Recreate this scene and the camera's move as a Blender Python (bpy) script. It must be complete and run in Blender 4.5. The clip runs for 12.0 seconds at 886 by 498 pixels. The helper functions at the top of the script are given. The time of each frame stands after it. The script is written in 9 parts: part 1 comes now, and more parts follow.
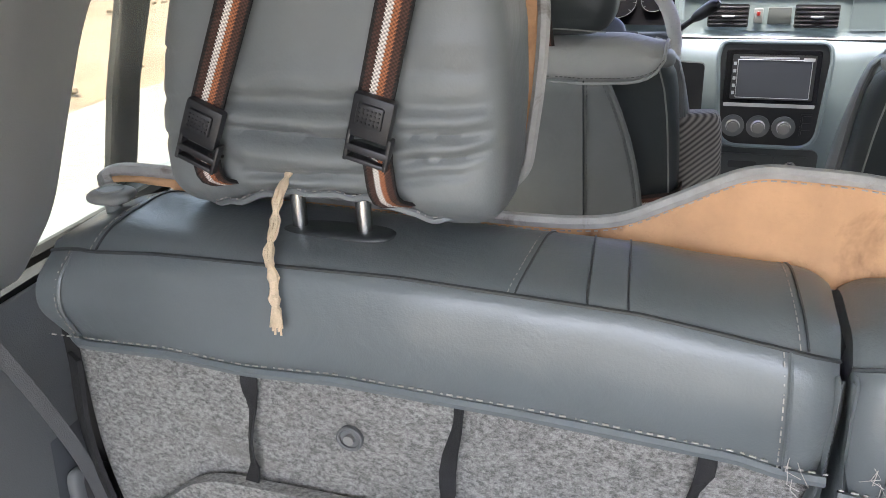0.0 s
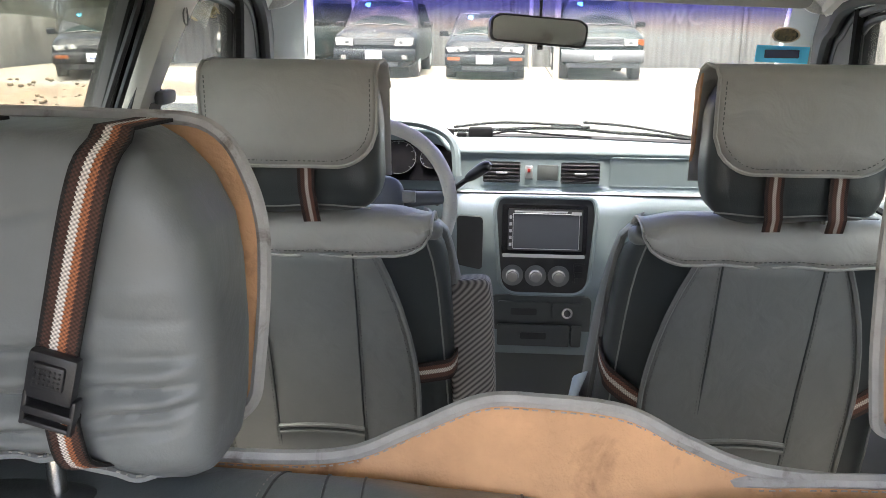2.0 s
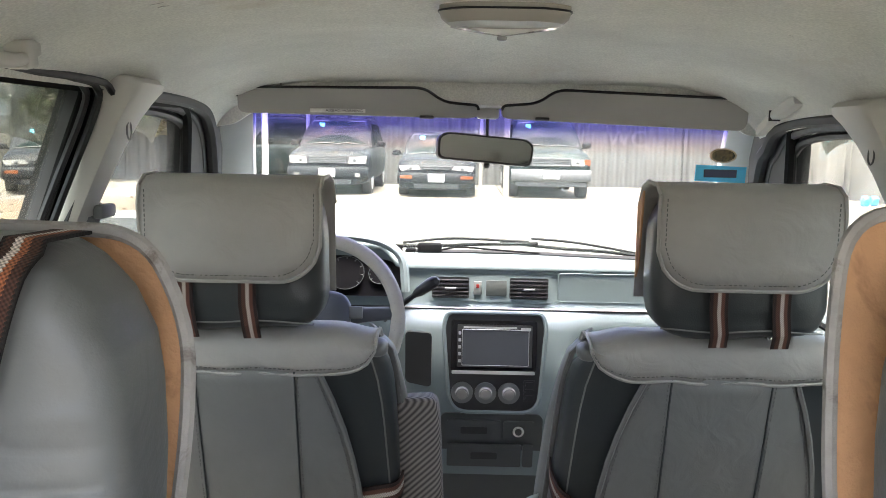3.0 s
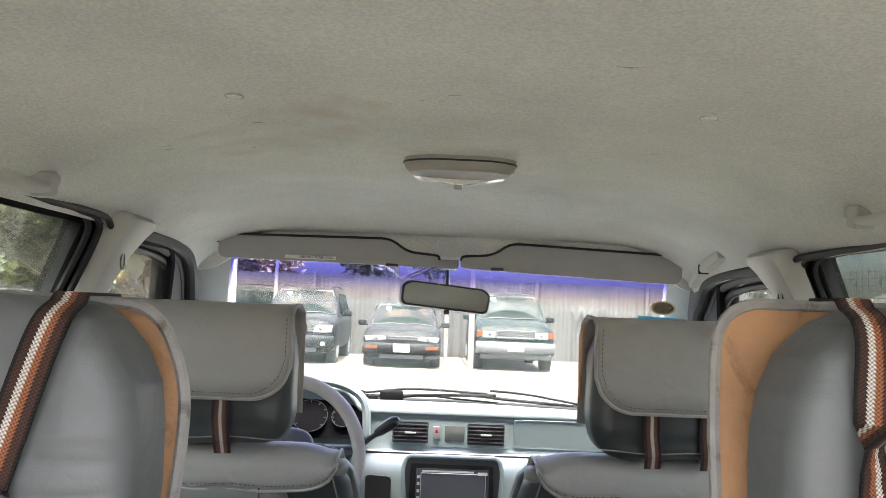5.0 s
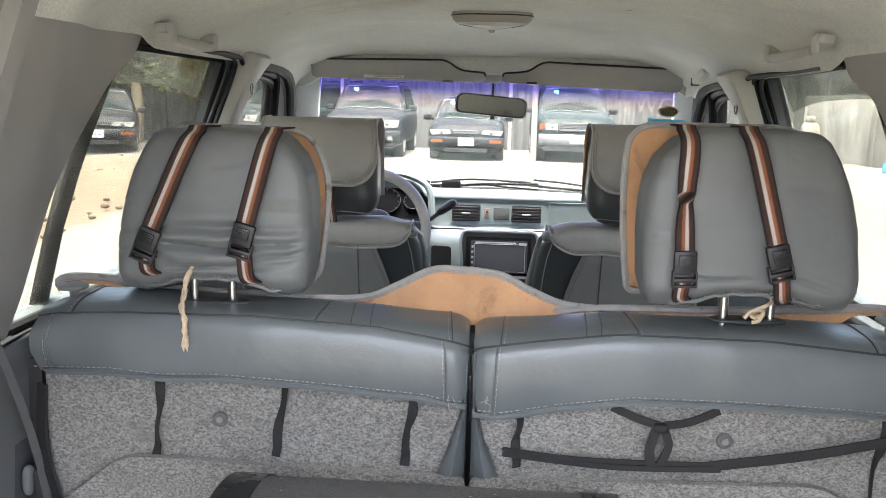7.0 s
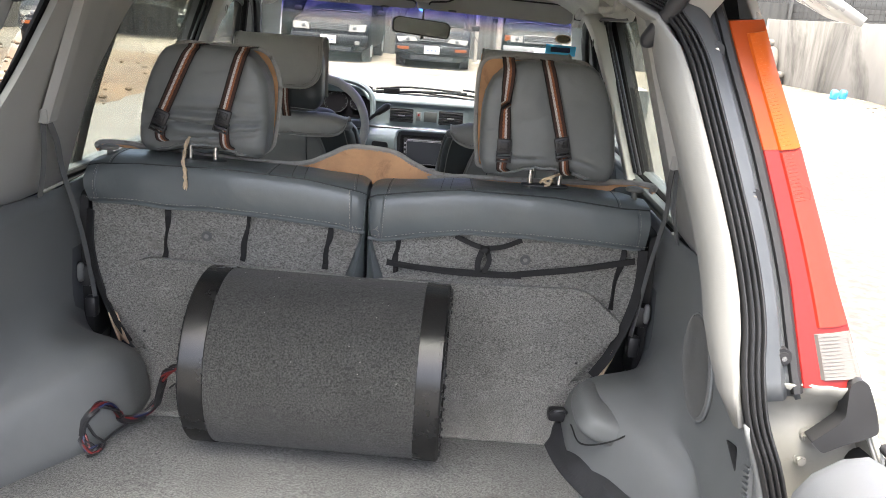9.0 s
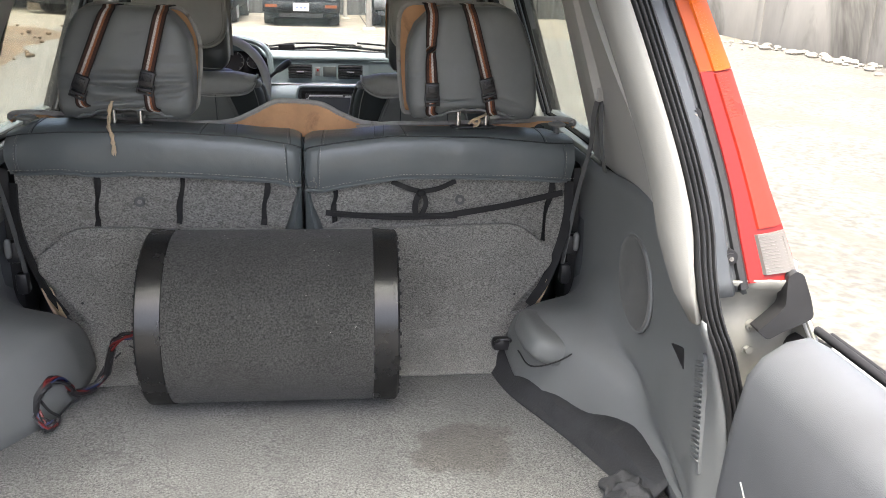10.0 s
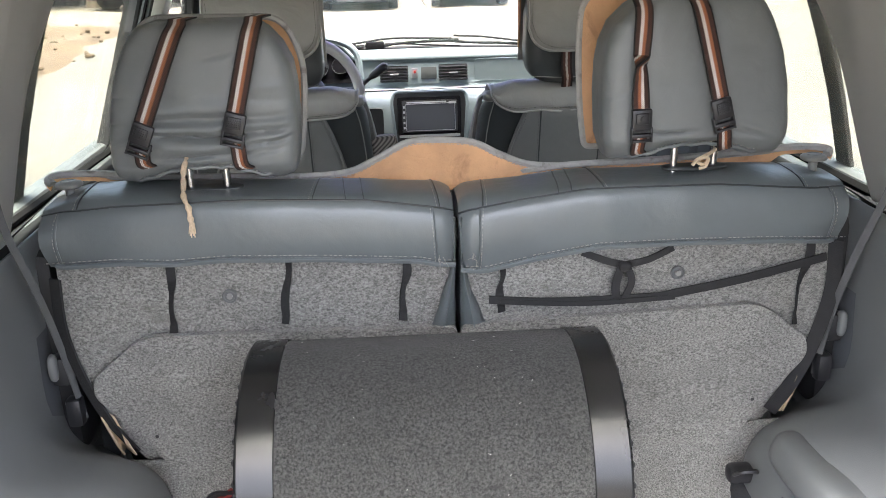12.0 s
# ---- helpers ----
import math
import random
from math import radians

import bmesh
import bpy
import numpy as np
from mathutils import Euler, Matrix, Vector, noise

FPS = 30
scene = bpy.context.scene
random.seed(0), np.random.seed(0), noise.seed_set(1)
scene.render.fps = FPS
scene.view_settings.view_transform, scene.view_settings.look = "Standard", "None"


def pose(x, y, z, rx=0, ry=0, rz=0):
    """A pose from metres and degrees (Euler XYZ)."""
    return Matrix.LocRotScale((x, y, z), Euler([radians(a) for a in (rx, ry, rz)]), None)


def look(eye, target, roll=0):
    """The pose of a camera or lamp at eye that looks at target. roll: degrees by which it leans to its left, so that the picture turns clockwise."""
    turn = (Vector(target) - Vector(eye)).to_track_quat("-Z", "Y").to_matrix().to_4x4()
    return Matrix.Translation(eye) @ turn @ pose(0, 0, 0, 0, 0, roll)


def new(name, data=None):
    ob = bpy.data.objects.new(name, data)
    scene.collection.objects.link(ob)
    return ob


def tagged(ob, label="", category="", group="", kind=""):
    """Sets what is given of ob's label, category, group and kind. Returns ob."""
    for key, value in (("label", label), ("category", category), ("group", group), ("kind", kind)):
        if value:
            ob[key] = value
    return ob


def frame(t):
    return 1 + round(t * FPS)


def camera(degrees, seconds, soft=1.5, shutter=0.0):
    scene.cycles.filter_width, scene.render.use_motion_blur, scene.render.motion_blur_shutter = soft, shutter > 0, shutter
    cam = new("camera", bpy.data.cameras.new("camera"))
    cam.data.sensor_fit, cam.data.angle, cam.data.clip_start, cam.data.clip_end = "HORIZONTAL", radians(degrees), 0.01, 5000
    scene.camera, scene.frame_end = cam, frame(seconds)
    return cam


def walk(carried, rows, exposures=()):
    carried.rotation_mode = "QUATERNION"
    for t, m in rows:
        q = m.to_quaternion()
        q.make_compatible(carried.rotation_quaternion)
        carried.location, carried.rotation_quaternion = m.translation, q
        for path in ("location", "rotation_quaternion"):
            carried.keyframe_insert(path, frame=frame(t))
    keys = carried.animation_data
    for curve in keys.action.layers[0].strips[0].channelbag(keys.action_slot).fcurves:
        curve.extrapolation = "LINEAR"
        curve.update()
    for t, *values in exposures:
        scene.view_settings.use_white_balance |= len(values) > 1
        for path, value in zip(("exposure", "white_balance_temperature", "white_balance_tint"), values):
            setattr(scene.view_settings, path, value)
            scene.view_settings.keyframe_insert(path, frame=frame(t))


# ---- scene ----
cam = camera(55.6, 12.0, 0.8)
PATH = [
    (0, (-0.105, -0.538, 1.448), (-0.659, 1.207, 0.644), -2.1),
    (0.5, (-0.102, -0.506, 1.475), (-0.472, 1.338, 0.797), -0.8),
    (1, (-0.073, -0.481, 1.498), (-0.32, 1.406, 0.882), -0.3),
    (1.5, (-0.056, -0.471, 1.512), (-0.235, 1.436, 0.936), 0.3),
    (2, (-0.054, -0.46, 1.51), (-0.189, 1.462, 0.975), 0.4),
    (2.5, (-0.049, -0.446, 1.504), (-0.132, 1.504, 1.068), 1.0),
    (3, (-0.044, -0.438, 1.506), (-0.073, 1.544, 1.241), 1.0),
    (3.5, (-0.033, -0.443, 1.494), (-0.038, 1.555, 1.404), 1.1),
    (3.7, (-0.028, -0.446, 1.488), (-0.032, 1.554, 1.454), 1.4),
    (5.3, (-0.035, -0.631, 1.44), (0.027, 1.362, 1.595), 2.6),
    (5.5, (-0.046, -0.662, 1.441), (0.041, 1.331, 1.588), 2.4),
    (6, (-0.054, -0.765, 1.444), (0.031, 1.233, 1.493), 1.9),
    (6.5, (-0.047, -0.92, 1.451), (-0.069, 1.075, 1.309), 1.9),
    (7, (0.014, -1.139, 1.487), (-0.085, 0.829, 1.142), 1.4),
    (7.2, (0.029, -1.217, 1.494), (-0.088, 0.734, 1.069), 1.1),
    (8.8, (0.124, -1.765, 1.557), (0.068, 0.162, 1.025), 3.9),
    (9, (0.177, -1.803, 1.557), (0.169, 0.12, 1.006), 4.2),
    (9.5, (0.205, -1.835, 1.546), (0.38, 0.066, 0.95), 4.4),
    (10, (0.054, -1.861, 1.539), (0.323, 0.016, 0.904), 1.8),
    (10.5, (-0.059, -1.78, 1.527), (0.14, 0.098, 0.867), -0.4),
    (11, (-0.051, -1.491, 1.518), (-0.011, 0.391, 0.842), -0.6),
    (11.5, (-0.092, -1.283, 1.519), (-0.01, 0.59, 0.823), -1.1),
    (12, (-0.105, -1.24, 1.539), (0.024, 0.635, 0.855), -1.5),
]
walk(cam, [(t, look(eye, target, roll)) for t, eye, target, roll in PATH], [(t, e, 6600, 5) for t, e in ((0, 4.22), (1.0, 4.09), (2.5, 4.04), (3.5, 4.08), (5.5, 4.04), (6.5, 4.10), (7.0, 4.04), (9.0, 3.34), (9.5, 3.14), (10.0, 3.10), (10.5, 3.42), (11.0, 3.62), (12.0, 3.94))])

SKY, SUN = 0.15, 1.1

# ---- world and sun ----
world = bpy.data.worlds.new("world")
scene.world = world
world.use_nodes = True
_nt = world.node_tree
_nt.nodes.clear()
_sky = _nt.nodes.new("ShaderNodeTexSky")
_sky.sky_type = "NISHITA"
_sky.sun_disc = False
_sky.sun_elevation, _sky.sun_rotation = radians(75), radians(190)
_sky.air_density, _sky.dust_density, _sky.ozone_density = 0.5, 8.0, 0.6
_bg = _nt.nodes.new("ShaderNodeBackground")
_bg.inputs["Strength"].default_value = SKY
_out = _nt.nodes.new("ShaderNodeOutputWorld")
_nt.links.new(_sky.outputs[0], _bg.inputs[0])
_nt.links.new(_bg.outputs[0], _out.inputs[0])
sun = new("sun", bpy.data.lights.new("sun", "SUN"))
sun.data.energy, sun.data.angle, sun.data.color = SUN, radians(45), (1.0, 0.985, 0.965)
sun.matrix_world = look((-0.65, -3.7, 14), (0, 0, 0))


# ---- materials ----
def surf(name, col, rough=0.5, metal=0.0, grain=0.0, gscale=400.0, var=0.12, vscale=6.0, fleck=0.0, coat=0.0, dirt=None, dirt_at=0.62, spec=0.5, stretch=(1, 1, 1), sheen=0.0, spot=None, crease=0.0):
    """A surface with fine relief (grain), broad uneven tone (var), flecks of lighter fibre and a stain colour."""
    m = bpy.data.materials.new(name)
    m.use_nodes = True
    nt = m.node_tree
    b = nt.nodes["Principled BSDF"]
    b.inputs["Roughness"].default_value = rough
    b.inputs["Metallic"].default_value = metal
    b.inputs["Specular IOR Level"].default_value = spec
    b.inputs["Coat Weight"].default_value = coat
    b.inputs["Sheen Weight"].default_value = sheen
    tc = nt.nodes.new("ShaderNodeTexCoord")
    mp = nt.nodes.new("ShaderNodeMapping")
    mp.inputs["Scale"].default_value = stretch
    nt.links.new(tc.outputs["Object"], mp.inputs[0])

    def noise_tex(scale, detail=3.0, rough_=0.55):
        n = nt.nodes.new("ShaderNodeTexNoise")
        n.inputs["Scale"].default_value, n.inputs["Detail"].default_value, n.inputs["Roughness"].default_value = scale, detail, rough_
        nt.links.new(mp.outputs[0], n.inputs["Vector"])
        return n

    def ramp(src, a, z, c0, c1):
        r = nt.nodes.new("ShaderNodeValToRGB")
        r.color_ramp.elements[0].position, r.color_ramp.elements[1].position = a, z
        r.color_ramp.elements[0].color, r.color_ramp.elements[1].color = c0, c1
        nt.links.new(src, r.inputs[0])
        return r.outputs[0]

    def mix(kind, fac, a, b_):
        x = nt.nodes.new("ShaderNodeMix")
        x.data_type, x.blend_type = "RGBA", kind
        if isinstance(fac, float):
            x.inputs[0].default_value = fac
        else:
            nt.links.new(fac, x.inputs[0])
        for i, v in ((6, a), (7, b_)):
            if isinstance(v, tuple):
                x.inputs[i].default_value = v
            else:
                nt.links.new(v, x.inputs[i])
        return x.outputs[2]

    big = noise_tex(vscale, 5.0, 0.6)
    tone = ramp(big.outputs[0], 0.3, 0.7, (1 - var, 1 - var, 1 - var, 1), (1 + var, 1 + var, 1 + var, 1))
    colour = mix("MULTIPLY", 1.0, (*col, 1.0), tone)
    fine = noise_tex(gscale, 4.0 if fleck > 0.3 else 2.0, 0.72 if fleck > 0.3 else 0.55)
    if fleck:
        f = ramp(fine.outputs[0], 0.36, 0.66, (1 - fleck, 1 - fleck, 1 - fleck, 1), (1 + fleck, 1 + fleck, 1 + fleck, 1))
        colour = mix("MULTIPLY", 1.0, colour, f)
    if dirt:
        d = noise_tex(vscale * 0.7, 6.0, 0.65)
        d.inputs["Distortion"].default_value = 0.6
        colour = mix("MIX", ramp(d.outputs[0], dirt_at - 0.06, dirt_at + 0.08, (0, 0, 0, 1), (1, 1, 1, 1)), colour, (*dirt, 1.0))
    if spot:
        sx, sy, sr, sc = spot
        gap = nt.nodes.new("ShaderNodeVectorMath")
        gap.operation = "DISTANCE"
        gap.inputs[1].default_value = (sx, sy, 0.652)
        warp = noise_tex(9.0, 4.0)
        add = nt.nodes.new("ShaderNodeVectorMath")
        add.operation = "MULTIPLY_ADD"
        add.inputs[1].default_value, add.inputs[2].default_value = (0.16, 0.16, 0), (-0.08, -0.08, 0)
        nt.links.new(warp.outputs["Color"], add.inputs[0])
        sm = nt.nodes.new("ShaderNodeVectorMath")
        nt.links.new(tc.outputs["Object"], sm.inputs[0])
        nt.links.new(add.outputs[0], sm.inputs[1])
        nt.links.new(sm.outputs[0], gap.inputs[0])
        colour = mix("MULTIPLY", ramp(gap.outputs["Value"], sr - 0.012, sr + 0.006, (1, 1, 1, 1), (0, 0, 0, 1)), colour, (*sc, 1.0))
    nt.links.new(colour, b.inputs["Base Color"])
    rr = nt.nodes.new("ShaderNodeMapRange")
    rr.inputs[3].default_value, rr.inputs[4].default_value = max(0.02, rough - 0.08), min(1.0, rough + 0.08)
    nt.links.new(big.outputs[0], rr.inputs[0])
    nt.links.new(rr.outputs[0], b.inputs["Roughness"])
    if crease:
        wr = noise_tex(16.0, 3.0, 0.5)
        wr.inputs["Distortion"].default_value = 1.2
        b0 = nt.nodes.new("ShaderNodeBump")
        b0.inputs["Strength"].default_value, b0.inputs["Distance"].default_value = crease, 0.02
        nt.links.new(wr.outputs[0], b0.inputs["Height"])
        nt.links.new(b0.outputs[0], b.inputs["Normal"])
    if grain:
        bump = nt.nodes.new("ShaderNodeBump")
        bump.inputs["Strength"].default_value, bump.inputs["Distance"].default_value = grain, 0.002
        nt.links.new(fine.outputs[0], bump.inputs["Height"])
        if crease:
            nt.links.new(b0.outputs[0], bump.inputs["Normal"])
        nt.links.new(bump.outputs[0], b.inputs["Normal"])
    return m


def glassy(name, tint=(1, 1, 1), rough=0.0, gloss=0.06, dust_haze=0.0, fade=None, low_fade=None):
    """Thin pane: sees straight through, with a faint mirror on top and a dusty film that also paints in haze."""
    m = bpy.data.materials.new(name)
    m.use_nodes = True
    nt = m.node_tree
    nt.nodes.clear()
    out = nt.nodes.new("ShaderNodeOutputMaterial")
    tr = nt.nodes.new("ShaderNodeBsdfTransparent")
    tr.inputs[0].default_value = (*tint, 1)
    if fade:
        tc0 = nt.nodes.new("ShaderNodeTexCoord")
        sp = nt.nodes.new("ShaderNodeSeparateXYZ")
        nt.links.new(tc0.outputs["Object"], sp.inputs[0])
        mr = nt.nodes.new("ShaderNodeMapRange")
        mr.inputs[1].default_value, mr.inputs[2].default_value = fade
        nt.links.new(sp.outputs[2], mr.inputs[0])
        cr = nt.nodes.new("ShaderNodeValToRGB")
        cr.color_ramp.elements[0].color, cr.color_ramp.elements[1].color = (1, 1, 1, 1), (*tint, 1)
        e = cr.color_ramp.elements.new(0.35)
        e.color = (0.9, 0.78, 0.76, 1)
        nt.links.new(mr.outputs[0], cr.inputs[0])
        nt.links.new(cr.outputs[0], tr.inputs[0])
    gl = nt.nodes.new("ShaderNodeBsdfGlossy")
    gl.inputs["Roughness"].default_value = rough
    mx = nt.nodes.new("ShaderNodeMixShader")
    mx.inputs[0].default_value = gloss
    nt.links.new(tr.outputs[0], mx.inputs[1])
    nt.links.new(gl.outputs[0], mx.inputs[2])
    last = mx
    if dust_haze:
        df = nt.nodes.new("ShaderNodeBsdfDiffuse")
        df.inputs[0].default_value = (0.75, 0.73, 0.68, 1)
        n = nt.nodes.new("ShaderNodeTexNoise")
        n.inputs["Scale"].default_value, n.inputs["Detail"].default_value = 9.0, 6.0
        tc = nt.nodes.new("ShaderNodeTexCoord")
        nt.links.new(tc.outputs["Object"], n.inputs["Vector"])
        rg = nt.nodes.new("ShaderNodeMapRange")
        rg.inputs[1].default_value, rg.inputs[2].default_value, rg.inputs[3].default_value, rg.inputs[4].default_value = 0.35, 0.75, dust_haze * 0.5, dust_haze * 1.5
        nt.links.new(n.outputs[0], rg.inputs[0])
        amount = rg.outputs[0]
        # thin the film towards the bottom
        if low_fade:
            s2 = nt.nodes.new("ShaderNodeSeparateXYZ")
            nt.links.new(tc.outputs["Object"], s2.inputs[0])
            w2 = nt.nodes.new("ShaderNodeMapRange")
            w2.inputs[1].default_value, w2.inputs[2].default_value, w2.inputs[3].default_value, w2.inputs[4].default_value = *low_fade, 0.25, 1.0
            nt.links.new(s2.outputs[2], w2.inputs[0])
            mu = nt.nodes.new("ShaderNodeMath")
            mu.operation = "MULTIPLY"
            nt.links.new(amount, mu.inputs[0])
            nt.links.new(w2.outputs[0], mu.inputs[1])
            amount = mu.outputs[0]
        m2 = nt.nodes.new("ShaderNodeMixShader")
        nt.links.new(amount, m2.inputs[0])
        nt.links.new(mx.outputs[0], m2.inputs[1])
        nt.links.new(df.outputs[0], m2.inputs[2])
        last = m2
    nt.links.new(last.outputs[0], out.inputs[0])
    return m


def striped(name, stops, weave=0.6, chain=False):
    """Woven webbing: coloured bands across its width (u), a zigzag weave along it (v)."""
    m = bpy.data.materials.new(name)
    m.use_nodes = True
    nt = m.node_tree
    b = nt.nodes["Principled BSDF"]
    b.inputs["Roughness"].default_value = 0.8
    uv = nt.nodes.new("ShaderNodeUVMap")
    uv.uv_map = "UVMap"
    sep = nt.nodes.new("ShaderNodeSeparateXYZ")
    nt.links.new(uv.outputs[0], sep.inputs[0])
    r = nt.nodes.new("ShaderNodeValToRGB")
    r.color_ramp.interpolation = "CONSTANT"
    while len(r.color_ramp.elements) < len(stops):
        r.color_ramp.elements.new(0.5)
    for e, (p, c) in zip(r.color_ramp.elements, stops):
        e.position, e.color = p, (*c, 1)
    nt.links.new(sep.outputs[0], r.inputs[0])
    if chain:
        # zigzag band edges and small dark gaps between the knots of the weave
        def calc(op, a, b_=None):
            n = nt.nodes.new("ShaderNodeMath")
            n.operation = op
            for i_, v_ in enumerate((a, b_)):
                if v_ is None:
                    continue
                if isinstance(v_, float):
                    n.inputs[i_].default_value = v_
                else:
                    nt.links.new(v_, n.inputs[i_])
            return n.outputs[0]

        zig = calc("PINGPONG", sep.outputs[1], 0.055)
        nt.links.new(calc("ADD", sep.outputs[0], calc("SUBTRACT", zig, 0.03)), r.inputs[0])
        a_ = calc("SINE", calc("MULTIPLY", sep.outputs[0], 50.0))
        b__ = calc("SINE", calc("MULTIPLY", sep.outputs[1], 57.0))
        knots = calc("MULTIPLY", a_, b__)
        w_out = calc("MULTIPLY_ADD", knots, 0.5)
        w_out.node.inputs[2].default_value = 0.5
    else:
        w = nt.nodes.new("ShaderNodeTexWave")
        w.inputs["Scale"].default_value, w.inputs["Distortion"].default_value = 1.0, 0.0
        mp = nt.nodes.new("ShaderNodeMapping")
        mp.inputs["Rotation"].default_value = (0, 0, radians(35))
        mp.inputs["Scale"].default_value = (1.1, 1.5, 1)
        nt.links.new(uv.outputs[0], mp.inputs[0])
        nt.links.new(mp.outputs[0], w.inputs[0])
        w_out = w.outputs[1]
    k = nt.nodes.new("ShaderNodeMapRange")
    k.inputs[3].default_value, k.inputs[4].default_value = 1.0 - weave, 1.15
    nt.links.new(w_out, k.inputs[0])
    x = nt.nodes.new("ShaderNodeMix")
    x.data_type, x.blend_type = "RGBA", "MULTIPLY"
    x.inputs[0].default_value = 1.0
    nt.links.new(r.outputs[0], x.inputs[6])
    nt.links.new(k.outputs[0], x.inputs[7])
    nt.links.new(x.outputs[2], b.inputs["Base Color"])
    bump = nt.nodes.new("ShaderNodeBump")
    bump.inputs["Strength"].default_value, bump.inputs["Distance"].default_value = 0.5, 0.001
    nt.links.new(w_out, bump.inputs["Height"])
    nt.links.new(bump.outputs[0], b.inputs["Normal"])
    return m


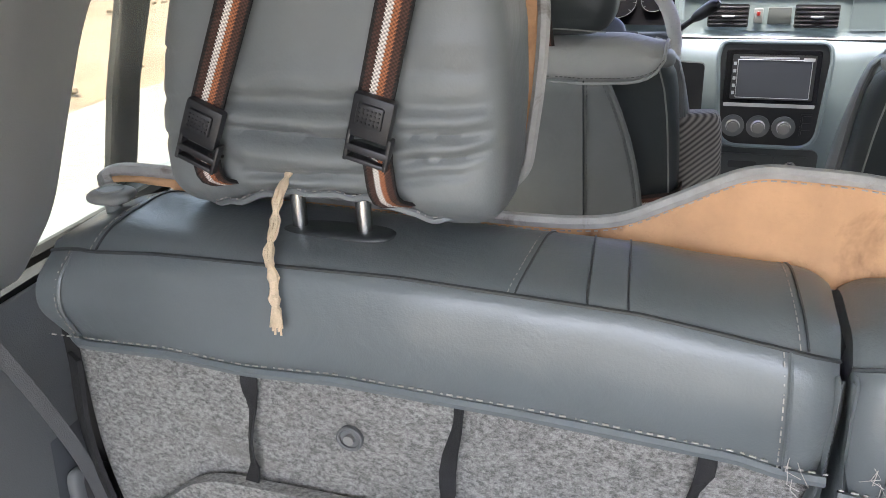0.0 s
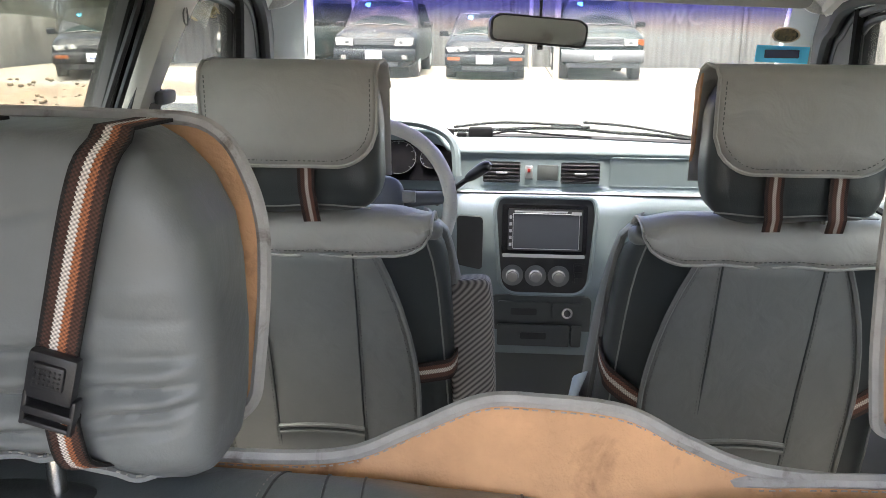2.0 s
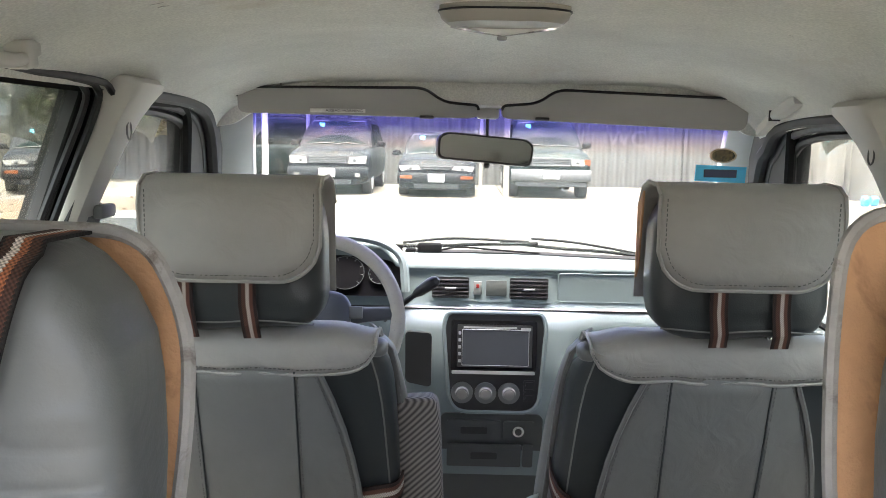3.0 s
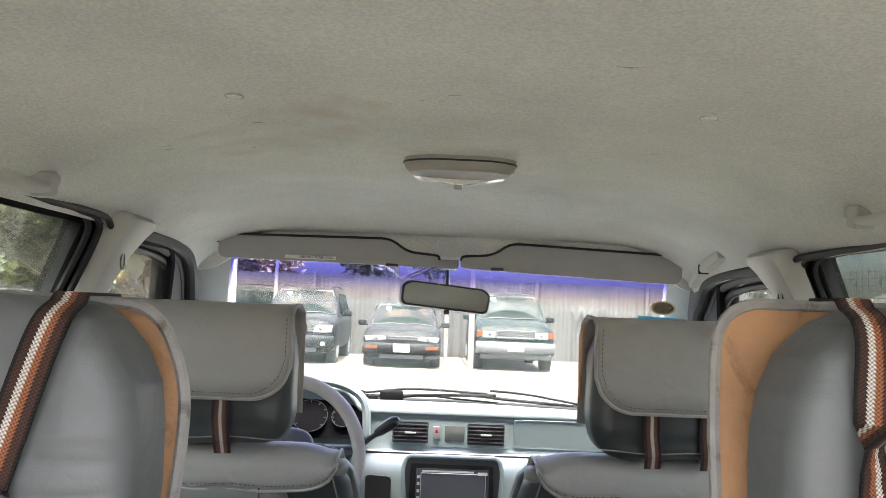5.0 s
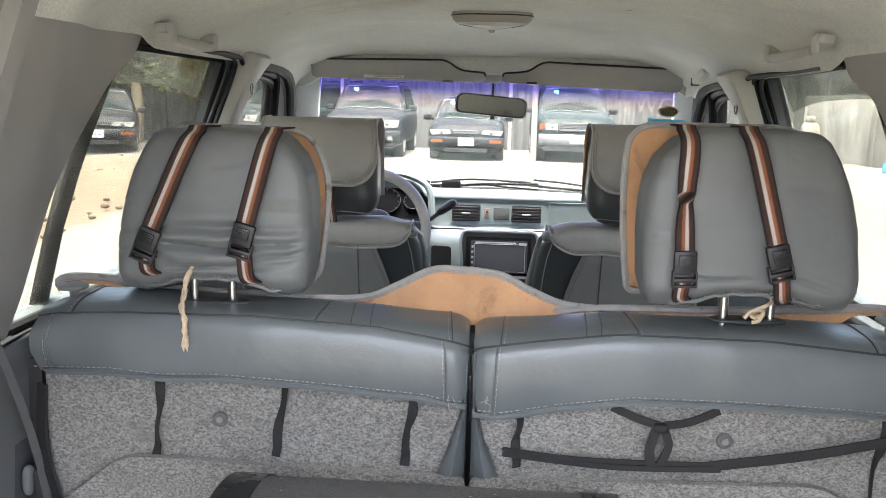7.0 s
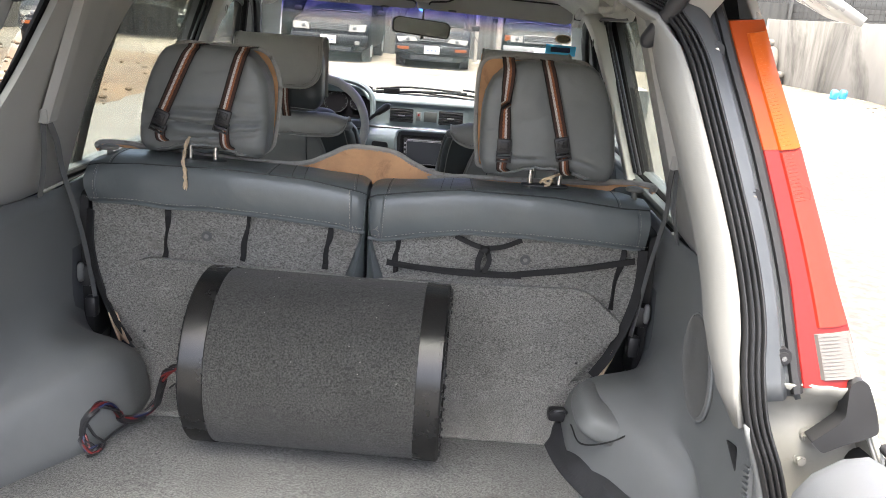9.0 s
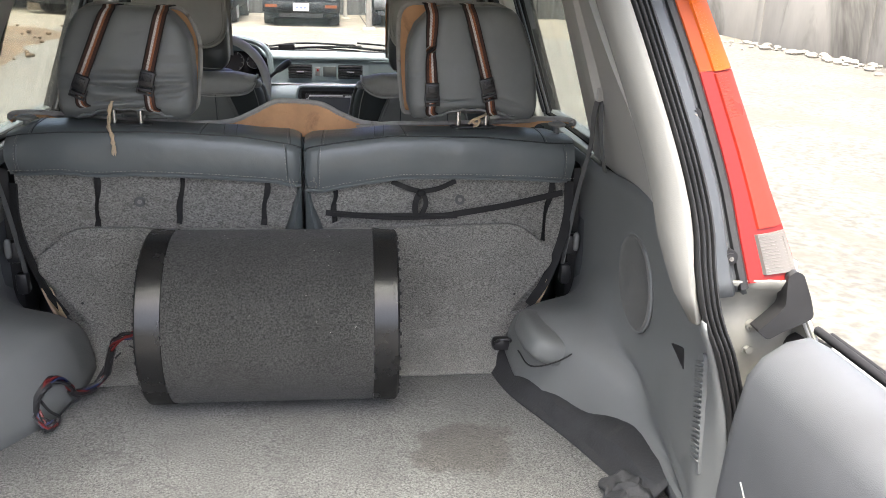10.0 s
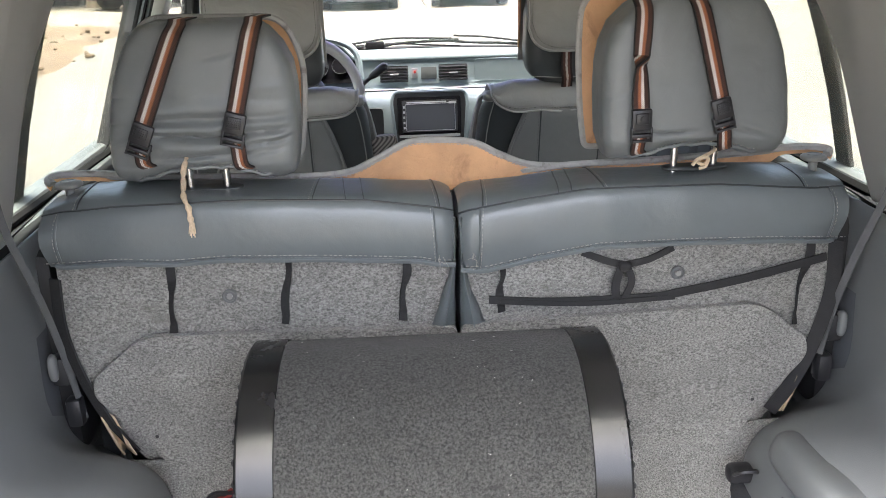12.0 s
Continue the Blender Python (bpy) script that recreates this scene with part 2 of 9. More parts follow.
M = dict(
    leather=surf("slate_leatherette", (0.122, 0.138, 0.143), 0.31, grain=0.12, gscale=500, var=0.12, vscale=5, spec=0.65, crease=0.08),
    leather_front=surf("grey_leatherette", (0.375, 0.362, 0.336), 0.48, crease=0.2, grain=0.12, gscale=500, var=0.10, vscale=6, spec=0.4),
    leather_dark=surf("charcoal_leatherette", (0.040, 0.045, 0.046), 0.36, grain=0.12, gscale=500, var=0.1, vscale=8),
    piping=surf("grey_piping", (0.36, 0.35, 0.33), 0.7, grain=0.3, gscale=700, var=0.15, vscale=40, dirt=(0.16, 0.14, 0.12), dirt_at=0.625),
    stitch=surf("pale_thread", (0.36, 0.345, 0.315), 0.8, var=0.2, vscale=60),
    lining=surf("orange_lining", (0.62, 0.355, 0.185), 0.75, grain=0.4, gscale=300, var=0.18, vscale=9, dirt=(0.20, 0.095, 0.045), dirt_at=0.605, crease=0.3),
    cord=surf("cotton_cord", (0.66, 0.52, 0.36), 0.9, grain=0.8, gscale=900, var=0.2, vscale=90),
    carpet=surf("seatback_carpet", (0.205, 0.201, 0.187), 0.95, grain=1.0, gscale=380, var=0.16, vscale=9, fleck=0.58, stretch=(0.7, 1, 1), sheen=0.2, dirt=(0.15, 0.142, 0.125), dirt_at=0.64),
    # floor tone set far below the seat carpet to mimic dimmer light on it
    carpet_floor=surf("cargo_carpet_dimmed", (0.086, 0.087, 0.084), 0.95, grain=1.0, gscale=260, var=0.22, vscale=8, fleck=0.8, sheen=0.2, spot=(0.31, -0.46, 0.095, (0.62, 0.58, 0.54))),
    sub_carpet=surf("charcoal_felt", (0.032, 0.032, 0.0305), 0.95, grain=1.0, gscale=290, var=0.2, vscale=9, fleck=0.8, sheen=0.1),
    sub_band=surf("black_vinyl_band", (0.011, 0.011, 0.0115), 0.26, spec=0.5, grain=0.04, gscale=300, var=0.3, vscale=14),
    headliner=surf("headliner_felt", (0.70, 0.698, 0.648), 0.95, crease=0.12, grain=0.5, gscale=260, fleck=0.09, var=0.12, vscale=3.5, dirt=(0.57, 0.535, 0.46), dirt_at=0.64),
    trim=surf("light_grey_plastic", (0.36, 0.355, 0.335), 0.6, grain=0.15, gscale=600, var=0.06, vscale=5),
    trim_dark=surf("slate_plastic", (0.142, 0.148, 0.148), 0.50, grain=0.2, gscale=700, var=0.1, vscale=5),
    dash=surf("dash_plastic", (0.17, 0.21, 0.222), 0.62, spec=0.35, grain=0.15, gscale=800, var=0.05, vscale=5),
    dash_dark=surf("console_plastic", (0.016, 0.017, 0.019), 0.35, grain=0.1, gscale=700, var=0.1, vscale=10),
    console=surf("console_grey_plastic", (0.055, 0.062, 0.062), 0.5, grain=0.15, gscale=700, var=0.06, vscale=8),
    cluster=surf("matt_black_cluster", (0.0045, 0.0045, 0.005), 0.9, var=0.1, spec=0.02),
    dial=surf("dial_face", (0.02, 0.02, 0.022), 0.8, var=0.1, spec=0.05),
    scuff=surf("grey_scuff", (0.47, 0.455, 0.42), 0.95, var=0.3, vscale=60),
    wiper=surf("weathered_black_rubber", (0.004, 0.004, 0.004), 0.8, spec=0.1, var=0.2),
    black=surf("black_rubber", (0.012, 0.012, 0.013), 0.55, var=0.25, vscale=20),
    plastic=surf("black_plastic", (0.02, 0.02, 0.022), 0.4, grain=0.1, gscale=500, var=0.15, vscale=20),
    web=surf("black_elastic", (0.018, 0.018, 0.019), 0.85, grain=0.5, gscale=900, var=0.2, vscale=50),
    belt=surf("grey_belt_webbing", (0.11, 0.112, 0.113), 0.7, grain=0.4, gscale=900, var=0.1, vscale=30),
    chrome=surf("chrome", (0.6, 0.59, 0.57), 0.25, metal=1.0, var=0.05),
    silver=surf("silver_plastic", (0.45, 0.46, 0.47), 0.35, metal=0.6, var=0.05),
    white=surf("white_plastic", (0.75, 0.74, 0.71), 0.4, var=0.05),
    screen=surf("screen_glass", (0.055, 0.06, 0.07), 0.12, var=0.03),
    paint=surf("silver_paint", (0.62, 0.62, 0.6), 0.28, metal=0.35, var=0.04, coat=0.5),
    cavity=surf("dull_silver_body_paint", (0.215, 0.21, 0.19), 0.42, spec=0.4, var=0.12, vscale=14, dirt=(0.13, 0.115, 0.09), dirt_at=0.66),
    pillar=surf("off_white_pillar_plastic", (0.185, 0.182, 0.17), 0.55, grain=0.12, gscale=600, var=0.06, vscale=5),
    mat=surf("dark_rubber_mat", (0.022, 0.023, 0.026), 0.7, grain=0.6, gscale=200, var=0.3, vscale=14, dirt=(0.05, 0.048, 0.045), dirt_at=0.68),
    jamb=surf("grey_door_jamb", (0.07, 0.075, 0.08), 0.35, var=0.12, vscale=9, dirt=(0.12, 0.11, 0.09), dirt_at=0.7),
    amber=surf("amber_lens", (0.45, 0.078, 0.003), 0.3, var=0.05, coat=0.1, spec=0.3),
    hub=surf("blue_grey_hub", (0.075, 0.082, 0.098), 0.45, grain=0.1, gscale=600, var=0.06),
    red_dark=surf("dark_red_lens_edge", (0.20, 0.012, 0.010), 0.3, var=0.06, spec=0.3),
    amber_dark=surf("dark_amber_lens_edge", (0.30, 0.045, 0.004), 0.3, var=0.06, spec=0.3),
    jamb_out=surf("mid_grey_jamb_paint", (0.058, 0.062, 0.066), 0.4, var=0.12, vscale=9, dirt=(0.2, 0.19, 0.16), dirt_at=0.7),
    red=surf("red_lens", (0.30, 0.022, 0.011), 0.3, var=0.06, coat=0.1, spec=0.3),
    clear=surf("clear_ribbed_lens", (0.115, 0.105, 0.095), 0.35, var=0.15, coat=0.1),
    wheelcover=surf("grey_wheel_cover", (0.46, 0.44, 0.39), 0.65, grain=0.2, gscale=300, var=0.06, vscale=20),
    gloss_black=surf("gloss_black", (0.008, 0.008, 0.009), 0.12, var=0.1),
    # film on the side panes also stands in for pale reflections and haze
    glass=glassy("tinted_window_glass", (0.82, 0.85, 0.82), 0.0, 0.05, 0.12),
    glass_front=glassy("front_door_glass", (0.88, 0.90, 0.89), 0.0, 0.04, 0.16),
    # dusty film also paints glare haze; thinned low down to keep the wipers black
    glass_dusty=glassy("dusty_windscreen", (0.95, 0.97, 0.97), 0.0, 0.03, 0.072, None, (1.22, 1.34)),
    shade=glassy("violet_shade_band", (0.20, 0.19, 0.72), 0.0, 0.04, 0.05, (1.462, 1.532)),
    smoked=glassy("smoked_deflector", (0.5, 0.52, 0.5), 0.05, 0.05, 0.06),
    mirror=surf("mirror_silver", (0.52, 0.53, 0.53), 0.02, metal=1.0, var=0.0),
    ground=surf("dusty_concrete", (0.070, 0.066, 0.058), 0.95, grain=1.0, gscale=14, var=0.22, vscale=0.9, fleck=0.3, dirt=(0.062, 0.056, 0.045), dirt_at=0.57),
    dirt=surf("orange_earth", (0.056, 0.035, 0.0175), 0.98, grain=1.0, gscale=12, var=0.35, vscale=1.4, dirt=(0.066, 0.049, 0.030), dirt_at=0.55),
    wall=surf("stained_concrete_wall", (0.22, 0.209, 0.187), 0.95, grain=0.5, gscale=20, var=0.2, vscale=0.9, dirt=(0.085, 0.08, 0.07), dirt_at=0.58, stretch=(1, 1, 0.35)),
    fence=surf("grey_sheet_fence", (0.046, 0.047, 0.046), 0.8, var=0.2, vscale=0.8, dirt=(0.05, 0.05, 0.047), dirt_at=0.58, stretch=(1, 1, 0.3)),
    leaf=surf("leaf_green", (0.19, 0.21, 0.08), 0.6, var=0.5, vscale=1.5),
    leaf_dry=surf("leaf_yellow", (0.32, 0.25, 0.09), 0.6, var=0.4, vscale=1.5),
    bark=surf("bark", (0.13, 0.1, 0.07), 0.95, grain=0.8, gscale=30, var=0.2),
    tyre=surf("tyre_rubber", (0.03, 0.029, 0.028), 0.85, var=0.2, vscale=8),
    car_black=surf("black_car_paint", (0.010, 0.011, 0.013), 0.42, var=0.25, spec=0.05, vscale=2, dirt=(0.05, 0.04, 0.028), dirt_at=0.6),
    car_green=surf("dark_green_car_paint", (0.011, 0.016, 0.016), 0.45, var=0.25, spec=0.05, vscale=2, dirt=(0.05, 0.045, 0.035), dirt_at=0.6),
    car_chrome=surf("dull_bumper_silver", (0.075, 0.078, 0.08), 0.4, var=0.2, vscale=3, spec=0.2),
    car_amber=surf("front_amber_lens", (0.13, 0.035, 0.008), 0.4, var=0.1, spec=0.2),
    car_grey=surf("grey_bumper", (0.035, 0.037, 0.039), 0.5, var=0.1, spec=0.1),
    car_glass=surf("car_window_glass", (0.009, 0.013, 0.013), 0.9, spec=0.0, var=0.3, vscale=2),
    lamp=surf("headlamp_glass", (0.11, 0.108, 0.10), 0.25, var=0.3, vscale=9, spec=0.3),
    plate=surf("white_number_plate", (0.42, 0.42, 0.41), 0.4, var=0.03),
    plate_ink=surf("dark_plate_ink", (0.1, 0.12, 0.25), 0.5, var=0.05),
    blue=surf("blue_plastic_bag", (0.05, 0.3, 0.6), 0.5, var=0.2, vscale=6),
    cyan=surf("cyan_paper_sticker", (0.1, 0.58, 0.9), 0.6, var=0.06, vscale=30),
    chalk=surf("faded_chalk", (0.078, 0.078, 0.075), 0.9, var=0.2, vscale=4),
    gold=surf("mottled_gold_sticker", (0.2, 0.15, 0.07), 0.5, var=0.5, vscale=90, dirt=(0.05, 0.05, 0.03), dirt_at=0.55),
    roll=surf("dark_door_seal", (0.055, 0.056, 0.055), 0.7, var=0.1, vscale=10),
    foam=surf("faded_seat_fabric", (0.13, 0.12, 0.105), 0.9, grain=0.4, gscale=80, var=0.2, vscale=4),
    rubble=surf("rubble", (0.22, 0.2, 0.17), 0.95, grain=0.8, gscale=30, var=0.3, vscale=3),
    wire_red=surf("red_wire", (0.13, 0.012, 0.012), 0.45, var=0.1),
    wire_blue=surf("blue_wire", (0.014, 0.02, 0.07), 0.45, var=0.1),
    strap=striped("striped_webbing", [(0, (0.012, 0.01, 0.009)), (0.09, (0.075, 0.032, 0.022)), (0.31, (0.78, 0.72, 0.66)), (0.5, (0.42, 0.15, 0.065)), (0.68, (0.085, 0.036, 0.024)), (0.92, (0.012, 0.01, 0.009))], 0.75, True),
    strap_front=striped("brown_banded_webbing", [(0, (0.03, 0.014, 0.01)), (0.18, (0.11, 0.045, 0.03)), (0.42, (0.6, 0.53, 0.46)), (0.62, (0.16, 0.06, 0.04)), (0.82, (0.03, 0.014, 0.01))], 0.6, True),
    herring=striped("herringbone_velvet", [(0, (0.25, 0.22, 0.21)), (0.5, (0.26, 0.23, 0.215))], 0.75),
)


# ---- mesh tools ----
def thing(name, label, category, group="", kind="", at=(0, 0, 0), rz=0.0):
    e = new(name)
    e.empty_display_size = 0.05
    e.matrix_basis = pose(*at, 0, 0, rz)
    return tagged(e, label, category, group, kind)


def part(name, bm, material, parent=None, label="", sharp=38, at=None):
    me = bpy.data.meshes.new(name)
    bmesh.ops.recalc_face_normals(bm, faces=bm.faces)
    bm.to_mesh(me)
    bm.free()
    me.materials.append(material)
    me.shade_smooth()
    me.set_sharp_from_angle(angle=radians(sharp))
    ob = new(name, me)
    ob.parent = parent
    if at:
        ob.matrix_basis = at
    if label:
        ob["label"] = label
    return ob


def B():
    return bmesh.new()


def skin(bm, rows, loop_u=False, loop_v=False, caps=False):
    """Quads over a grid of points: rows of equal length."""
    vs = [[bm.verts.new(p) for p in r] for r in rows]
    nu, nv = len(vs), len(vs[0])
    for i in range(nu if loop_u else nu - 1):
        for j in range(nv if loop_v else nv - 1):
            a, b, c, d = vs[i][j], vs[(i + 1) % nu][j], vs[(i + 1) % nu][(j + 1) % nv], vs[i][(j + 1) % nv]
            bm.faces.new((a, b, c, d))
    if caps:
        bm.faces.new(vs[0])
        bm.faces.new(vs[-1])
    return bm


def smooth_line(pts, n=8, closed=False):
    """A Catmull-Rom line through points."""
    p = [Vector(q) for q in pts]
    out, m = [], len(p)
    for i in range(m if closed else m - 1):
        a, b = p[i], p[(i + 1) % m]
        z = p[(i - 1) % m] if closed or i else a * 2 - b
        c = p[(i + 2) % m] if closed or i + 2 < m else b * 2 - a
        for k in range(n):
            t = k / n
            out.append(0.5 * (2 * a + (b - z) * t + (2 * z - 5 * a + 4 * b - c) * t * t + (3 * a - z - 3 * b + c) * t ** 3))
    if not closed:
        out.append(p[-1])
    return out


def tube(bm, pts, r, n=8, closed=False, flat=1.0):
    """A round bar along points; r a number or one for each point."""
    p = [Vector(q) for q in pts]
    m = len(p)
    up, rows = None, []
    for i in range(m):
        if closed:
            d = p[(i + 1) % m] - p[i - 1]
        else:
            d = p[min(i + 1, m - 1)] - p[max(i - 1, 0)]
        d.normalize()
        if up is None:
            up = d.orthogonal().normalized()
        up = (up - d * up.dot(d)).normalized()
        side = d.cross(up)
        ri = r[i] if isinstance(r, (list, tuple)) else r
        rows.append([p[i] + (up * math.cos(a) + side * math.sin(a) * flat) * ri for a in (2 * math.pi * k / n for k in range(n))])
    return skin(bm, rows, loop_u=closed, loop_v=True, caps=not closed)


def ribbon(bm, pts, width, side, thick=0.002, v0=0.0):
    """A flat band along points; side: the direction across it, one vector or one for each point. Carries UV (u across, v along in units of the width)."""
    p = [Vector(q) for q in pts]
    uv = bm.loops.layers.uv.get("UVMap") or bm.loops.layers.uv.new("UVMap")
    v, rows, vs = v0, [], []
    for i, q in enumerate(p):
        d = (p[min(i + 1, len(p) - 1)] - p[max(i - 1, 0)]).normalized()
        s = Vector(side[i] if isinstance(side, list) else side)
        s = (s - d * s.dot(d)).normalized()
        nrm = s.cross(d)
        if i:
            v += (q - p[i - 1]).length / width
        w = s * width / 2
        rows.append([bm.verts.new(q - w + nrm * thick / 2), bm.verts.new(q + w + nrm * thick / 2), bm.verts.new(q + w - nrm * thick / 2), bm.verts.new(q - w - nrm * thick / 2)])
        vs.append(v)
    us = (0.0, 1.0, 1.0, 0.0)
    for i in range(len(p) - 1):
        for j in range(4):
            k = (j + 1) % 4
            f = bm.faces.new((rows[i][j], rows[i][k], rows[i + 1][k], rows[i + 1][j]))
            for lp, u, vv in zip(f.loops, (us[j], us[k], us[k], us[j]), (vs[i], vs[i], vs[i + 1], vs[i + 1])):
                lp[uv].uv = (u, vv)
    bm.faces.new(rows[0])
    bm.faces.new(rows[-1])
    return bm


def box(bm, c, size, bevel=0.004, seg=2, m=None):
    """A bevelled block at c."""
    b2 = bmesh.new()
    bmesh.ops.create_cube(b2, size=1.0)
    for v in b2.verts:
        v.co = Vector((v.co.x * size[0], v.co.y * size[1], v.co.z * size[2]))
    if bevel:
        bmesh.ops.bevel(b2, geom=list(b2.edges), offset=min(bevel, min(size) * 0.49), segments=seg, affect="EDGES", profile=0.5)
    for v in b2.verts:
        v.co = (m @ v.co if m else v.co) + Vector(c)
    me = bpy.data.meshes.new("tmp")
    b2.to_mesh(me)
    b2.free()
    bm.from_mesh(me)
    bpy.data.meshes.remove(me)
    return bm


def pillow(bm, c, size, power=4.0, n=10, m=None, shape=None):
    """A stuffed, rounded block (superellipsoid) at c, with full sizes; shape may move its points."""
    faces = {}
    for ax in range(3):
        for sg in (-1, 1):
            rows = []
            for i in range(n + 1):
                row = []
                for j in range(n + 1):
                    q = [0.0, 0.0, 0.0]
                    q[ax], q[(ax + 1) % 3], q[(ax + 2) % 3] = sg, math.sin((i / n - 0.5) * math.pi / 2) * 1.4142136, math.sin((j / n - 0.5) * math.pi / 2) * 1.4142136
                    r = sum(abs(x) ** power for x in q) ** (1 / power)
                    p = Vector((q[0] / r * size[0] / 2, q[1] / r * size[1] / 2, q[2] / r * size[2] / 2))
                    if shape:
                        p = Vector(shape(p))
                    row.append((m @ p if m else p) + Vector(c))
                rows.append(row)
            skin(bm, rows)
    bmesh.ops.remove_doubles(bm, verts=bm.verts, dist=0.0002)
    return bm


def rod(bm, a, z, r, n=12, r2=None):
    return tube(bm, [a, z], [r, r if r2 is None else r2], n)


def plate(bm, outline, fn, thick, holes=(), bevel=0.0):
    """A sheet with holes: a flat outline (u, v) laid into space by fn(u, v, w), w from 0 to thick."""
    b2 = bmesh.new()
    edges = []
    for ring in (outline, *holes):
        vs = [b2.verts.new((u, v, 0)) for u, v in ring]
        edges += [b2.edges.new((vs[i], vs[(i + 1) % len(vs)])) for i in range(len(vs))]
    bmesh.ops.triangle_fill(b2, use_beauty=True, use_dissolve=False, edges=edges)
    tris = [[(v.co.x, v.co.y) for v in f.verts] for f in b2.faces]
    b2.free()
    rings = [outline, *holes]
    top = {}
    bot = {}
    for ring in rings:
        for u, v in ring:
            k = (round(u, 5), round(v, 5))
            if k not in top:
                top[k] = bm.verts.new(fn(u, v, 0.0))
                bot[k] = bm.verts.new(fn(u, v, thick))
    for t in tris:
        ks = [(round(u, 5), round(v, 5)) for u, v in t]
        bm.faces.new([top[k] for k in ks])
        bm.faces.new([bot[k] for k in reversed(ks)])
    for ring in rings:
        ks = [(round(u, 5), round(v, 5)) for u, v in ring]
        for i in range(len(ks)):
            a, b = ks[i], ks[(i + 1) % len(ks)]
            bm.faces.new((top[a], top[b], bot[b], bot[a]))
    return bm


def rounded(pts, r=0.02, n=5):
    """An outline with rounded corners; r a number or one for each corner."""
    out, m = [], len(pts)
    for i in range(m):
        p, a, b = Vector(pts[i]), Vector(pts[i - 1]), Vector(pts[(i + 1) % m])
        ri = r[i] if isinstance(r, (list, tuple)) else r
        da, db = a - p, b - p
        k = min(ri, da.length * 0.45, db.length * 0.45)
        s, e = p + da.normalized() * k, p + db.normalized() * k
        for j in range(n + 1):
            t = j / n
            q = s * (1 - t) ** 2 + p * 2 * t * (1 - t) + e * t * t
            out.append((q.x, q.y))
    return out


def rect(u0, v0, u1, v1, r=0.01, n=5):
    return rounded([(u0, v0), (u1, v0), (u1, v1), (u0, v1)], r, n)


def face_y(y, d=1):
    """Lays an outline (x, z) on a wall at y, thickness towards d * y."""
    return lambda u, v, w: (u, y + d * w, v)


def lerp(a, b, t):
    return a + (b - a) * t


def step(a, b, x):
    t = min(1.0, max(0.0, (x - a) / (b - a)))
    return t * t * (3 - 2 * t)


def inter(x, table):
    """A value read between rows of (x, value)."""
    if x <= table[0][0]:
        return table[0][1]
    for (x0, v0), (x1, v1) in zip(table, table[1:]):
        if x <= x1:
            return lerp(v0, v1, (x - x0) / (x1 - x0))
    return table[-1][1]


def writing(name, text, size, m, material, parent=None, thick=0.0005):
    """Raised letters as a mesh."""
    cu = bpy.data.curves.new(name, "FONT")
    cu.body, cu.size, cu.extrude, cu.align_x, cu.align_y = text, size, thick, "CENTER", "CENTER"
    tmp = bpy.data.objects.new(name, cu)
    me = bpy.data.meshes.new_from_object(tmp)
    bpy.data.objects.remove(tmp)
    bpy.data.curves.remove(cu)
    me.materials.clear()
    me.materials.append(material)
    ob = new(name, me)
    ob.parent = parent
    ob.matrix_basis = m
    return ob


# ---- the parked car round the camera: shell and trim ----
def SX(z):
    """Half width of the side trim at height z."""
    return 1.048 - 0.30 * z


def CX(y):
    """The car's middle line."""
    return 0.014 * y


def on_side(s, inset=0.0):
    """Lays (y, z) outlines on a side of the car; thickness goes outwards."""
    return lambda u, v, w: (CX(u) + s * (SX(v) - inset + w), u, v)


def open_x(z):
    """Half width of the rear opening at height z."""
    knots = [(0.70, 0.640), (0.85, 0.630), (0.95, 0.611), (0.974, 0.604), (0.997, 0.596), (1.04, 0.582), (1.09, 0.560), (1.15, 0.551), (1.21, 0.552), (1.264, 0.543), (1.318, 0.53), (1.372, 0.514), (1.427, 0.497), (1.481, 0.48), (1.535, 0.462), (1.575, 0.43), (1.61, 0.36)]
    return sum(inter(z + d, knots) for d in (-0.02, -0.007, 0.007, 0.02)) / 4 if z < 1.54 else inter(z, knots)


def hatch_y(z):
    """Where the leaning rear opening lies at height z."""
    return inter(z, [(0.60, -0.868), (1.05, -0.862), (1.14, -0.836), (1.62, -0.644)])


LAMP_IN = [(0.62, 0.66), (1.05, 0.65), (1.11, 0.636), (1.143, 0.629), (1.196, 0.620), (1.248, 0.612), (1.301, 0.600), (1.353, 0.586), (1.406, 0.571), (1.458, 0.554), (1.511, 0.536), (1.563, 0.52), (1.62, 0.50)]
LAMP_OUT = [(0.45, 0.80), (1.0, 0.775), (1.10, 0.728), (1.145, 0.715), (1.198, 0.698), (1.25, 0.680), (1.303, 0.664), (1.356, 0.647), (1.409, 0.630), (1.461, 0.611), (1.514, 0.592), (1.567, 0.576), (1.62, 0.555)]


def roof_z(x, y):
    z = 1.672 - 0.088 * min(1.3, abs(x - CX(y)) / 0.575) ** 4 * (1 - 0.7 * step(0.9, 1.45, y))
    z -= 0.055 * step(1.0, 1.5, y) + 0.045 * step(-0.35, -0.8, y)
    return max(z, 1.573 if y < 1.2 else 1.55)


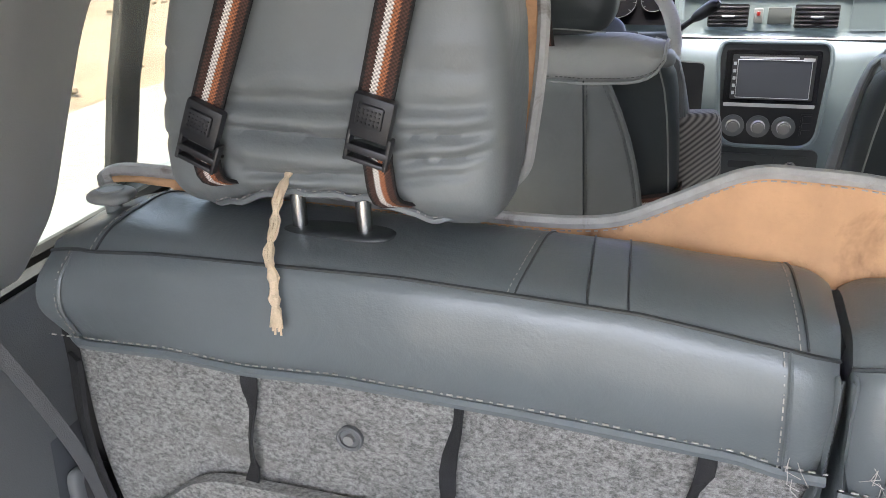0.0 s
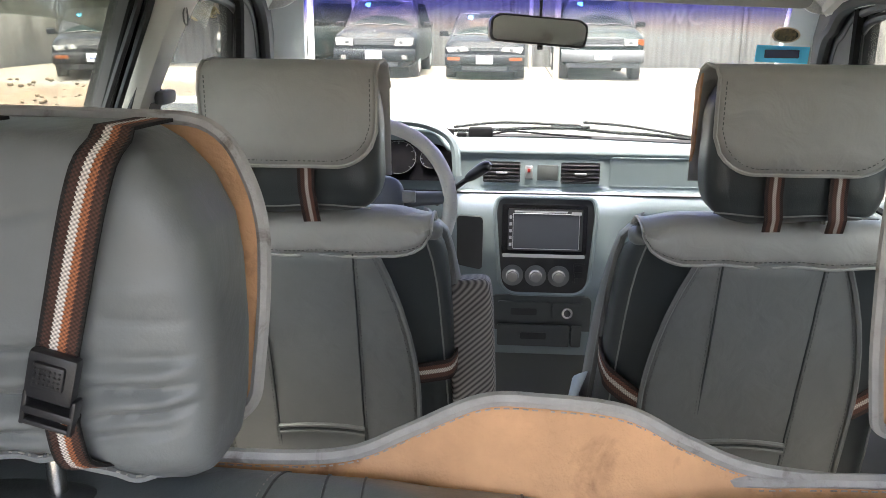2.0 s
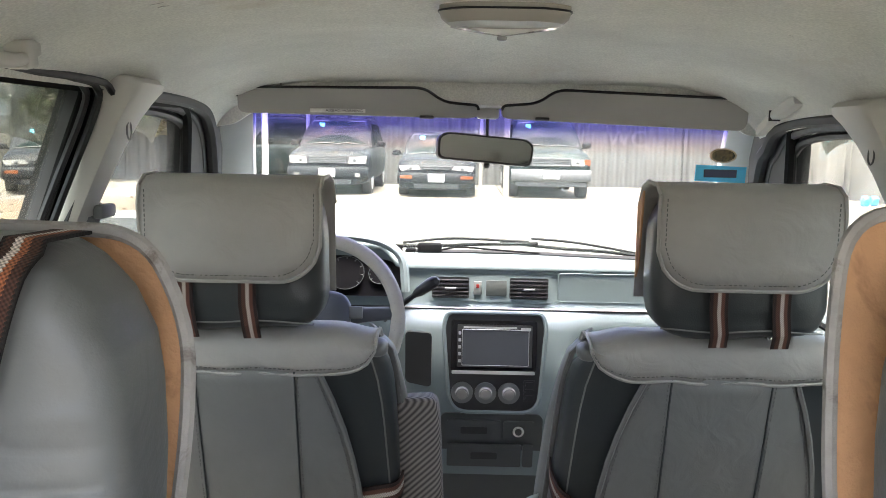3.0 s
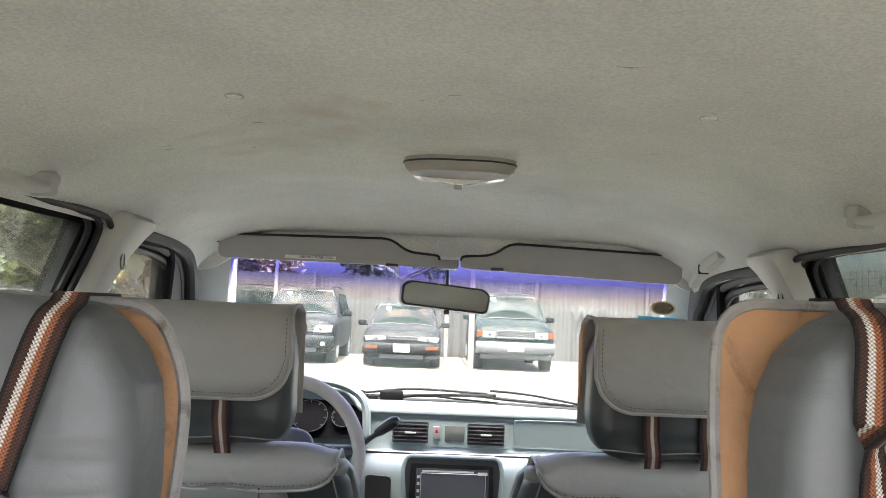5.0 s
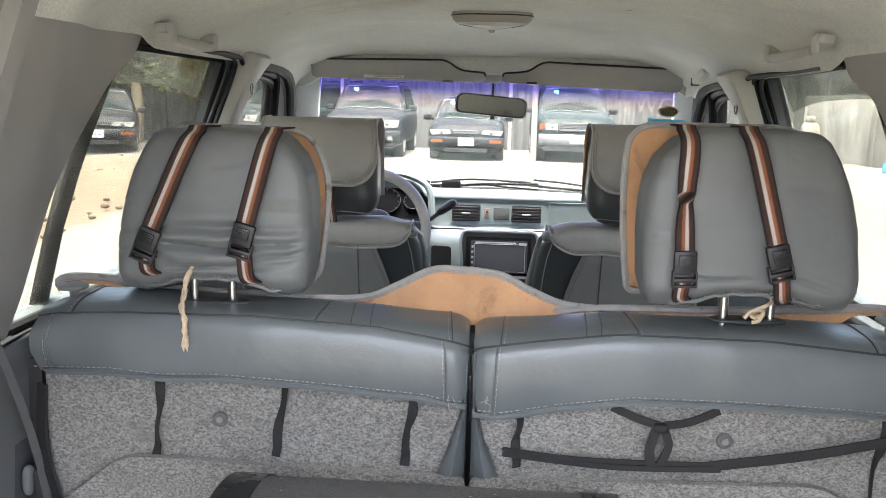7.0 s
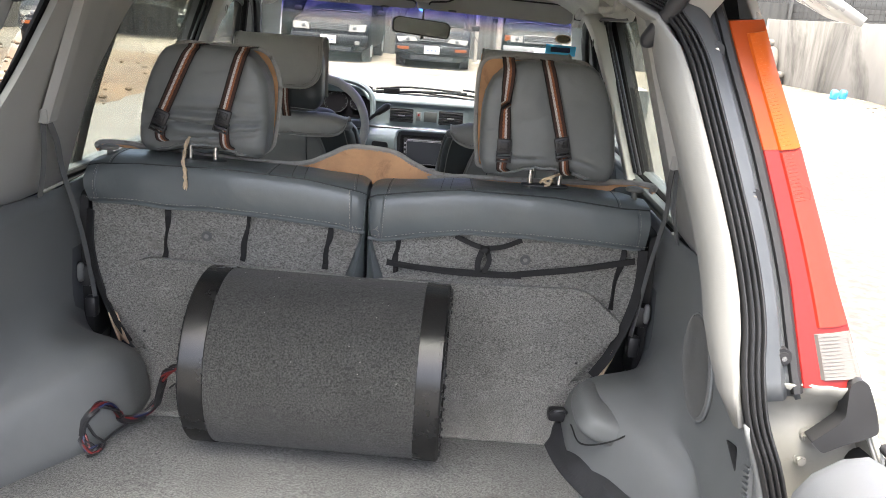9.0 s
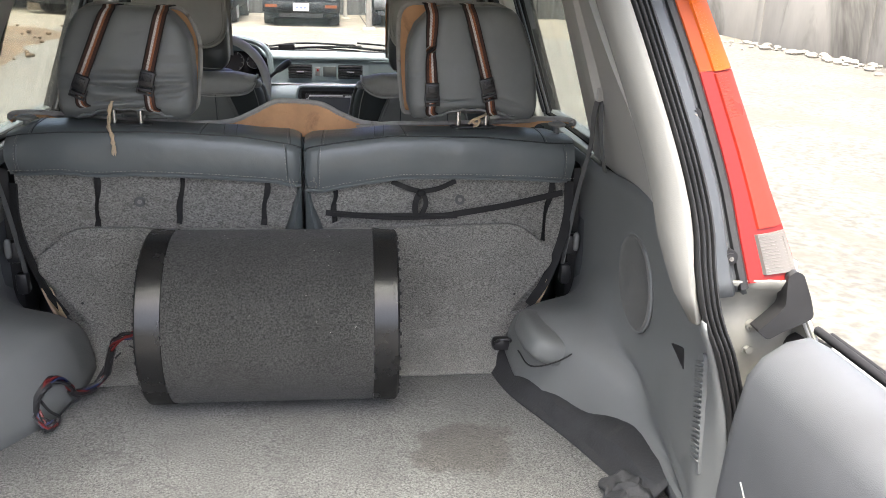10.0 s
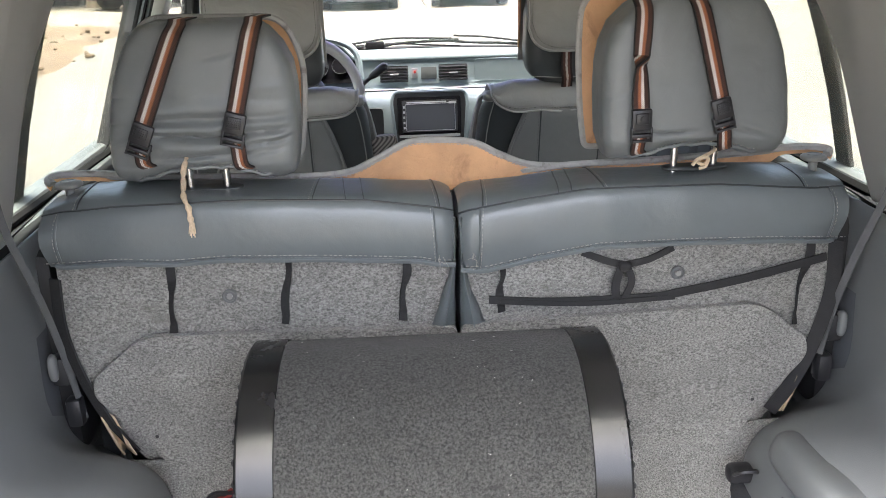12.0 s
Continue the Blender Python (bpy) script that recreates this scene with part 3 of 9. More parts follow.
def roof_edge(s, y):
    """The headliner's rolled edge at y: a curve from the flat of the roof out and down to its hem."""
    door = [(0.45, 1.566), (0.90, 1.568), (1.20, 1.556), (1.30, 1.548), (1.42, 1.526), (1.49, 1.508)] if s < 0 else [(0.45, 1.553), (0.80, 1.552), (0.95, 1.546), (1.15, 1.536), (1.30, 1.526), (1.42, 1.516), (1.49, 1.502)]
    low = 0.0 if s < 0 else 0.012
    ze = inter(y, [(-0.70, 1.600), (-0.21, 1.600), (-0.185, 1.572), (-0.10, 1.573 - low * 0.3), (0.10, 1.581 - low * 0.7), (0.27, 1.586 - low), (0.30, 1.584 - low), (0.33, 1.568 - low), *door])
    xi, xe = CX(y) + s * 0.40, CX(y) + s * (SX(ze) - lerp(0.072, -0.006, step(-0.12, 0.16, y)))
    zi = roof_z(xi, y)
    fall = (zi - roof_z(xi + s * 0.02, y)) / 0.02
    w = abs(xe - xi)
    p1, p2 = (xi + s * w * 0.5, zi - fall * w * 0.5), (xe - s * 0.012, ze + min(0.035, (zi - ze) * 0.45))
    out = []
    for j in range(15):
        k = j / 14
        f = ((1 - k) ** 3, 3 * k * (1 - k) ** 2, 3 * k * k * (1 - k), k ** 3)
        out.append((f[0] * xi + f[1] * p1[0] + f[2] * p2[0] + f[3] * xe, y, f[0] * zi + f[1] * p1[1] + f[2] * p2[1] + f[3] * ze))
    return out


def build_roof():
    t = B()
    ys = [-0.66, -0.55, -0.45, -0.35, -0.28, -0.235, -0.21, -0.195, -0.185, -0.17, -0.12, -0.05, 0.02, *[0.08 + 1.355 * i / 40 for i in range(41)]]
    rows = []
    for y in ys:
        mid = [CX(y) + lerp(-0.40, 0.40, i / 18) for i in range(1, 18)]
        rows.append([*reversed(roof_edge(-1, y)), *[(x, y, roof_z(x, y)) for x in mid], *roof_edge(1, y)])
    skin(t, rows)
    skin(t, [[(x, y, z + 0.012) for x, y, z in r] for r in rows])
    ob = part("ceiling", t, M["headliner"], sharp=180)
    tagged(ob, "beige felt headliner with faint stains and scuffs", "headliner", kind="structure")
    t = B()
    xs = [i / 16 * 1.32 - 0.66 for i in range(17)]
    skin(t, [[(x + CX(y), y, 1.74 - 0.11 * (abs(x) / 0.66) ** 4 - 0.12 * step(0.9, 1.6, y) - 0.05 * step(-0.4, -0.77, y)) for x in xs] for y in [-0.77 + i / 24 * 2.35 for i in range(25)]])
    ob = part("car_roof", t, M["paint"])
    sd = ob.modifiers.new("thick", "SOLIDIFY")
    sd.thickness, sd.offset = 0.012, -1
    tagged(ob, "silver painted outer roof skin of the car", "car roof", kind="structure")


build_roof()


def roof_header():
    t = B()
    skin(t, [[(x, y + 0.03 * max(0.0, 1 - (x / 0.6) ** 2), z) for y, z in ((1.385, 1.625), (1.388, 1.60), (1.40, 1.582), (1.44, 1.578), (1.47, 1.60))] for x in [-0.645 + 1.33 * k / 20 for k in range(21)]])
    ob = part("trim_roof_header", t, M["headliner"])
    ob.modifiers.new("thick", "SOLIDIFY").thickness = 0.008
    tagged(ob, "beige trim strip between headliner and windscreen", "trim panel", kind="structure")


roof_header()


def header_corner(s):
    """Closes the corner between roof, windscreen and pillar."""
    out = [(-0.66, 1.635), (-0.44, 1.635), (-0.45, 1.585), (-0.505, 1.550), (-0.545, 1.526), (-0.66, 1.508)] if s < 0 else [(0.71, 1.635), (0.50, 1.635), (0.50, 1.58), (0.555, 1.545), (0.598, 1.520), (0.71, 1.512)]
    t = B()
    plate(t, rounded(out, [0.002, 0.002, 0.02, 0.03, 0.012, 0.002]), lambda u, v, w: (u, 1.432 + w + 0.25 * (1.6 - v), v), 0.012)
    ob = part("trim_header_corner_" + ("left" if s < 0 else "right"), t, M["headliner"])
    tagged(ob, "beige headliner corner above the windscreen pillar", "headliner", kind="structure")


header_corner(-1)
header_corner(1)

QW = rounded([(-0.515, 1.212), (-0.365, 1.40), (-0.285, 1.545), (-0.585, 1.545), (-0.59, 1.212)], [0.05, 0.05, 0.04, 0.03, 0.03])
QW_BODY = rounded([(-0.47, 1.18), (-0.31, 1.38), (-0.22, 1.565), (-0.585, 1.565), (-0.592, 1.18)], [0.05, 0.05, 0.04, 0.01, 0.01])
RW = rounded([(-0.05, 1.105), (-0.03, 1.45), (0.10, 1.572), (0.825, 1.572), (0.80, 1.40), (0.745, 1.105)], [0.02, 0.05, 0.05, 0.02, 0.02, 0.02])
FW = rounded([(0.88, 1.105), (0.92, 1.36), (0.995, 1.562), (1.275, 1.562), (1.385, 1.42), (1.62, 1.105)], [0.02, 0.02, 0.02, 0.06, 0.03, 0.02])


ARCH_X = [(-0.85, 0.600), (-0.80, 0.618), (-0.735, 0.640), (-0.60, 0.652), (-0.50, 0.635), (-0.40, 0.573), (-0.30, 0.507), (-0.20, 0.468), (-0.10, 0.465), (-0.03, 0.50), (0.05, 0.57), (0.12, 0.60)]
ARCH_Z = [(-0.85, 0.70), (-0.735, 0.72), (-0.60, 0.74), (-0.50, 0.775), (-0.40, 0.815), (-0.25, 0.835), (-0.12, 0.81), (0.0, 0.74), (0.12, 0.70)]


M["door_dark"] = surf("dark_door_frame_paint", (0.012, 0.0125, 0.013), 0.8, var=0.15, vscale=9, spec=0.12)
M["pillar_grey"] = surf("dark_grey_pillar_plastic", (0.12, 0.118, 0.112), 0.6, grain=0.15, gscale=600, var=0.06, vscale=5)


TRIM_TOP = [(-0.185, 1.576), (-0.10, 1.577), (0.10, 1.586), (0.28, 1.594)]


def build_side(s, n):
    side = "left" if s < 0 else "right"
    # outer frame with the window openings
    t = B()
    plate(t, [(-0.60, 0.62), (-0.14, 0.62), (0.16, 0.62), (2.12, 0.62), (2.12, 1.13), (1.60, 1.50), (1.48, 1.605), (0.16, 1.605), (-0.14, 1.605), (-0.60, 1.605), (-0.60, 1.10)], lambda u, v, w: (CX(u) + s * (min(SX(v), SX(1.1)) + inter(u, [(-0.6, -0.040), (-0.14, -0.034), (0.16, 0.045)]) + w), u, v), 0.026, [QW_BODY, RW, FW])
    wall = part("wall_" + side, t, M["door_dark"])
    tagged(wall, "dark painted car body side with three window openings", "car side", kind="structure")
    # window panes
    for i, ring in enumerate((QW, RW, FW)):
        t = B()
        plate(t, ring, on_side(s, -0.055 if i else 0.030), 0.004)
        g = part("window_%d" % (n + i), t, M["glass_front"] if i == 2 else M["glass"])
        g.visible_shadow = False
        tagged(g, ("rear quarter window pane, clear, slightly dusty and hazed", "rear door window pane, closed, slightly dusty and hazed", "front door window pane, closed, slightly dusty and hazed")[i], "window", kind="structure")
        if i:
            top = max(v for u, v in ring)
            lo_y, hi_y = min(u for u, v in ring if v > top - 0.03), max(u for u, v in ring if v > top - 0.03)
            b2 = B()
            skin(b2, [[(CX(y) + s * (SX(z) + 0.082 + 0.02 * (1 - k / 3)), y, z) for k, z in enumerate((1.50 - 0.03 * abs(2 * q / 14 - 1) ** 3 + 0.012, 1.535, 1.56, 1.585))] for q, y in ((q, lerp(lo_y - 0.06, hi_y + 0.05, q / 14)) for q in range(15))])
            dv = part("wind_deflector", b2, M["smoked"], g, "smoked plastic wind deflector")
            dv.modifiers.new("thick", "SOLIDIFY").thickness = 0.003
        b2 = B()
        tube(b2, [on_side(s, 0.0)(u, v, 0.03 if i else -0.050) for u, v in ring], 0.011 if i else 0.005, 6, True)
        part("window_seal", b2, M["wiper"], g)
    # upper quarter trim round the quarter window
    t = B()
    plate(t, rounded([(0.0, 1.137), (0.078, 1.165), (0.100, 1.24), (0.125, 1.335), (0.156, 1.388), (0.185, 1.434), (0.235, 1.511), (0.300, 1.556), (0.310, 1.594), *[(0.28 - 0.03 * k, inter(0.28 - 0.03 * k, TRIM_TOP)) for k in range(15)], (-0.185, 1.576), (-0.205, 1.612), (-0.60, 1.612), (-0.60, 1.142)], [0.01, 0.03, 0.05, 0.05, 0.05, 0.05, 0.04, 0.012, 0.012, *[0.0005] * 15, 0.01, 0.01, 0.001, 0.001]), lambda u, v, w: (CX(u) + s * (SX(v) - 0.068 + 0.083 * step(-0.12, 0.16, u) + w * (1 - 0.75 * step(-0.12, 0.16, u))), u, v - (0.012 * step(-0.1, 0.27, u) * step(1.50, 1.55, v) if s > 0 else 0.0)), 0.022, [QW])
    q = part("trim_quarter_" + side, t, M["trim"])
    tagged(q, "light grey moulded plastic quarter trim", "trim panel", kind="structure")
    # rear pillar trim, turning in to the opening
    t = B()
    rows = []
    for i in range(15):
        z = lerp(1.085, 1.605, i / 14)
        low = inter(z, [(1.085, 0.0), (1.11, 0.35), (1.20, 1.0)])
        lip = 0.024 * step(1.60, 1.50, z) * low
        hy = hatch_y(z)
        e = (s * open_x(z), hy)
        a, e2 = (s * (SX(z) - 0.070), inter(z, [(1.03, -0.60), (1.08, -0.585), (1.237, -0.537), (1.459, -0.492), (1.605, -0.45)])), (s * (open_x(z) - lip), hy + 0.016 + 0.026 * low)
        row = []
        for j in range(9):
            k = j / 8
            bx, by = a[0], lerp(a[1], hy + 0.042, 0.6)
            px, py = (1 - k) ** 2 * a[0] + 2 * k * (1 - k) * lerp(bx, e2[0], 0.2) + k * k * e2[0], (1 - k) ** 2 * a[1] + 2 * k * (1 - k) * by + k * k * e2[1]
            row.append((px, py, z + 0.07 * (1 - k) * (1 - i / 14)))
        row += [(s * (open_x(z) - lip * 0.97), hy + 0.010 + 0.017 * low, z), (s * (open_x(z) - lip * 0.75), hy + 0.006 + 0.005 * low, z), (s * (open_x(z) - lip * 0.35), hy + 0.003, z), (*e, z)]
        rows.append(row)
    skin(t, rows)
    p = part("trim_pillar_" + side, t, M["pillar"])
    sd = p.modifiers.new("thick", "SOLIDIFY")
    sd.thickness = 0.012
    tagged(p, "off-white plastic rear pillar trim beside the open tailgate", "trim panel", kind="structure")
    # middle pillar trim and black door frames
    t = B()
    plate(t, rounded([(0.76, 1.09), (0.82, 1.38), (0.86, 1.585), (0.975, 1.585), (0.905, 1.38), (0.855, 1.09)], 0.01), on_side(s, -0.02), 0.03)
    p = part("trim_middle_pillar_" + side, t, M["pillar_grey"])
    tagged(p, "light grey plastic middle pillar trim", "trim panel", kind="structure")
    t = B()
    plate(t, [(0.745, 1.09), (0.797, 1.385), (0.82, 1.585), (0.915, 1.585), (0.885, 1.38), (0.815, 1.09)], on_side(s, -0.03), 0.03)
    plate(t, [(1.28, 1.57), (1.50, 1.57), (1.64, 1.42), (1.90, 1.10), (1.62, 1.10), (1.385, 1.42)], on_side(s, -0.025), 0.03)
    plate(t, [(0.30, 1.573), (0.30, 1.60), (1.55, 1.60), (1.50, 1.573)], on_side(s, -0.02), 0.02)
    p = part("trim_door_frame_" + side, t, M["black"])
    tagged(p, "black door frame and rubber seal", "door frame", kind="structure")
    t = B()
    plate(t, rounded([(0.252, 1.09), (0.305, 1.09), (0.294, 1.25), (0.303, 1.355), (0.316, 1.414), (0.341, 1.513), (0.365, 1.585), (0.315, 1.585), (0.290, 1.51), (0.262, 1.42), (0.247, 1.35), (0.243, 1.25)], 0.004), on_side(s, -0.062), 0.008)
    p = part("trim_window_divider_" + side, t, M["wiper"])
    tagged(p, "black rear door window divider bar", "window divider", kind="structure")
    # rubber lips of the rear door
    dv = 0.0 if s < 0 else -0.020
    for q, off in enumerate((0.0, 0.022, 0.042)):
        t = B()
        tube(t, smooth_line([on_side(s, 0.006 - off * 0.5 - 0.014 * step(0.74, 0.60, u))(u - off, v + dv * step(1.40, 1.53, v), 0) for u, v in ((0.725, 1.12), (0.80, 1.40), (0.838, 1.535), (0.82, 1.568), (0.76, 1.577), (0.58, 1.579), (0.40, 1.582))], 4), 0.0055, 6)
        p = part("trim_rear_lip_%s_%d" % (side, q), t, M["black"])
        tagged(p, "black rubber lip of the rear door seal", "door seal", kind="structure")
    # windscreen pillar trim
    t = B()
    rows = []
    for i in range(9):
        k = i / 8
        y, z = lerp(1.46, 2.14, k), lerp(1.60, 1.12, k)
        xo = lerp(0.598, 0.715, k)
        rows.append([(CX(y) + s * (xo + 0.05), y - 0.02, z), (CX(y) + s * (xo + 0.025), y - 0.045, z), (CX(y) + s * (xo - 0.005), y - 0.03, z), (CX(y) + s * (xo - 0.024 - (0.040 if s < 0 else 0.012) * (1 - k) ** 2), y + 0.02, z), (CX(y) + s * (xo - 0.02 - (0.040 if s < 0 else 0.012) * (1 - k) ** 2), y + 0.06, z)])
    skin(t, rows)
    p = part("trim_windscreen_pillar_" + side, t, M["trim"])
    sd = p.modifiers.new("thick", "SOLIDIFY")
    sd.thickness = 0.01
    tagged(p, "grey plastic windscreen pillar trim", "trim panel", kind="structure")
    # padded seal roll round the front door opening, with two rubber lips beyond it
    dz = 0.0 if s < 0 else -0.022
    arc = smooth_line([(0.96, 1.572 + dz, 0), (1.06, 1.572 + dz, 0), (1.22, 1.568 + dz, 0), (1.34, 1.552 + dz, 0), (1.42, 1.515 + dz, 0), (1.50, 1.452, 0), (1.70, 1.27, 0), (1.90, 1.10, 0)], 6)
    for q, (off, dn, r, mt, nm) in enumerate(((0.0, 0.0, 0.015, "roll", "seal_roll"), (0.022, 0.016, 0.010, "black", "seal_lip"), (0.036, 0.034, 0.009, "black", "seal_lip"))):
        t = B()
        tube(t, [(CX(p.x) + s * (1.062 + off - 0.3 * p.y), p.x - dn * 1.2, p.y - dn * 0.8) for p in arc], r, 8)
        p = part("trim_%s_%s_%d" % (nm, side, q), t, M[mt])
        tagged(p, "dark padded seal round the front door opening" if q == 0 else "black rubber lip of the front door seal", "door seal", kind="structure")
    # door linings
    for y0, y1, nm in ((0.10, 0.80, "rear"), (0.84, 1.95, "front")):
        t = B()
        box(t, (CX(y0) + s * 0.775, (y0 + y1) / 2, 0.78), (0.05, y1 - y0, 0.68), 0.015)
        box(t, (CX(y0) + s * 0.748, (y0 + y1) / 2, 1.090), (0.06, y1 - y0, 0.03), 0.012)
        box(t, (CX(y0) + s * 0.73, (y0 + y1) / 2, 0.86), (0.07, (y1 - y0) * 0.7, 0.06), 0.02)
        p = part("trim_%s_door_%s" % (nm, side), t, M["console"])
        tagged(p, "dark grey plastic door lining with armrest", "door lining", kind="structure")
    # cargo side trim with its wheel arch
    t = B()
    rows = []
    for i in range(41):
        y = lerp(0.12, -0.862, i / 40)
        xb = inter(y, ARCH_X)
        za = inter(y, ARCH_Z)
        wo = inter(y, [(-0.85, 0.606), (-0.80, 0.620), (-0.735, 0.637), (-0.60, 0.655), (0.12, 0.655)])
        pts = [(xb + 0.012, 0.645, 0), (xb, 0.69, 0), (xb + 0.016, za - 0.035, 0), (min(wo, xb + 0.06), za, 0), (lerp(xb, wo, 0.8), za + 0.03, 0), (wo - 0.004, za + 0.09, 0), (wo - 0.004, 0.99, 0), (inter(y, [(-0.85, 0.562), (-0.80, 0.585), (-0.735, 0.61), (-0.60, 0.64), (0.12, 0.648)]), inter(y, [(-0.85, 1.088), (-0.76, 1.118), (-0.62, 1.150), (-0.36, 1.154), (-0.1, 1.138)]), 0)]
        near = step(-0.79, -0.862, y)
        rows.append([(s * lerp(q.x, open_x(q.y) + 0.003, near * step(0.70, 0.78, q.y)), y, q.y) for q in smooth_line(pts, 4)])
    skin(t, rows)
    p = part("trim_cargo_" + side, t, M["trim_dark"])
    sd = p.modifiers.new("thick", "SOLIDIFY")
    sd.thickness = 0.006
    tagged(p, "slate grey moulded cargo side trim over the wheel arch", "trim panel", kind="structure")
    # black plate laid on the trim for the shade inside a slot
    t = B()
    plate(t, rounded([(-0.590, 0.930), (-0.664, 0.914), (-0.652, 0.950)], [0.004, 0.006, 0.012]), lambda u, v, w: (s * (0.643 + 0.10 * (u + 0.6) * (u < -0.6) + w), u, v), 0.006)
    p = part("trim_slot_" + side, t, M["black"])
    tagged(p, "dark plate drawing the shaded slot in the cargo trim", "trim panel", kind="structure")


def seat_side_filler(s):
    t = B()
    box(t, (s * 0.60, 0.15, 0.82), (0.27, 0.03, 0.52), 0.01)
    box(t, (s * 0.66, 0.06, 0.80), (0.03, 0.22, 0.50), 0.008)
    ob = part("trim_seat_side_" + ("left" if s < 0 else "right"), t, M["jamb"])
    tagged(ob, "dark body panel beside the rear seat back", "body panel", kind="structure")


build_side(-1, 1)
# added dark block that stands in for the shade in the seat gap
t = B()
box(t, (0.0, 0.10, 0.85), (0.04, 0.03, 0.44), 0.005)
tagged(part("trim_gap_shade", t, M["jamb"]), "dark blocker added to shade the gap of the seat backs", "body panel", kind="structure")
seat_side_filler(-1)
seat_side_filler(1)
build_side(1, 4)


M["carpet_apron"] = surf("apron_carpet", (0.205, 0.202, 0.19), 0.95, grain=1.0, gscale=380, var=0.2, vscale=9, fleck=0.58, sheen=0.2)


def build_floor():
    t = B()
    rows = []
    for i in range(33):
        y = lerp(0.04, -0.84, i / 32)
        rows.append([(x, y, 0.652 + 0.003 * noise.noise((x * 4, y * 4, 0.3)) + 0.06 * step(-0.05, 0.03, y)) for x in [j / 30 * 1.30 - 0.65 for j in range(31)]])
    skin(t, rows)
    ob = part("floor", t, M["carpet_floor"])
    sd = ob.modifiers.new("thick", "SOLIDIFY")
    sd.thickness, sd.offset = 0.01, -1
    tagged(ob, "worn grey carpet on the cargo floor with a damp stain", "carpet", kind="structure")
    # the carpet sweeps up to meet the seat backs
    t = B()
    rows = []
    for i in range(41):
        u = i / 20 - 1
        row = []
        for j in range(13):
            q = j / 12
            hem = 0.115 - 0.035 * (1 - abs(u)) + 0.004 * noise.noise((u * 6, 0, 2))
            row.append((u * lerp(0.465, 0.558, q), -0.049 - 0.094 * (1 - q) ** 2.2 + 0.002 * noise.noise((u * 9, q * 2, 5)) * (1 - q), 0.6555 + hem * q ** 1.3))
        rows.append(row)
    skin(t, rows)
    ob = part("floor_apron", t, M["carpet_apron"], sharp=180)
    sd = ob.modifiers.new("thick", "SOLIDIFY")
    sd.thickness = 0.004
    tagged(ob, "grey cargo carpet sweeping up to the seat backs", "carpet", kind="structure")
    t = B()
    box(t, (0, 1.0, 0.36), (1.44, 2.2, 0.06), 0.01)
    ob = part("floor_cabin", t, M["carpet"])
    tagged(ob, "dark carpeted cabin floor", "carpet", kind="structure")
    t = B()
    box(t, (0, -0.36, 0.605), (1.42, 1.0, 0.05), 0.01)
    box(t, (0, -0.84, 0.54), (1.42, 0.06, 0.20), 0.02)
    ob = part("floor_pan", t, M["jamb"])
    tagged(ob, "painted metal floor pan under the cargo carpet", "floor pan", kind="structure")


build_floor()


def build_windscreen():
    def place(u, v, w):
        y, z = lerp(2.16, 1.47, v), lerp(1.125, 1.60, v)
        bow = 0.06 * (1 - u * u)
        return (CX(y) + u * lerp(0.70, 0.585, v), y + bow - w * 0.5, z + w)

    t = B()
    skin(t, [[place(i / 8 - 1, j / 10, 0) for i in range(17)] for j in range(10)])
    g = part("window_7", t, M["glass_dusty"])
    g.visible_shadow = False
    tagged(g, "dusty windscreen with a violet shade band along its top", "windscreen", kind="structure")
    t = B()
    rows = [[place(i / 8 - 1, q, -0.006) for i in range(17)] for q in (0.0, 0.03, 0.055)]
    skin(t, rows)
    part("frit_band", t, M["dial"], g, "black printed edge band")
    t = B()
    skin(t, [[place(i / 8 - 1, lerp(0.70, 1.0, j / 6), -0.004) for i in range(17)] for j in range(7)])
    b = part("shade_band", t, M["shade"], g, "translucent violet sun strip")
    b.visible_shadow = False


build_windscreen()

# ---- rear seats ----
M["leather_pad"] = surf("glossy_slate_leatherette", (0.170, 0.180, 0.180), 0.40, grain=0.12, gscale=500, var=0.10, vscale=7, spec=0.45, crease=0.12)
M["anchor"] = surf("light_beige_plastic", (0.50, 0.49, 0.455), 0.5, grain=0.12, gscale=600, var=0.05, vscale=6)
M["thread_dark"] = surf("grey_thread", (0.13, 0.13, 0.125), 0.8, var=0.2, vscale=60)
M["wrap"] = surf("pale_blue_cloth", (0.50, 0.56, 0.60), 0.7, grain=0.3, gscale=300, var=0.15, vscale=12)
M["wheelgrey"] = surf("mid_grey_plastic", (0.2, 0.2, 0.19), 0.45, var=0.1)
# darker copy of the flaps' leatherette; shade on the seat backs is in its colour
M["leather_back"] = surf("shaded_grey_leatherette", (0.185, 0.186, 0.179), 0.45, crease=0.16, grain=0.12, gscale=500, var=0.08, vscale=6, spec=0.4)


def stitches(bm, line, off=(0, 0, 0), every=0.006, r=0.0007):
    """A row of short threads along a line."""
    o, d = Vector(off), 0.0
    pts = [Vector(p) + o for p in line]
    for a, b in zip(pts, pts[1:]):
        ln = (b - a).length
        while d < ln:
            p = a.lerp(b, d / ln)
            q = a.lerp(b, min(1.0, (d + every * 0.62) / ln))
            if (q - p).length > 1e-5:
                rod(bm, p, q, r, 4)
            d += every
        d -= ln


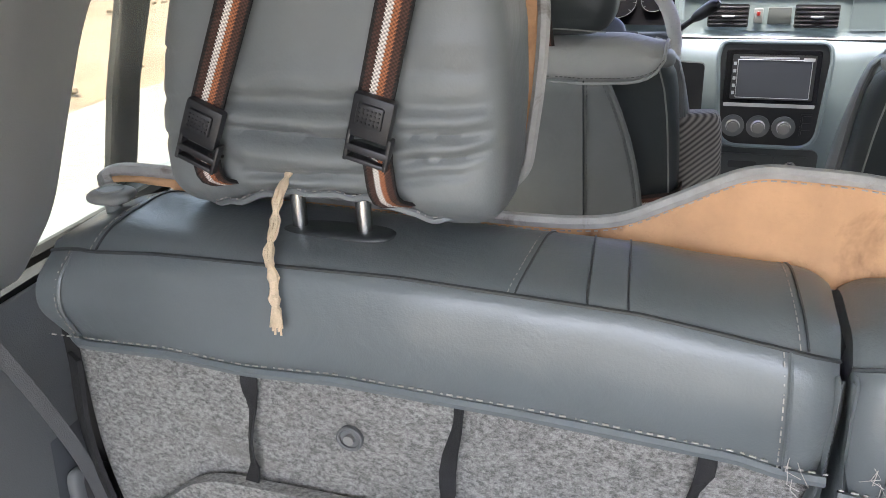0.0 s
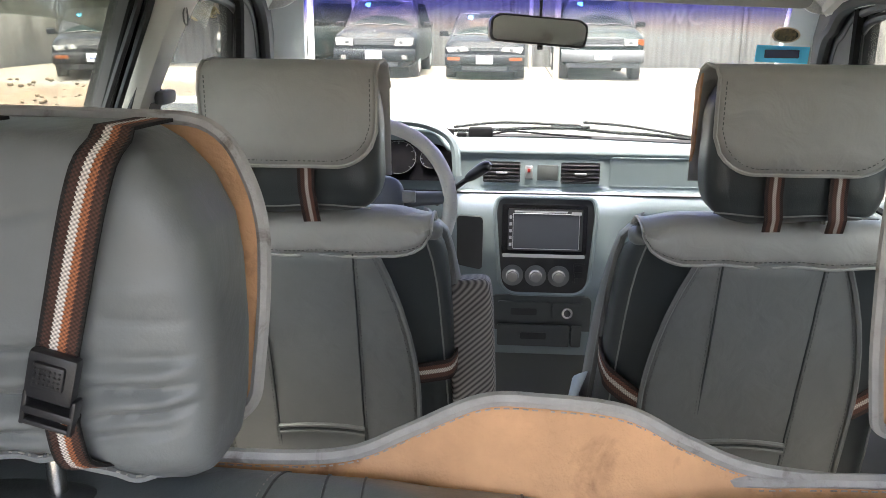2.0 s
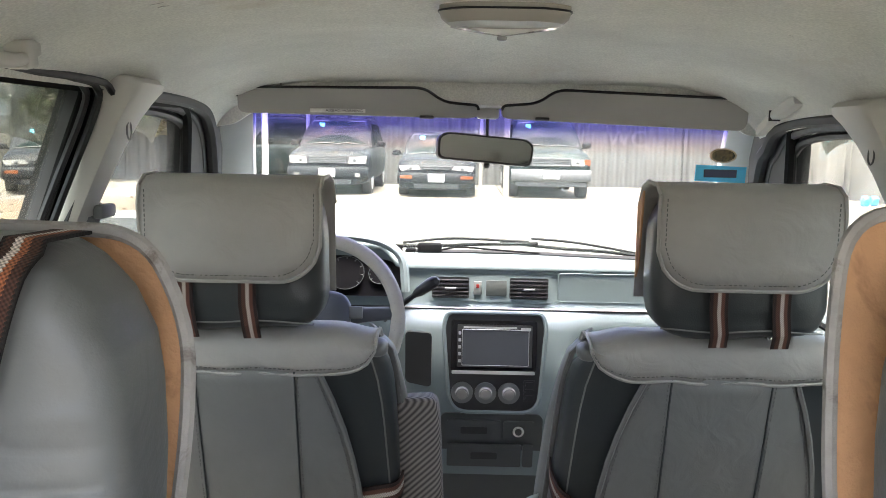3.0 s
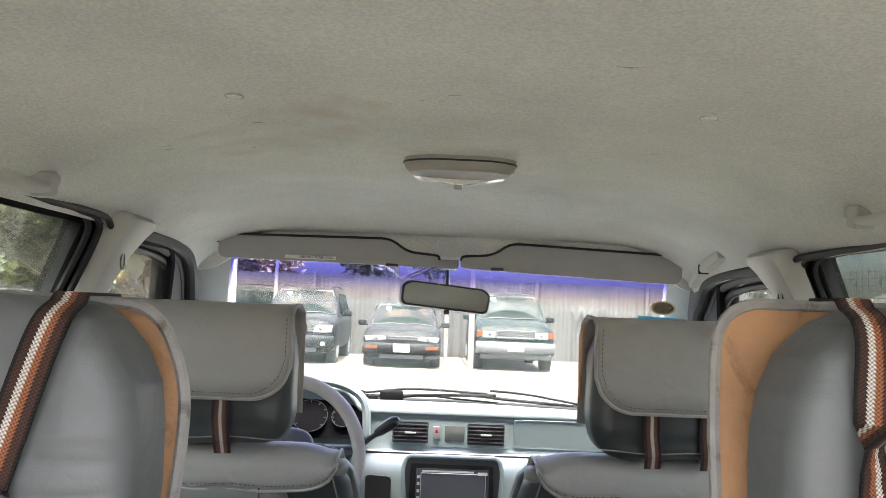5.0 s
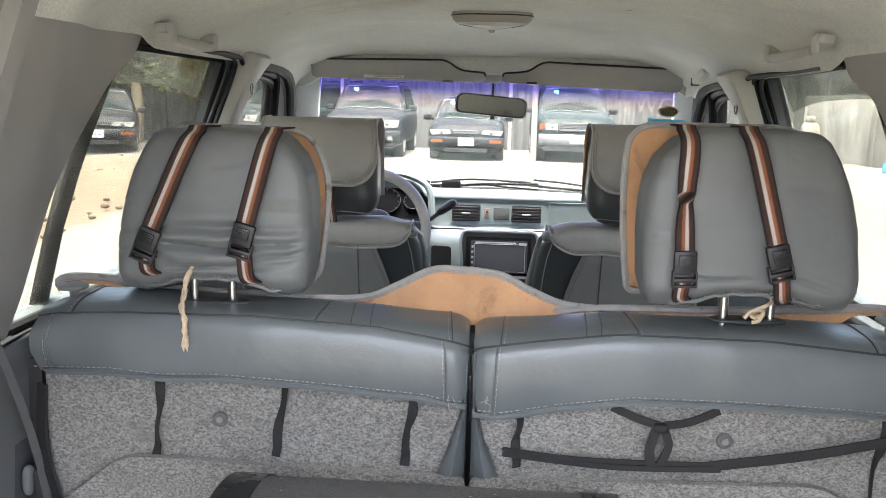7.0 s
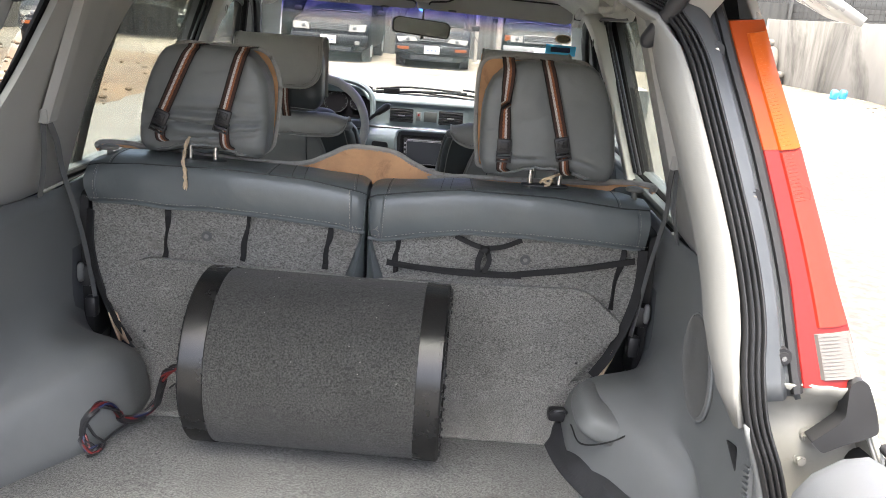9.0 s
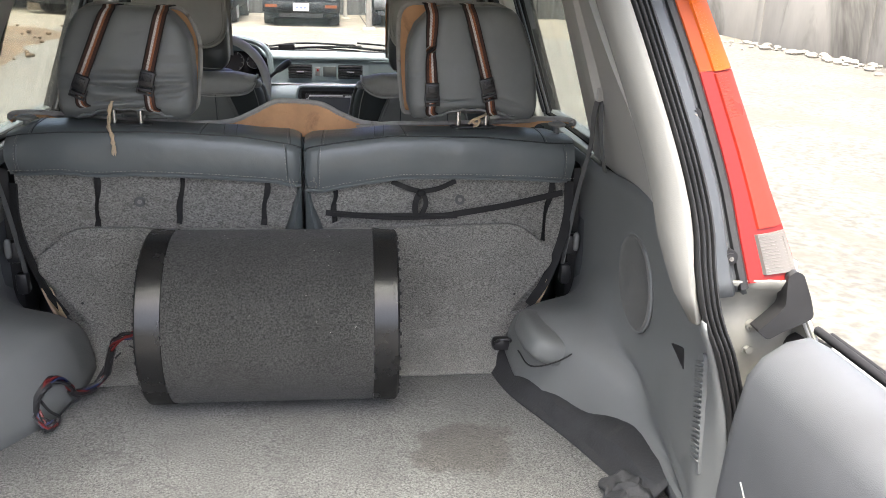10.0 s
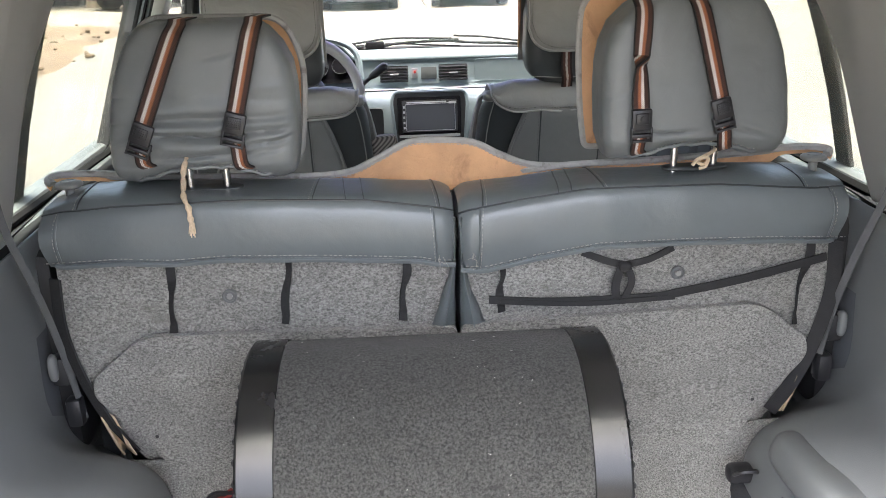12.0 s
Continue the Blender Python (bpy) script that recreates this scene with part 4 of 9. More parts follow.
# half seats: x of the outer end, x at the middle gap
SEAM = {-1: [(0.0, 1.163), (0.02, 1.164), (0.13, 1.181), (0.30, 1.190), (0.50, 1.189), (0.575, 1.184), (0.61, 1.176)],
        1: [(0.0, 1.158), (0.03, 1.161), (0.10, 1.172), (0.20, 1.184), (0.40, 1.182), (0.54, 1.170), (0.61, 1.166)]}
HEM = {-1: [(0.0, 1.072), (0.03, 1.073), (0.06, 1.080), (0.20, 1.090), (0.35, 1.097), (0.43, 1.094), (0.50, 1.100), (0.60, 1.098)],
       1: [(0.0, 1.062), (0.04, 1.058), (0.12, 1.074), (0.22, 1.088), (0.35, 1.088), (0.50, 1.084), (0.60, 1.078)]}


def cover_profile(s, ax):
    """The cover's line from the hem over the top to the front, at |x| = ax."""
    zs, zh = inter(ax, SEAM[s]), inter(ax, HEM[s])
    edge = step(0.55, 0.61, ax) * 0.022
    w = 0.004 * noise.noise((ax * 9 * s, 3.1, s)) + 0.0025 * noise.noise((ax * 25, s * 2.0, 0.5))
    top = zs + inter(ax, [(0.0, 0.021), (0.1, 0.011), (0.3, 0.007), (0.48, 0.015), (0.61, 0.02)]) - edge * 0.5
    r = max(0.0, 1 - (ax - 0.004) / 0.03) ** 2.4
    f, top = 0.013 * r, top - 0.012 * r
    return [(-0.036 + edge * 0.5 + f, zh), (-0.0415 + w + edge * 0.5 + f, zh + 0.012), (-0.047 + w + f, lerp(zh, zs, 0.5)), (-0.044 + w * 0.5 + f, zs - 0.016 - 0.4 * f), (-0.034 + edge * 0.6 + f, zs + 0.001 - 0.6 * f), (-0.012 + f * 0.5, lerp(zs, top, 0.75)), (0.025, top), (0.058, top), (0.085, top - 0.010), (0.102, top - 0.03), (0.108, top - 0.09)]


def rear_seat(s):
    nm = "left" if s < 0 else "right"
    seat = thing("bench_seat", "rear seat half in slate leatherette cover, " + ("cream cord hanging behind" if s < 0 else "tied with black elastic"), "car seat", "rear seat halves", at=(s * 0.31, 0.03, 0.70))
    inv = Matrix.Translation((-s * 0.31, -0.03, -0.70))

    def add(name, bm, mat, parent=None, label="", sharp=38):
        bmesh.ops.transform(bm, matrix=inv, verts=bm.verts)
        return part(name, bm, mat, parent or seat, label, sharp)

    # padded back, carpeted behind
    t = B()
    out = rounded([(0.005, 0.66), (0.44, 0.66), (0.555, 0.80), (0.605, 0.95), (0.603, 1.165), (0.005, 1.14)], [0.01, 0.08, 0.1, 0.1, 0.03, 0.02])
    plate(t, [(s * u, v) for u, v in out], face_y(-0.024), 0.14)
    back = add("backrest", t, M["carpet"], label="grey felt carpet seat back")
    # lower carpet flap hinged to the floor
    t = B()
    out = rounded([(0.002, 0.675), (0.42, 0.675), (0.50, 0.80), (0.575, 0.885), (0.572, 0.915), (0.49, 0.982), (0.002, 0.972)], [0.005, 0.05, 0.06, 0.03, 0.03, 0.03, 0.02])
    plate(t, [(s * u, v) for u, v in out], lambda u, v, w: (u, -0.030 - 0.012 * step(0.95, 0.75, v) - w, v), 0.012)
    add("carpet_flap", t, M["carpet"], label="hinged grey carpet flap")
    # cover
    t = B()
    xs = [0.004, 0.007, 0.011, 0.016, *[0.022 + 0.588 * i / 48 for i in range(49)]]
    rows = []
    for ax in xs:
        pr = smooth_line([(y, z, 0) for y, z in cover_profile(s, ax)], 4)
        rows.append([(s * ax, q.x, q.y) for q in pr])
    skin(t, rows)
    for end in (0, -1):
        base = rows[end]
        x = base[0][0]
        fan = [(x, 0.12, base[0][2] - 0.01)]
        bmv = [t.verts.new(p) for p in [*base, *fan]]
        t.faces.new(bmv)
    add("seat_cover", t, M["leather"], label="slate grey leatherette cover pulled over the top", sharp=60)
    # seams pressed into the cover, as thin dark welts
    t = B()
    line = [(s * ax, cover_profile(s, ax)[4][0] - 0.0015, cover_profile(s, ax)[4][1]) for ax in xs]
    tube(t, line, 0.0016, 5)
    cross = ([0.035, 0.148, 0.175, 0.205, 0.545] if s < 0 else [0.05, 0.165, 0.185, 0.215, 0.53])
    for k, ax in enumerate(cross):
        pr = smooth_line([(y, z, 0) for y, z in cover_profile(s, ax)], 4)[16:34]
        tube(t, [(s * (ax + 0.010 * (1 - j / 17) * (1 if k > 2 else -1)), q.x - 0.0002, q.y + 0.0003) for j, q in enumerate(pr)], 0.0010, 5)
    add("cover_seam", t, M["leather_dark"])
    for k, ax in ((0, cross[0]), (3, cross[3]), (4, cross[4])):
        t = B()
        pr = smooth_line([(y, z, 0) for y, z in cover_profile(s, ax)], 4)[16:34]
        stitches(t, [(s * (ax + 0.005 + 0.010 * (1 - j / 17) * (1 if k > 2 else -1)), q.x - 0.0004, q.y + 0.0006) for j, q in enumerate(pr)], every=0.007, r=0.0005)
        add("seam_stitching", t, M["stitch"])
    t = B()
    hem = [(s * ax, -0.042 + 0.012 * step(0.58, 0.605, ax), inter(ax, HEM[s]) + 0.004) for ax in xs if ax < 0.604]
    tube(t, hem, 0.0042, 6)
    add("hem_piping", t, M["leather"])
    t = B()
    stitches(t, [(s * ax, -0.0445 - 0.002, inter(ax, HEM[s]) + 0.013) for ax in xs], every=0.0075, r=0.0007)
    add("hem_stitching", t, M["stitch"])
    for ax in (0.030, 0.590):
        t = B()
        pr = smooth_line([(y, z, 0) for y, z in cover_profile(s, ax)], 4)[2:17]
        ln = [(s * (ax + (0.006 if ax < 0.1 else -0.008) * j / 14), q.x - 0.002, q.y) for j, q in enumerate(pr)]
        tube(t, ln, 0.0016, 5)
        sm = add("end_seam", t, M["leather"])
        t = B()
        stitches(t, [(p_[0] + s * 0.004, p_[1] - 0.0005, p_[2]) for p_ in ln], every=0.006, r=0.0006)
        add("end_stitching", t, M["stitch"], sm)
    # side lever knob on the outer shoulder
    t = B()
    kx = s * 0.583
    kz = 1.209 if s < 0 else 1.201
    rod(t, (kx, 0.03, 1.17), (kx, 0.03, kz - 0.002), 0.007, 10)
    pillow(t, (kx, 0.03, kz), (0.040, 0.036, 0.012), 2.6, 8)
    tube(t, [(kx + 0.011 * math.cos(k * 0.3927), 0.03 + 0.010 * math.sin(k * 0.3927), kz + 0.0055) for k in range(16)], 0.0012, 5, True)
    add("release_knob", t, M["wheelgrey"], label="round grey plastic release knob")
    # button on the carpet back
    t = B()
    rod(t, (s * 0.352, -0.022, 1.037), (s * 0.352, -0.027, 1.037), 0.011, 16)
    tube(t, [(s * 0.352 + 0.010 * math.cos(k * 0.3927), -0.028, 1.037 + 0.010 * math.sin(k * 0.3927)) for k in range(16)], 0.0018, 5, True)
    btn = add("anchor_button", t, M["belt"], label="grey anchor button with a steel screw")
    t = B()
    rod(t, (s * 0.352, -0.026, 1.037), (s * 0.352, -0.031, 1.037), 0.0045, 12)
    add("screw", t, M["wheelgrey"], btn, "steel screw head")
    # small hole in the flap, and foam showing at the worn lower corner
    t = B()
    rod(t, (s * 0.487, -0.046, 0.812), (s * 0.487, -0.052, 0.812), 0.003, 8)
    add("flap_rivet", t, M["plastic"])
    t = B()
    if s < 0:
        rows = [[(x, y, z) for x, z in ((-0.578, 0.842), (-0.570, 0.815), (-0.560, 0.785), (-0.553, 0.77))] for y in (-0.036, -0.03, -0.01)]
        rows[0] = [(x + 0.004, -0.034, z) for x, _, z in rows[0]]
        rows.append([(x + 0.026, -0.038, z + 0.003) for x, _, z in rows[1]])
    else:
        rows = [[(x, y, z) for x, z in ((0.577, 0.84), (0.568, 0.815), (0.558, 0.79), (0.552, 0.775))] for y in (-0.036, -0.03, -0.01)]
        rows.append([(x - 0.010, -0.038, z + 0.003) for x, _, z in rows[1]])
    skin(t, rows)
    ob = add("torn_foam", t, M["cord"], label="yellowed foam at the torn corner")
    ob.modifiers.new("thick", "SOLIDIFY").thickness = 0.003
    # elastic straps under the hem
    es = [(-0.435, 1.095, -0.443, 0.985), (-0.258, 1.09, -0.272, 0.99), (-0.078, 1.08, -0.09, 0.985)] if s < 0 else [(0.07, 1.065, 0.066, 0.99), (0.565, 1.08, 0.548, 0.94)]
    for x0, z0, x1, z1 in es:
        t = B()
        n = 9
        ribbon(t, [(lerp(x0, x1, k / n) + 0.002 * math.sin(k * 0.9), -0.030 - (0.010 if k == n else 0.0) - 0.003 * math.sin(k * 1.1), lerp(z0, z1, k / n)) for k in range(n + 1)], 0.0135, [(1, 1.3 * math.sin(k * 0.42 + x0 * 9), 0) for k in range(n + 1)], 0.0018)
        add("elastic_strap", t, M["web"], label="black elastic strap")
    if s > 0:
        for pts, w in (([(0.048, -0.038, 1.012), (0.15, -0.04, 1.004), (0.30, -0.04, 1.003), (0.345, -0.042, 1.008)], 0.013), ([(0.335, -0.043, 1.007), (0.45, -0.04, 1.025), (0.535, -0.038, 1.043), (0.59, -0.036, 1.055)], 0.014), ([(0.065, -0.041, 1.009), (0.2, -0.043, 0.999), (0.345, -0.043, 1.002)], 0.008),
                       ([(0.195, -0.034, 1.082), (0.235, -0.036, 1.066), (0.262, -0.04, 1.06)], 0.011), ([(0.262, -0.04, 1.06), (0.30, -0.037, 1.066), (0.34, -0.034, 1.083)], 0.011), ([(0.258, -0.04, 1.062), (0.248, -0.043, 1.03), (0.25, -0.042, 1.003)], 0.013), ([(0.263, -0.041, 1.062), (0.272, -0.046, 1.035), (0.262, -0.046, 1.006)], 0.011)):
            t = B()
            ribbon(t, smooth_line(pts, 6), w, (0, 0, 1) if abs(pts[0][2] - pts[-1][2]) < 0.05 else (1, 0, 0.2), 0.0022)
            add("elastic_strap", t, M["web"], label="knotted black elastic strap")
        t = B()
        pillow(t, (0.261, -0.043, 1.058), (0.02, 0.014, 0.014), 3, 6)
        add("knot", t, M["web"])
    # lining flap standing up behind the top, with grey piping
    if s < 0:
        spine = smooth_line([(-0.625, 0.080, 1.196), (-0.634, 0.090, 1.202), (-0.618, 0.098, 1.207), (-0.56, 0.098, 1.206), (-0.48, 0.099, 1.198), (-0.34, 0.101, 1.192), (-0.235, 0.101, 1.188), (-0.165, 0.105, 1.191), (-0.118, 0.112, 1.209), (-0.065, 0.112, 1.235), (-0.02, 0.112, 1.237), (0.04, 0.112, 1.231), (0.085, 0.112, 1.209), (0.135, 0.110, 1.190), (0.205, 0.106, 1.184)], 6)
    else:
        spine = smooth_line([(0.12, 0.112, 1.178), (0.2, 0.102, 1.188), (0.35, 0.101, 1.191), (0.48, 0.099, 1.197), (0.55, 0.098, 1.201), (0.61, 0.098, 1.201), (0.640, 0.094, 1.196), (0.632, 0.082, 1.190)], 6)
    t = B()
    rows = []
    for p in spine:
        h = max(0.0, p.z - 1.20)
        rows.append([(p.x, p.y - 0.003 - (0.012 + 0.5 * h + 0.006 * noise.noise((p.x * 30, 0, 1))) * step(0, 1, k / 7) + 0.007 * min(1.0, k / 3) * noise.noise((p.x * 26 + k * 0.25, k * 0.22, 7)), lerp(p.z, lerp(1.150 + 0.010 * step(0.06, 0.02, abs(p.x)), p.z - 0.006, step(0.50, 0.56, abs(p.x))), k / 7)) for k in range(8)])
    skin(t, rows)
    ob = add("lining_flap", t, M["lining"], label="orange fabric lining of the cover, turned up")
    t = B()
    tube(t, [p + Vector((0, -0.002, 0)) for p in spine], [0.0058 + 0.002 * step(0.40, 0.52, abs(p.x)) for p in spine], 7)
    add("flap_piping", t, M["piping"], label="pale grey piping")
    t = B()
    stitches(t, [p + Vector((0, -0.006, -0.006)) for p in spine], every=0.007, r=0.0006)
    add("flap_stitching", t, M["stitch"])
    # head restraint: its outer and inner edges at each height
    hx = -0.373 if s < 0 else 0.3825
    hw = 0.302 if s < 0 else 0.307
    zc, hh = (1.324, 0.238) if s < 0 else (1.335, 0.252)
    if s < 0:
        outer = [(1.205, -0.497), (1.210, -0.505), (1.220, -0.511), (1.237, -0.513), (1.270, -0.512), (1.302, -0.508), (1.342, -0.499), (1.383, -0.485), (1.415, -0.469), (1.434, -0.455), (1.443, -0.435)]
        inner = [(1.205, -0.260), (1.209, -0.248), (1.220, -0.238), (1.250, -0.233), (1.300, -0.230), (1.350, -0.231), (1.379, -0.235), (1.407, -0.248), (1.428, -0.266), (1.438, -0.280), (1.443, -0.30)]
    else:
        outer = [(1.209, 0.518), (1.216, 0.526), (1.231, 0.530), (1.257, 0.531), (1.325, 0.523), (1.376, 0.510), (1.420, 0.491), (1.445, 0.476), (1.455, 0.464), (1.461, 0.445)]
        inner = [(1.209, 0.255), (1.215, 0.245), (1.246, 0.235), (1.315, 0.231), (1.360, 0.232), (1.390, 0.237), (1.420, 0.250), (1.446, 0.276), (1.455, 0.296), (1.461, 0.32)]
    # folds of the stuffed cover: height, slope, width, depth (inwards), over a stretch of its width
    if s < 0:
        folds = [(-0.005, 0.02, 0.055, -0.0059, -0.24, 0.22), (-0.075, 0.03, 0.028, 0.0071, -0.24, 0.20), (-0.128, 0.02, 0.030, -0.0085, -0.26, 0.22), (-0.190, -0.05, 0.016, 0.0095, -0.22, 0.22), (-0.245, -0.03, 0.035, -0.0071, -0.22, 0.20), (-0.315, 0.10, 0.020, 0.0068, -0.20, 0.12), (0.30, 0.20, 0.020, 0.0027, 0.02, 0.22),
                 (0.03, -0.04, 0.015, 0.0024, 0.24, 0.44), (-0.085, 0.05, 0.022, 0.0044, 0.22, 0.44), (-0.125, 0.06, 0.027, -0.0035, 0.22, 0.46), (-0.175, 0.10, 0.018, 0.0059, 0.21, 0.42), (-0.22, 0.16, 0.022, -0.0032, 0.22, 0.46), (-0.262, 0.22, 0.016, 0.0056, 0.20, 0.44), (-0.325, 0.28, 0.018, 0.0044, 0.20, 0.40), (0.10, 0.03, 0.025, -0.0022, 0.22, 0.46),
                 (0.055, 0.10, 0.008, 0.0061, -0.52, -0.36), (-0.10, 0.12, 0.018, 0.0041, -0.50, -0.34), (-0.22, 0.30, 0.016, 0.0044, -0.50, -0.36)]
    else:
        folds = [(-0.315, 0.0, 0.014, 0.0036, -0.28, -0.04), (-0.29, 0.0, 0.02, -0.0018, -0.28, 0.0), (-0.32, -0.02, 0.012, 0.0022, -0.20, -0.02), (-0.29, -0.42, 0.016, 0.0036, 0.16, 0.36), (-0.255, -0.40, 0.022, -0.0020, 0.16, 0.38), (-0.07, 0.30, 0.020, 0.0026, -0.50, -0.36), (-0.10, 0.30, 0.024, -0.0016, -0.50, -0.36), (0.02, 0.05, 0.05, 0.0016, -0.28, 0.0), (0.24, -0.10, 0.05, 0.0012, -0.2, 0.4)]

    def dent(p):
        k, u = p.z / hh, p.x / hw
        z = zc + p.z
        edges = sorted((inter(z, outer), inter(z, inner)))
        room = 0.5 * max(1e-6, 1 - (2 * min(0.488, abs(k))) ** 5.5) ** (1 / 5.5)
        x = lerp(edges[0], edges[1], 0.5 + 0.5 * u / room) - hx
        u = x / hw
        y = p.y
        if p.y < 0:
            face = step(0.0, -0.03, p.y)
            wob = 0.016 * noise.noise((u * 5, k * 2, s * 3.0)) + 0.006 * noise.noise((u * 15, k * 6, s))
            for c, slope, wd, a, u0, u1 in folds:
                if u0 - 0.05 < u < u1 + 0.07:
                    d = (k + wob - c - slope * (u - (u0 if u1 > 0.3 else (u0 + u1) / 2))) / wd
                    y += face * a * math.exp(-d * d) * step(u0 - 0.04, u0 + 0.05, u) * step(u1 + 0.06, u1 - 0.10, u)
            for x0, x1 in (((-0.05, -0.265), (0.30, 0.18)) if s < 0 else ((-0.335, -0.32), (-0.06, 0.08))):
                xc = lerp(x0, x1, max(0.0, min(1.0, (0.5 - k) / 0.65)) ** 1.3)
                y += face * 0.0035 * math.exp(-((u - xc) / 0.065) ** 2)
            y += 0.0020 * noise.noise((p.x * 16, p.z * 22, s * 3.0)) + 0.012 * step(-0.36, -0.5, k)
        low = step(-0.28, -0.5, k)
        lift = low * (0.017 * math.exp(-((u - 0.0) / 0.24) ** 4) + (0.0025 * noise.noise((u * 22, 1, s)) if p.y < 0 else 0.0))
        return (x, y, p.z + lift)

    t = B()
    pillow(t, (hx, 0.058, zc), (hw, 0.118, hh), 5.5, 84, None, dent)
    rest = add("headrest", t, M["leather_pad"], label="padded slate leatherette head restraint with creases", sharp=70)
    # front cover panel, lined in orange, seen past the pad on the inner side
    fy = 0.122 if s < 0 else 0.140
    if s < 0:
        shape = rounded([(-0.522, 1.207), (-0.508, 1.340), (-0.466, 1.443), (-0.252, 1.439), (-0.224, 1.375), (-0.227, 1.305), (-0.238, 1.225), (-0.255, 1.207)], [0.02, 0.03, 0.035, 0.045, 0.05, 0.05, 0.03, 0.01], 7)
    else:
        shape = rounded([(0.524, 1.215), (0.512, 1.36), (0.480, 1.461), (0.223, 1.461), (0.219, 1.37), (0.225, 1.27), (0.234, 1.208)], [0.02, 0.04, 0.045, 0.042, 0.05, 0.05, 0.012], 7)
    t = B()
    plate(t, shape, face_y(fy), 0.006)
    add("headrest_lining", t, M["lining"], rest, "orange lining of the front panel")
    t = B()
    tube(t, [(u, fy - 0.002, v) for u, v in shape], 0.0052, 7, True)
    add("headrest_piping", t, M["piping"], rest, "grey piping round the front panel")
    t = B()
    line = smooth_line([(hx + dx * hw * 0.97, 0.010 + 0.035 * (abs(dx) / 0.42) ** 5, zc - hh / 2 + 0.010 + 0.0016 * math.sin(dx * 60) + 0.017 * math.exp(-(dx / 0.24) ** 4)) for dx in [k / 24 - 0.5 for k in range(2, 23)]], 3)
    tube(t, line, 0.0028, 6)
    add("hem_welt", t, M["leather_pad"], rest)
    t = B()
    stitches(t, line, (0, -0.0035, 0.004), 0.0065)
    add("hem_stitching", t, M["stitch"], rest)
    # posts in their dark guides
    t = B()
    for px in ((-0.400, -0.345) if s < 0 else (0.349, 0.413)):
        t = B()
        rod(t, (px, 0.02, 1.17), (px, 0.02, 1.25), 0.0062, 14)
        add("headrest_post", t, M["chrome"], rest, "chromed steel post")
    t = B()
    mx = -0.373 if s < 0 else 0.382
    pillow(t, (mx, 0.02, 1.1975), (0.105, 0.034, 0.008), 3.0, 10)
    add("post_guide", t, M["leather_dark"], label="dark soft slot round the posts")
    # two striped straps with buckles
    if s < 0:
        runs = [((-0.389, 1.44), (-0.453, 1.296), (-0.457, 1.243)), ((-0.282, 1.44), (-0.319, 1.306), (-0.316, 1.236))]
    else:
        runs = [((0.279, 1.460), (0.284, 1.288), (0.282, 1.233)), ((0.362, 1.462), (0.407, 1.300), (0.419, 1.236))]
    for i, (a, b, c) in enumerate(runs):
        t = B()
        pts, sides = [], []
        twist = s > 0 and i == 0
        for k in range(15):
            q = k / 14
            x, z = lerp(a[0], b[0], q), lerp(a[1], b[1], q)
            z = lerp(zc + hh / 2 - 0.004, b[1], q ** 1.7)
            x = lerp(a[0], b[0], q ** 1.7)
            bulge = 0.058 - 0.059 * max(0.0, 1 - (abs(z - zc) / (hh / 2)) ** 5.5) ** (1 / 5.5) - 0.001
            pts.append((x + (0.002 * math.sin(q * 6.3) if twist else 0), bulge - 0.0015 - 0.006 * step(0.0, 0.25, q), z))
            th = math.pi * step(0.30, 1.0, q)
            sides.append((1, 0, 0) if not twist else (math.copysign(max(0.55, abs(math.cos(th))), math.cos(th)), -0.5 * abs(math.sin(th)), 0))
        over = [(pts[0][0] + 0.004 * k * (1 if s < 0 else 0), 0.020 + 0.020 * k, zc + hh / 2 + 0.0026) for k in (2, 1, 0)]
        ribbon(t, over + pts, 0.0265, [sides[0]] * 3 + sides, 0.0022)
        st = add("headrest_strap", t, M["strap"], rest, "woven strap in orange, white and black", 20)
        t = B()
        ribbon(t, smooth_line([(b[0], -0.008, b[1] - 0.035), (lerp(b[0], c[0], 0.5), -0.012, lerp(b[1], c[1], 0.6)), (c[0], -0.004, c[1]), (c[0] + 0.012, 0.02, c[1] - 0.012)], 4), 0.022, (1, 0, 0.15), 0.0025)
        add("strap_end", t, M["strap"], rest, "twisted lower end of the woven strap", 20)
        t = B()
        lean = math.atan2(a[0] - b[0], a[1] - b[1])
        m = Matrix.Rotation(lean, 3, "Y")
        cz = b[1] - 0.012
        cy = -0.013
        box(t, (b[0], cy, cz + 0.006), (0.031, 0.010, 0.032), 0.003, 2, m)
        box(t, (b[0], cy - 0.0045, cz + 0.008), (0.020, 0.006, 0.017), 0.002, 2, m)
        lo = Vector((b[0], cy, cz)) + m @ Vector((0, 0, -0.018))
        box(t, lo, (0.033, 0.011, 0.006), 0.002, 2, m)
        box(t, Vector((b[0], cy, cz)) + m @ Vector((0, 0, -0.0265)), (0.033, 0.010, 0.004), 0.002, 2, m)
        if twist:
            rod(t, (b[0], cy - 0.006, cz + 0.008), (b[0], cy - 0.009, cz + 0.008), 0.0045, 12)
        for g_ in range(0 if twist else 24):
            box(t, Vector((b[0], cy - 0.0076, cz + 0.008)) + m @ Vector((-0.0075 + 0.003 * (g_ % 6), 0, -0.0048 + 0.0032 * (g_ // 6))), (0.0016, 0.0016, 0.0016), 0.0004, 1, m)
        for sx in (-0.015, 0.015):
            box(t, Vector((b[0], cy, cz)) + m @ Vector((sx, 0, -0.017)), (0.0035, 0.010, 0.024), 0.0015, 2, m)
        add("strap_buckle", t, M["plastic"], rest, "black plastic side-release buckle")
    # cotton cord
    t = B()
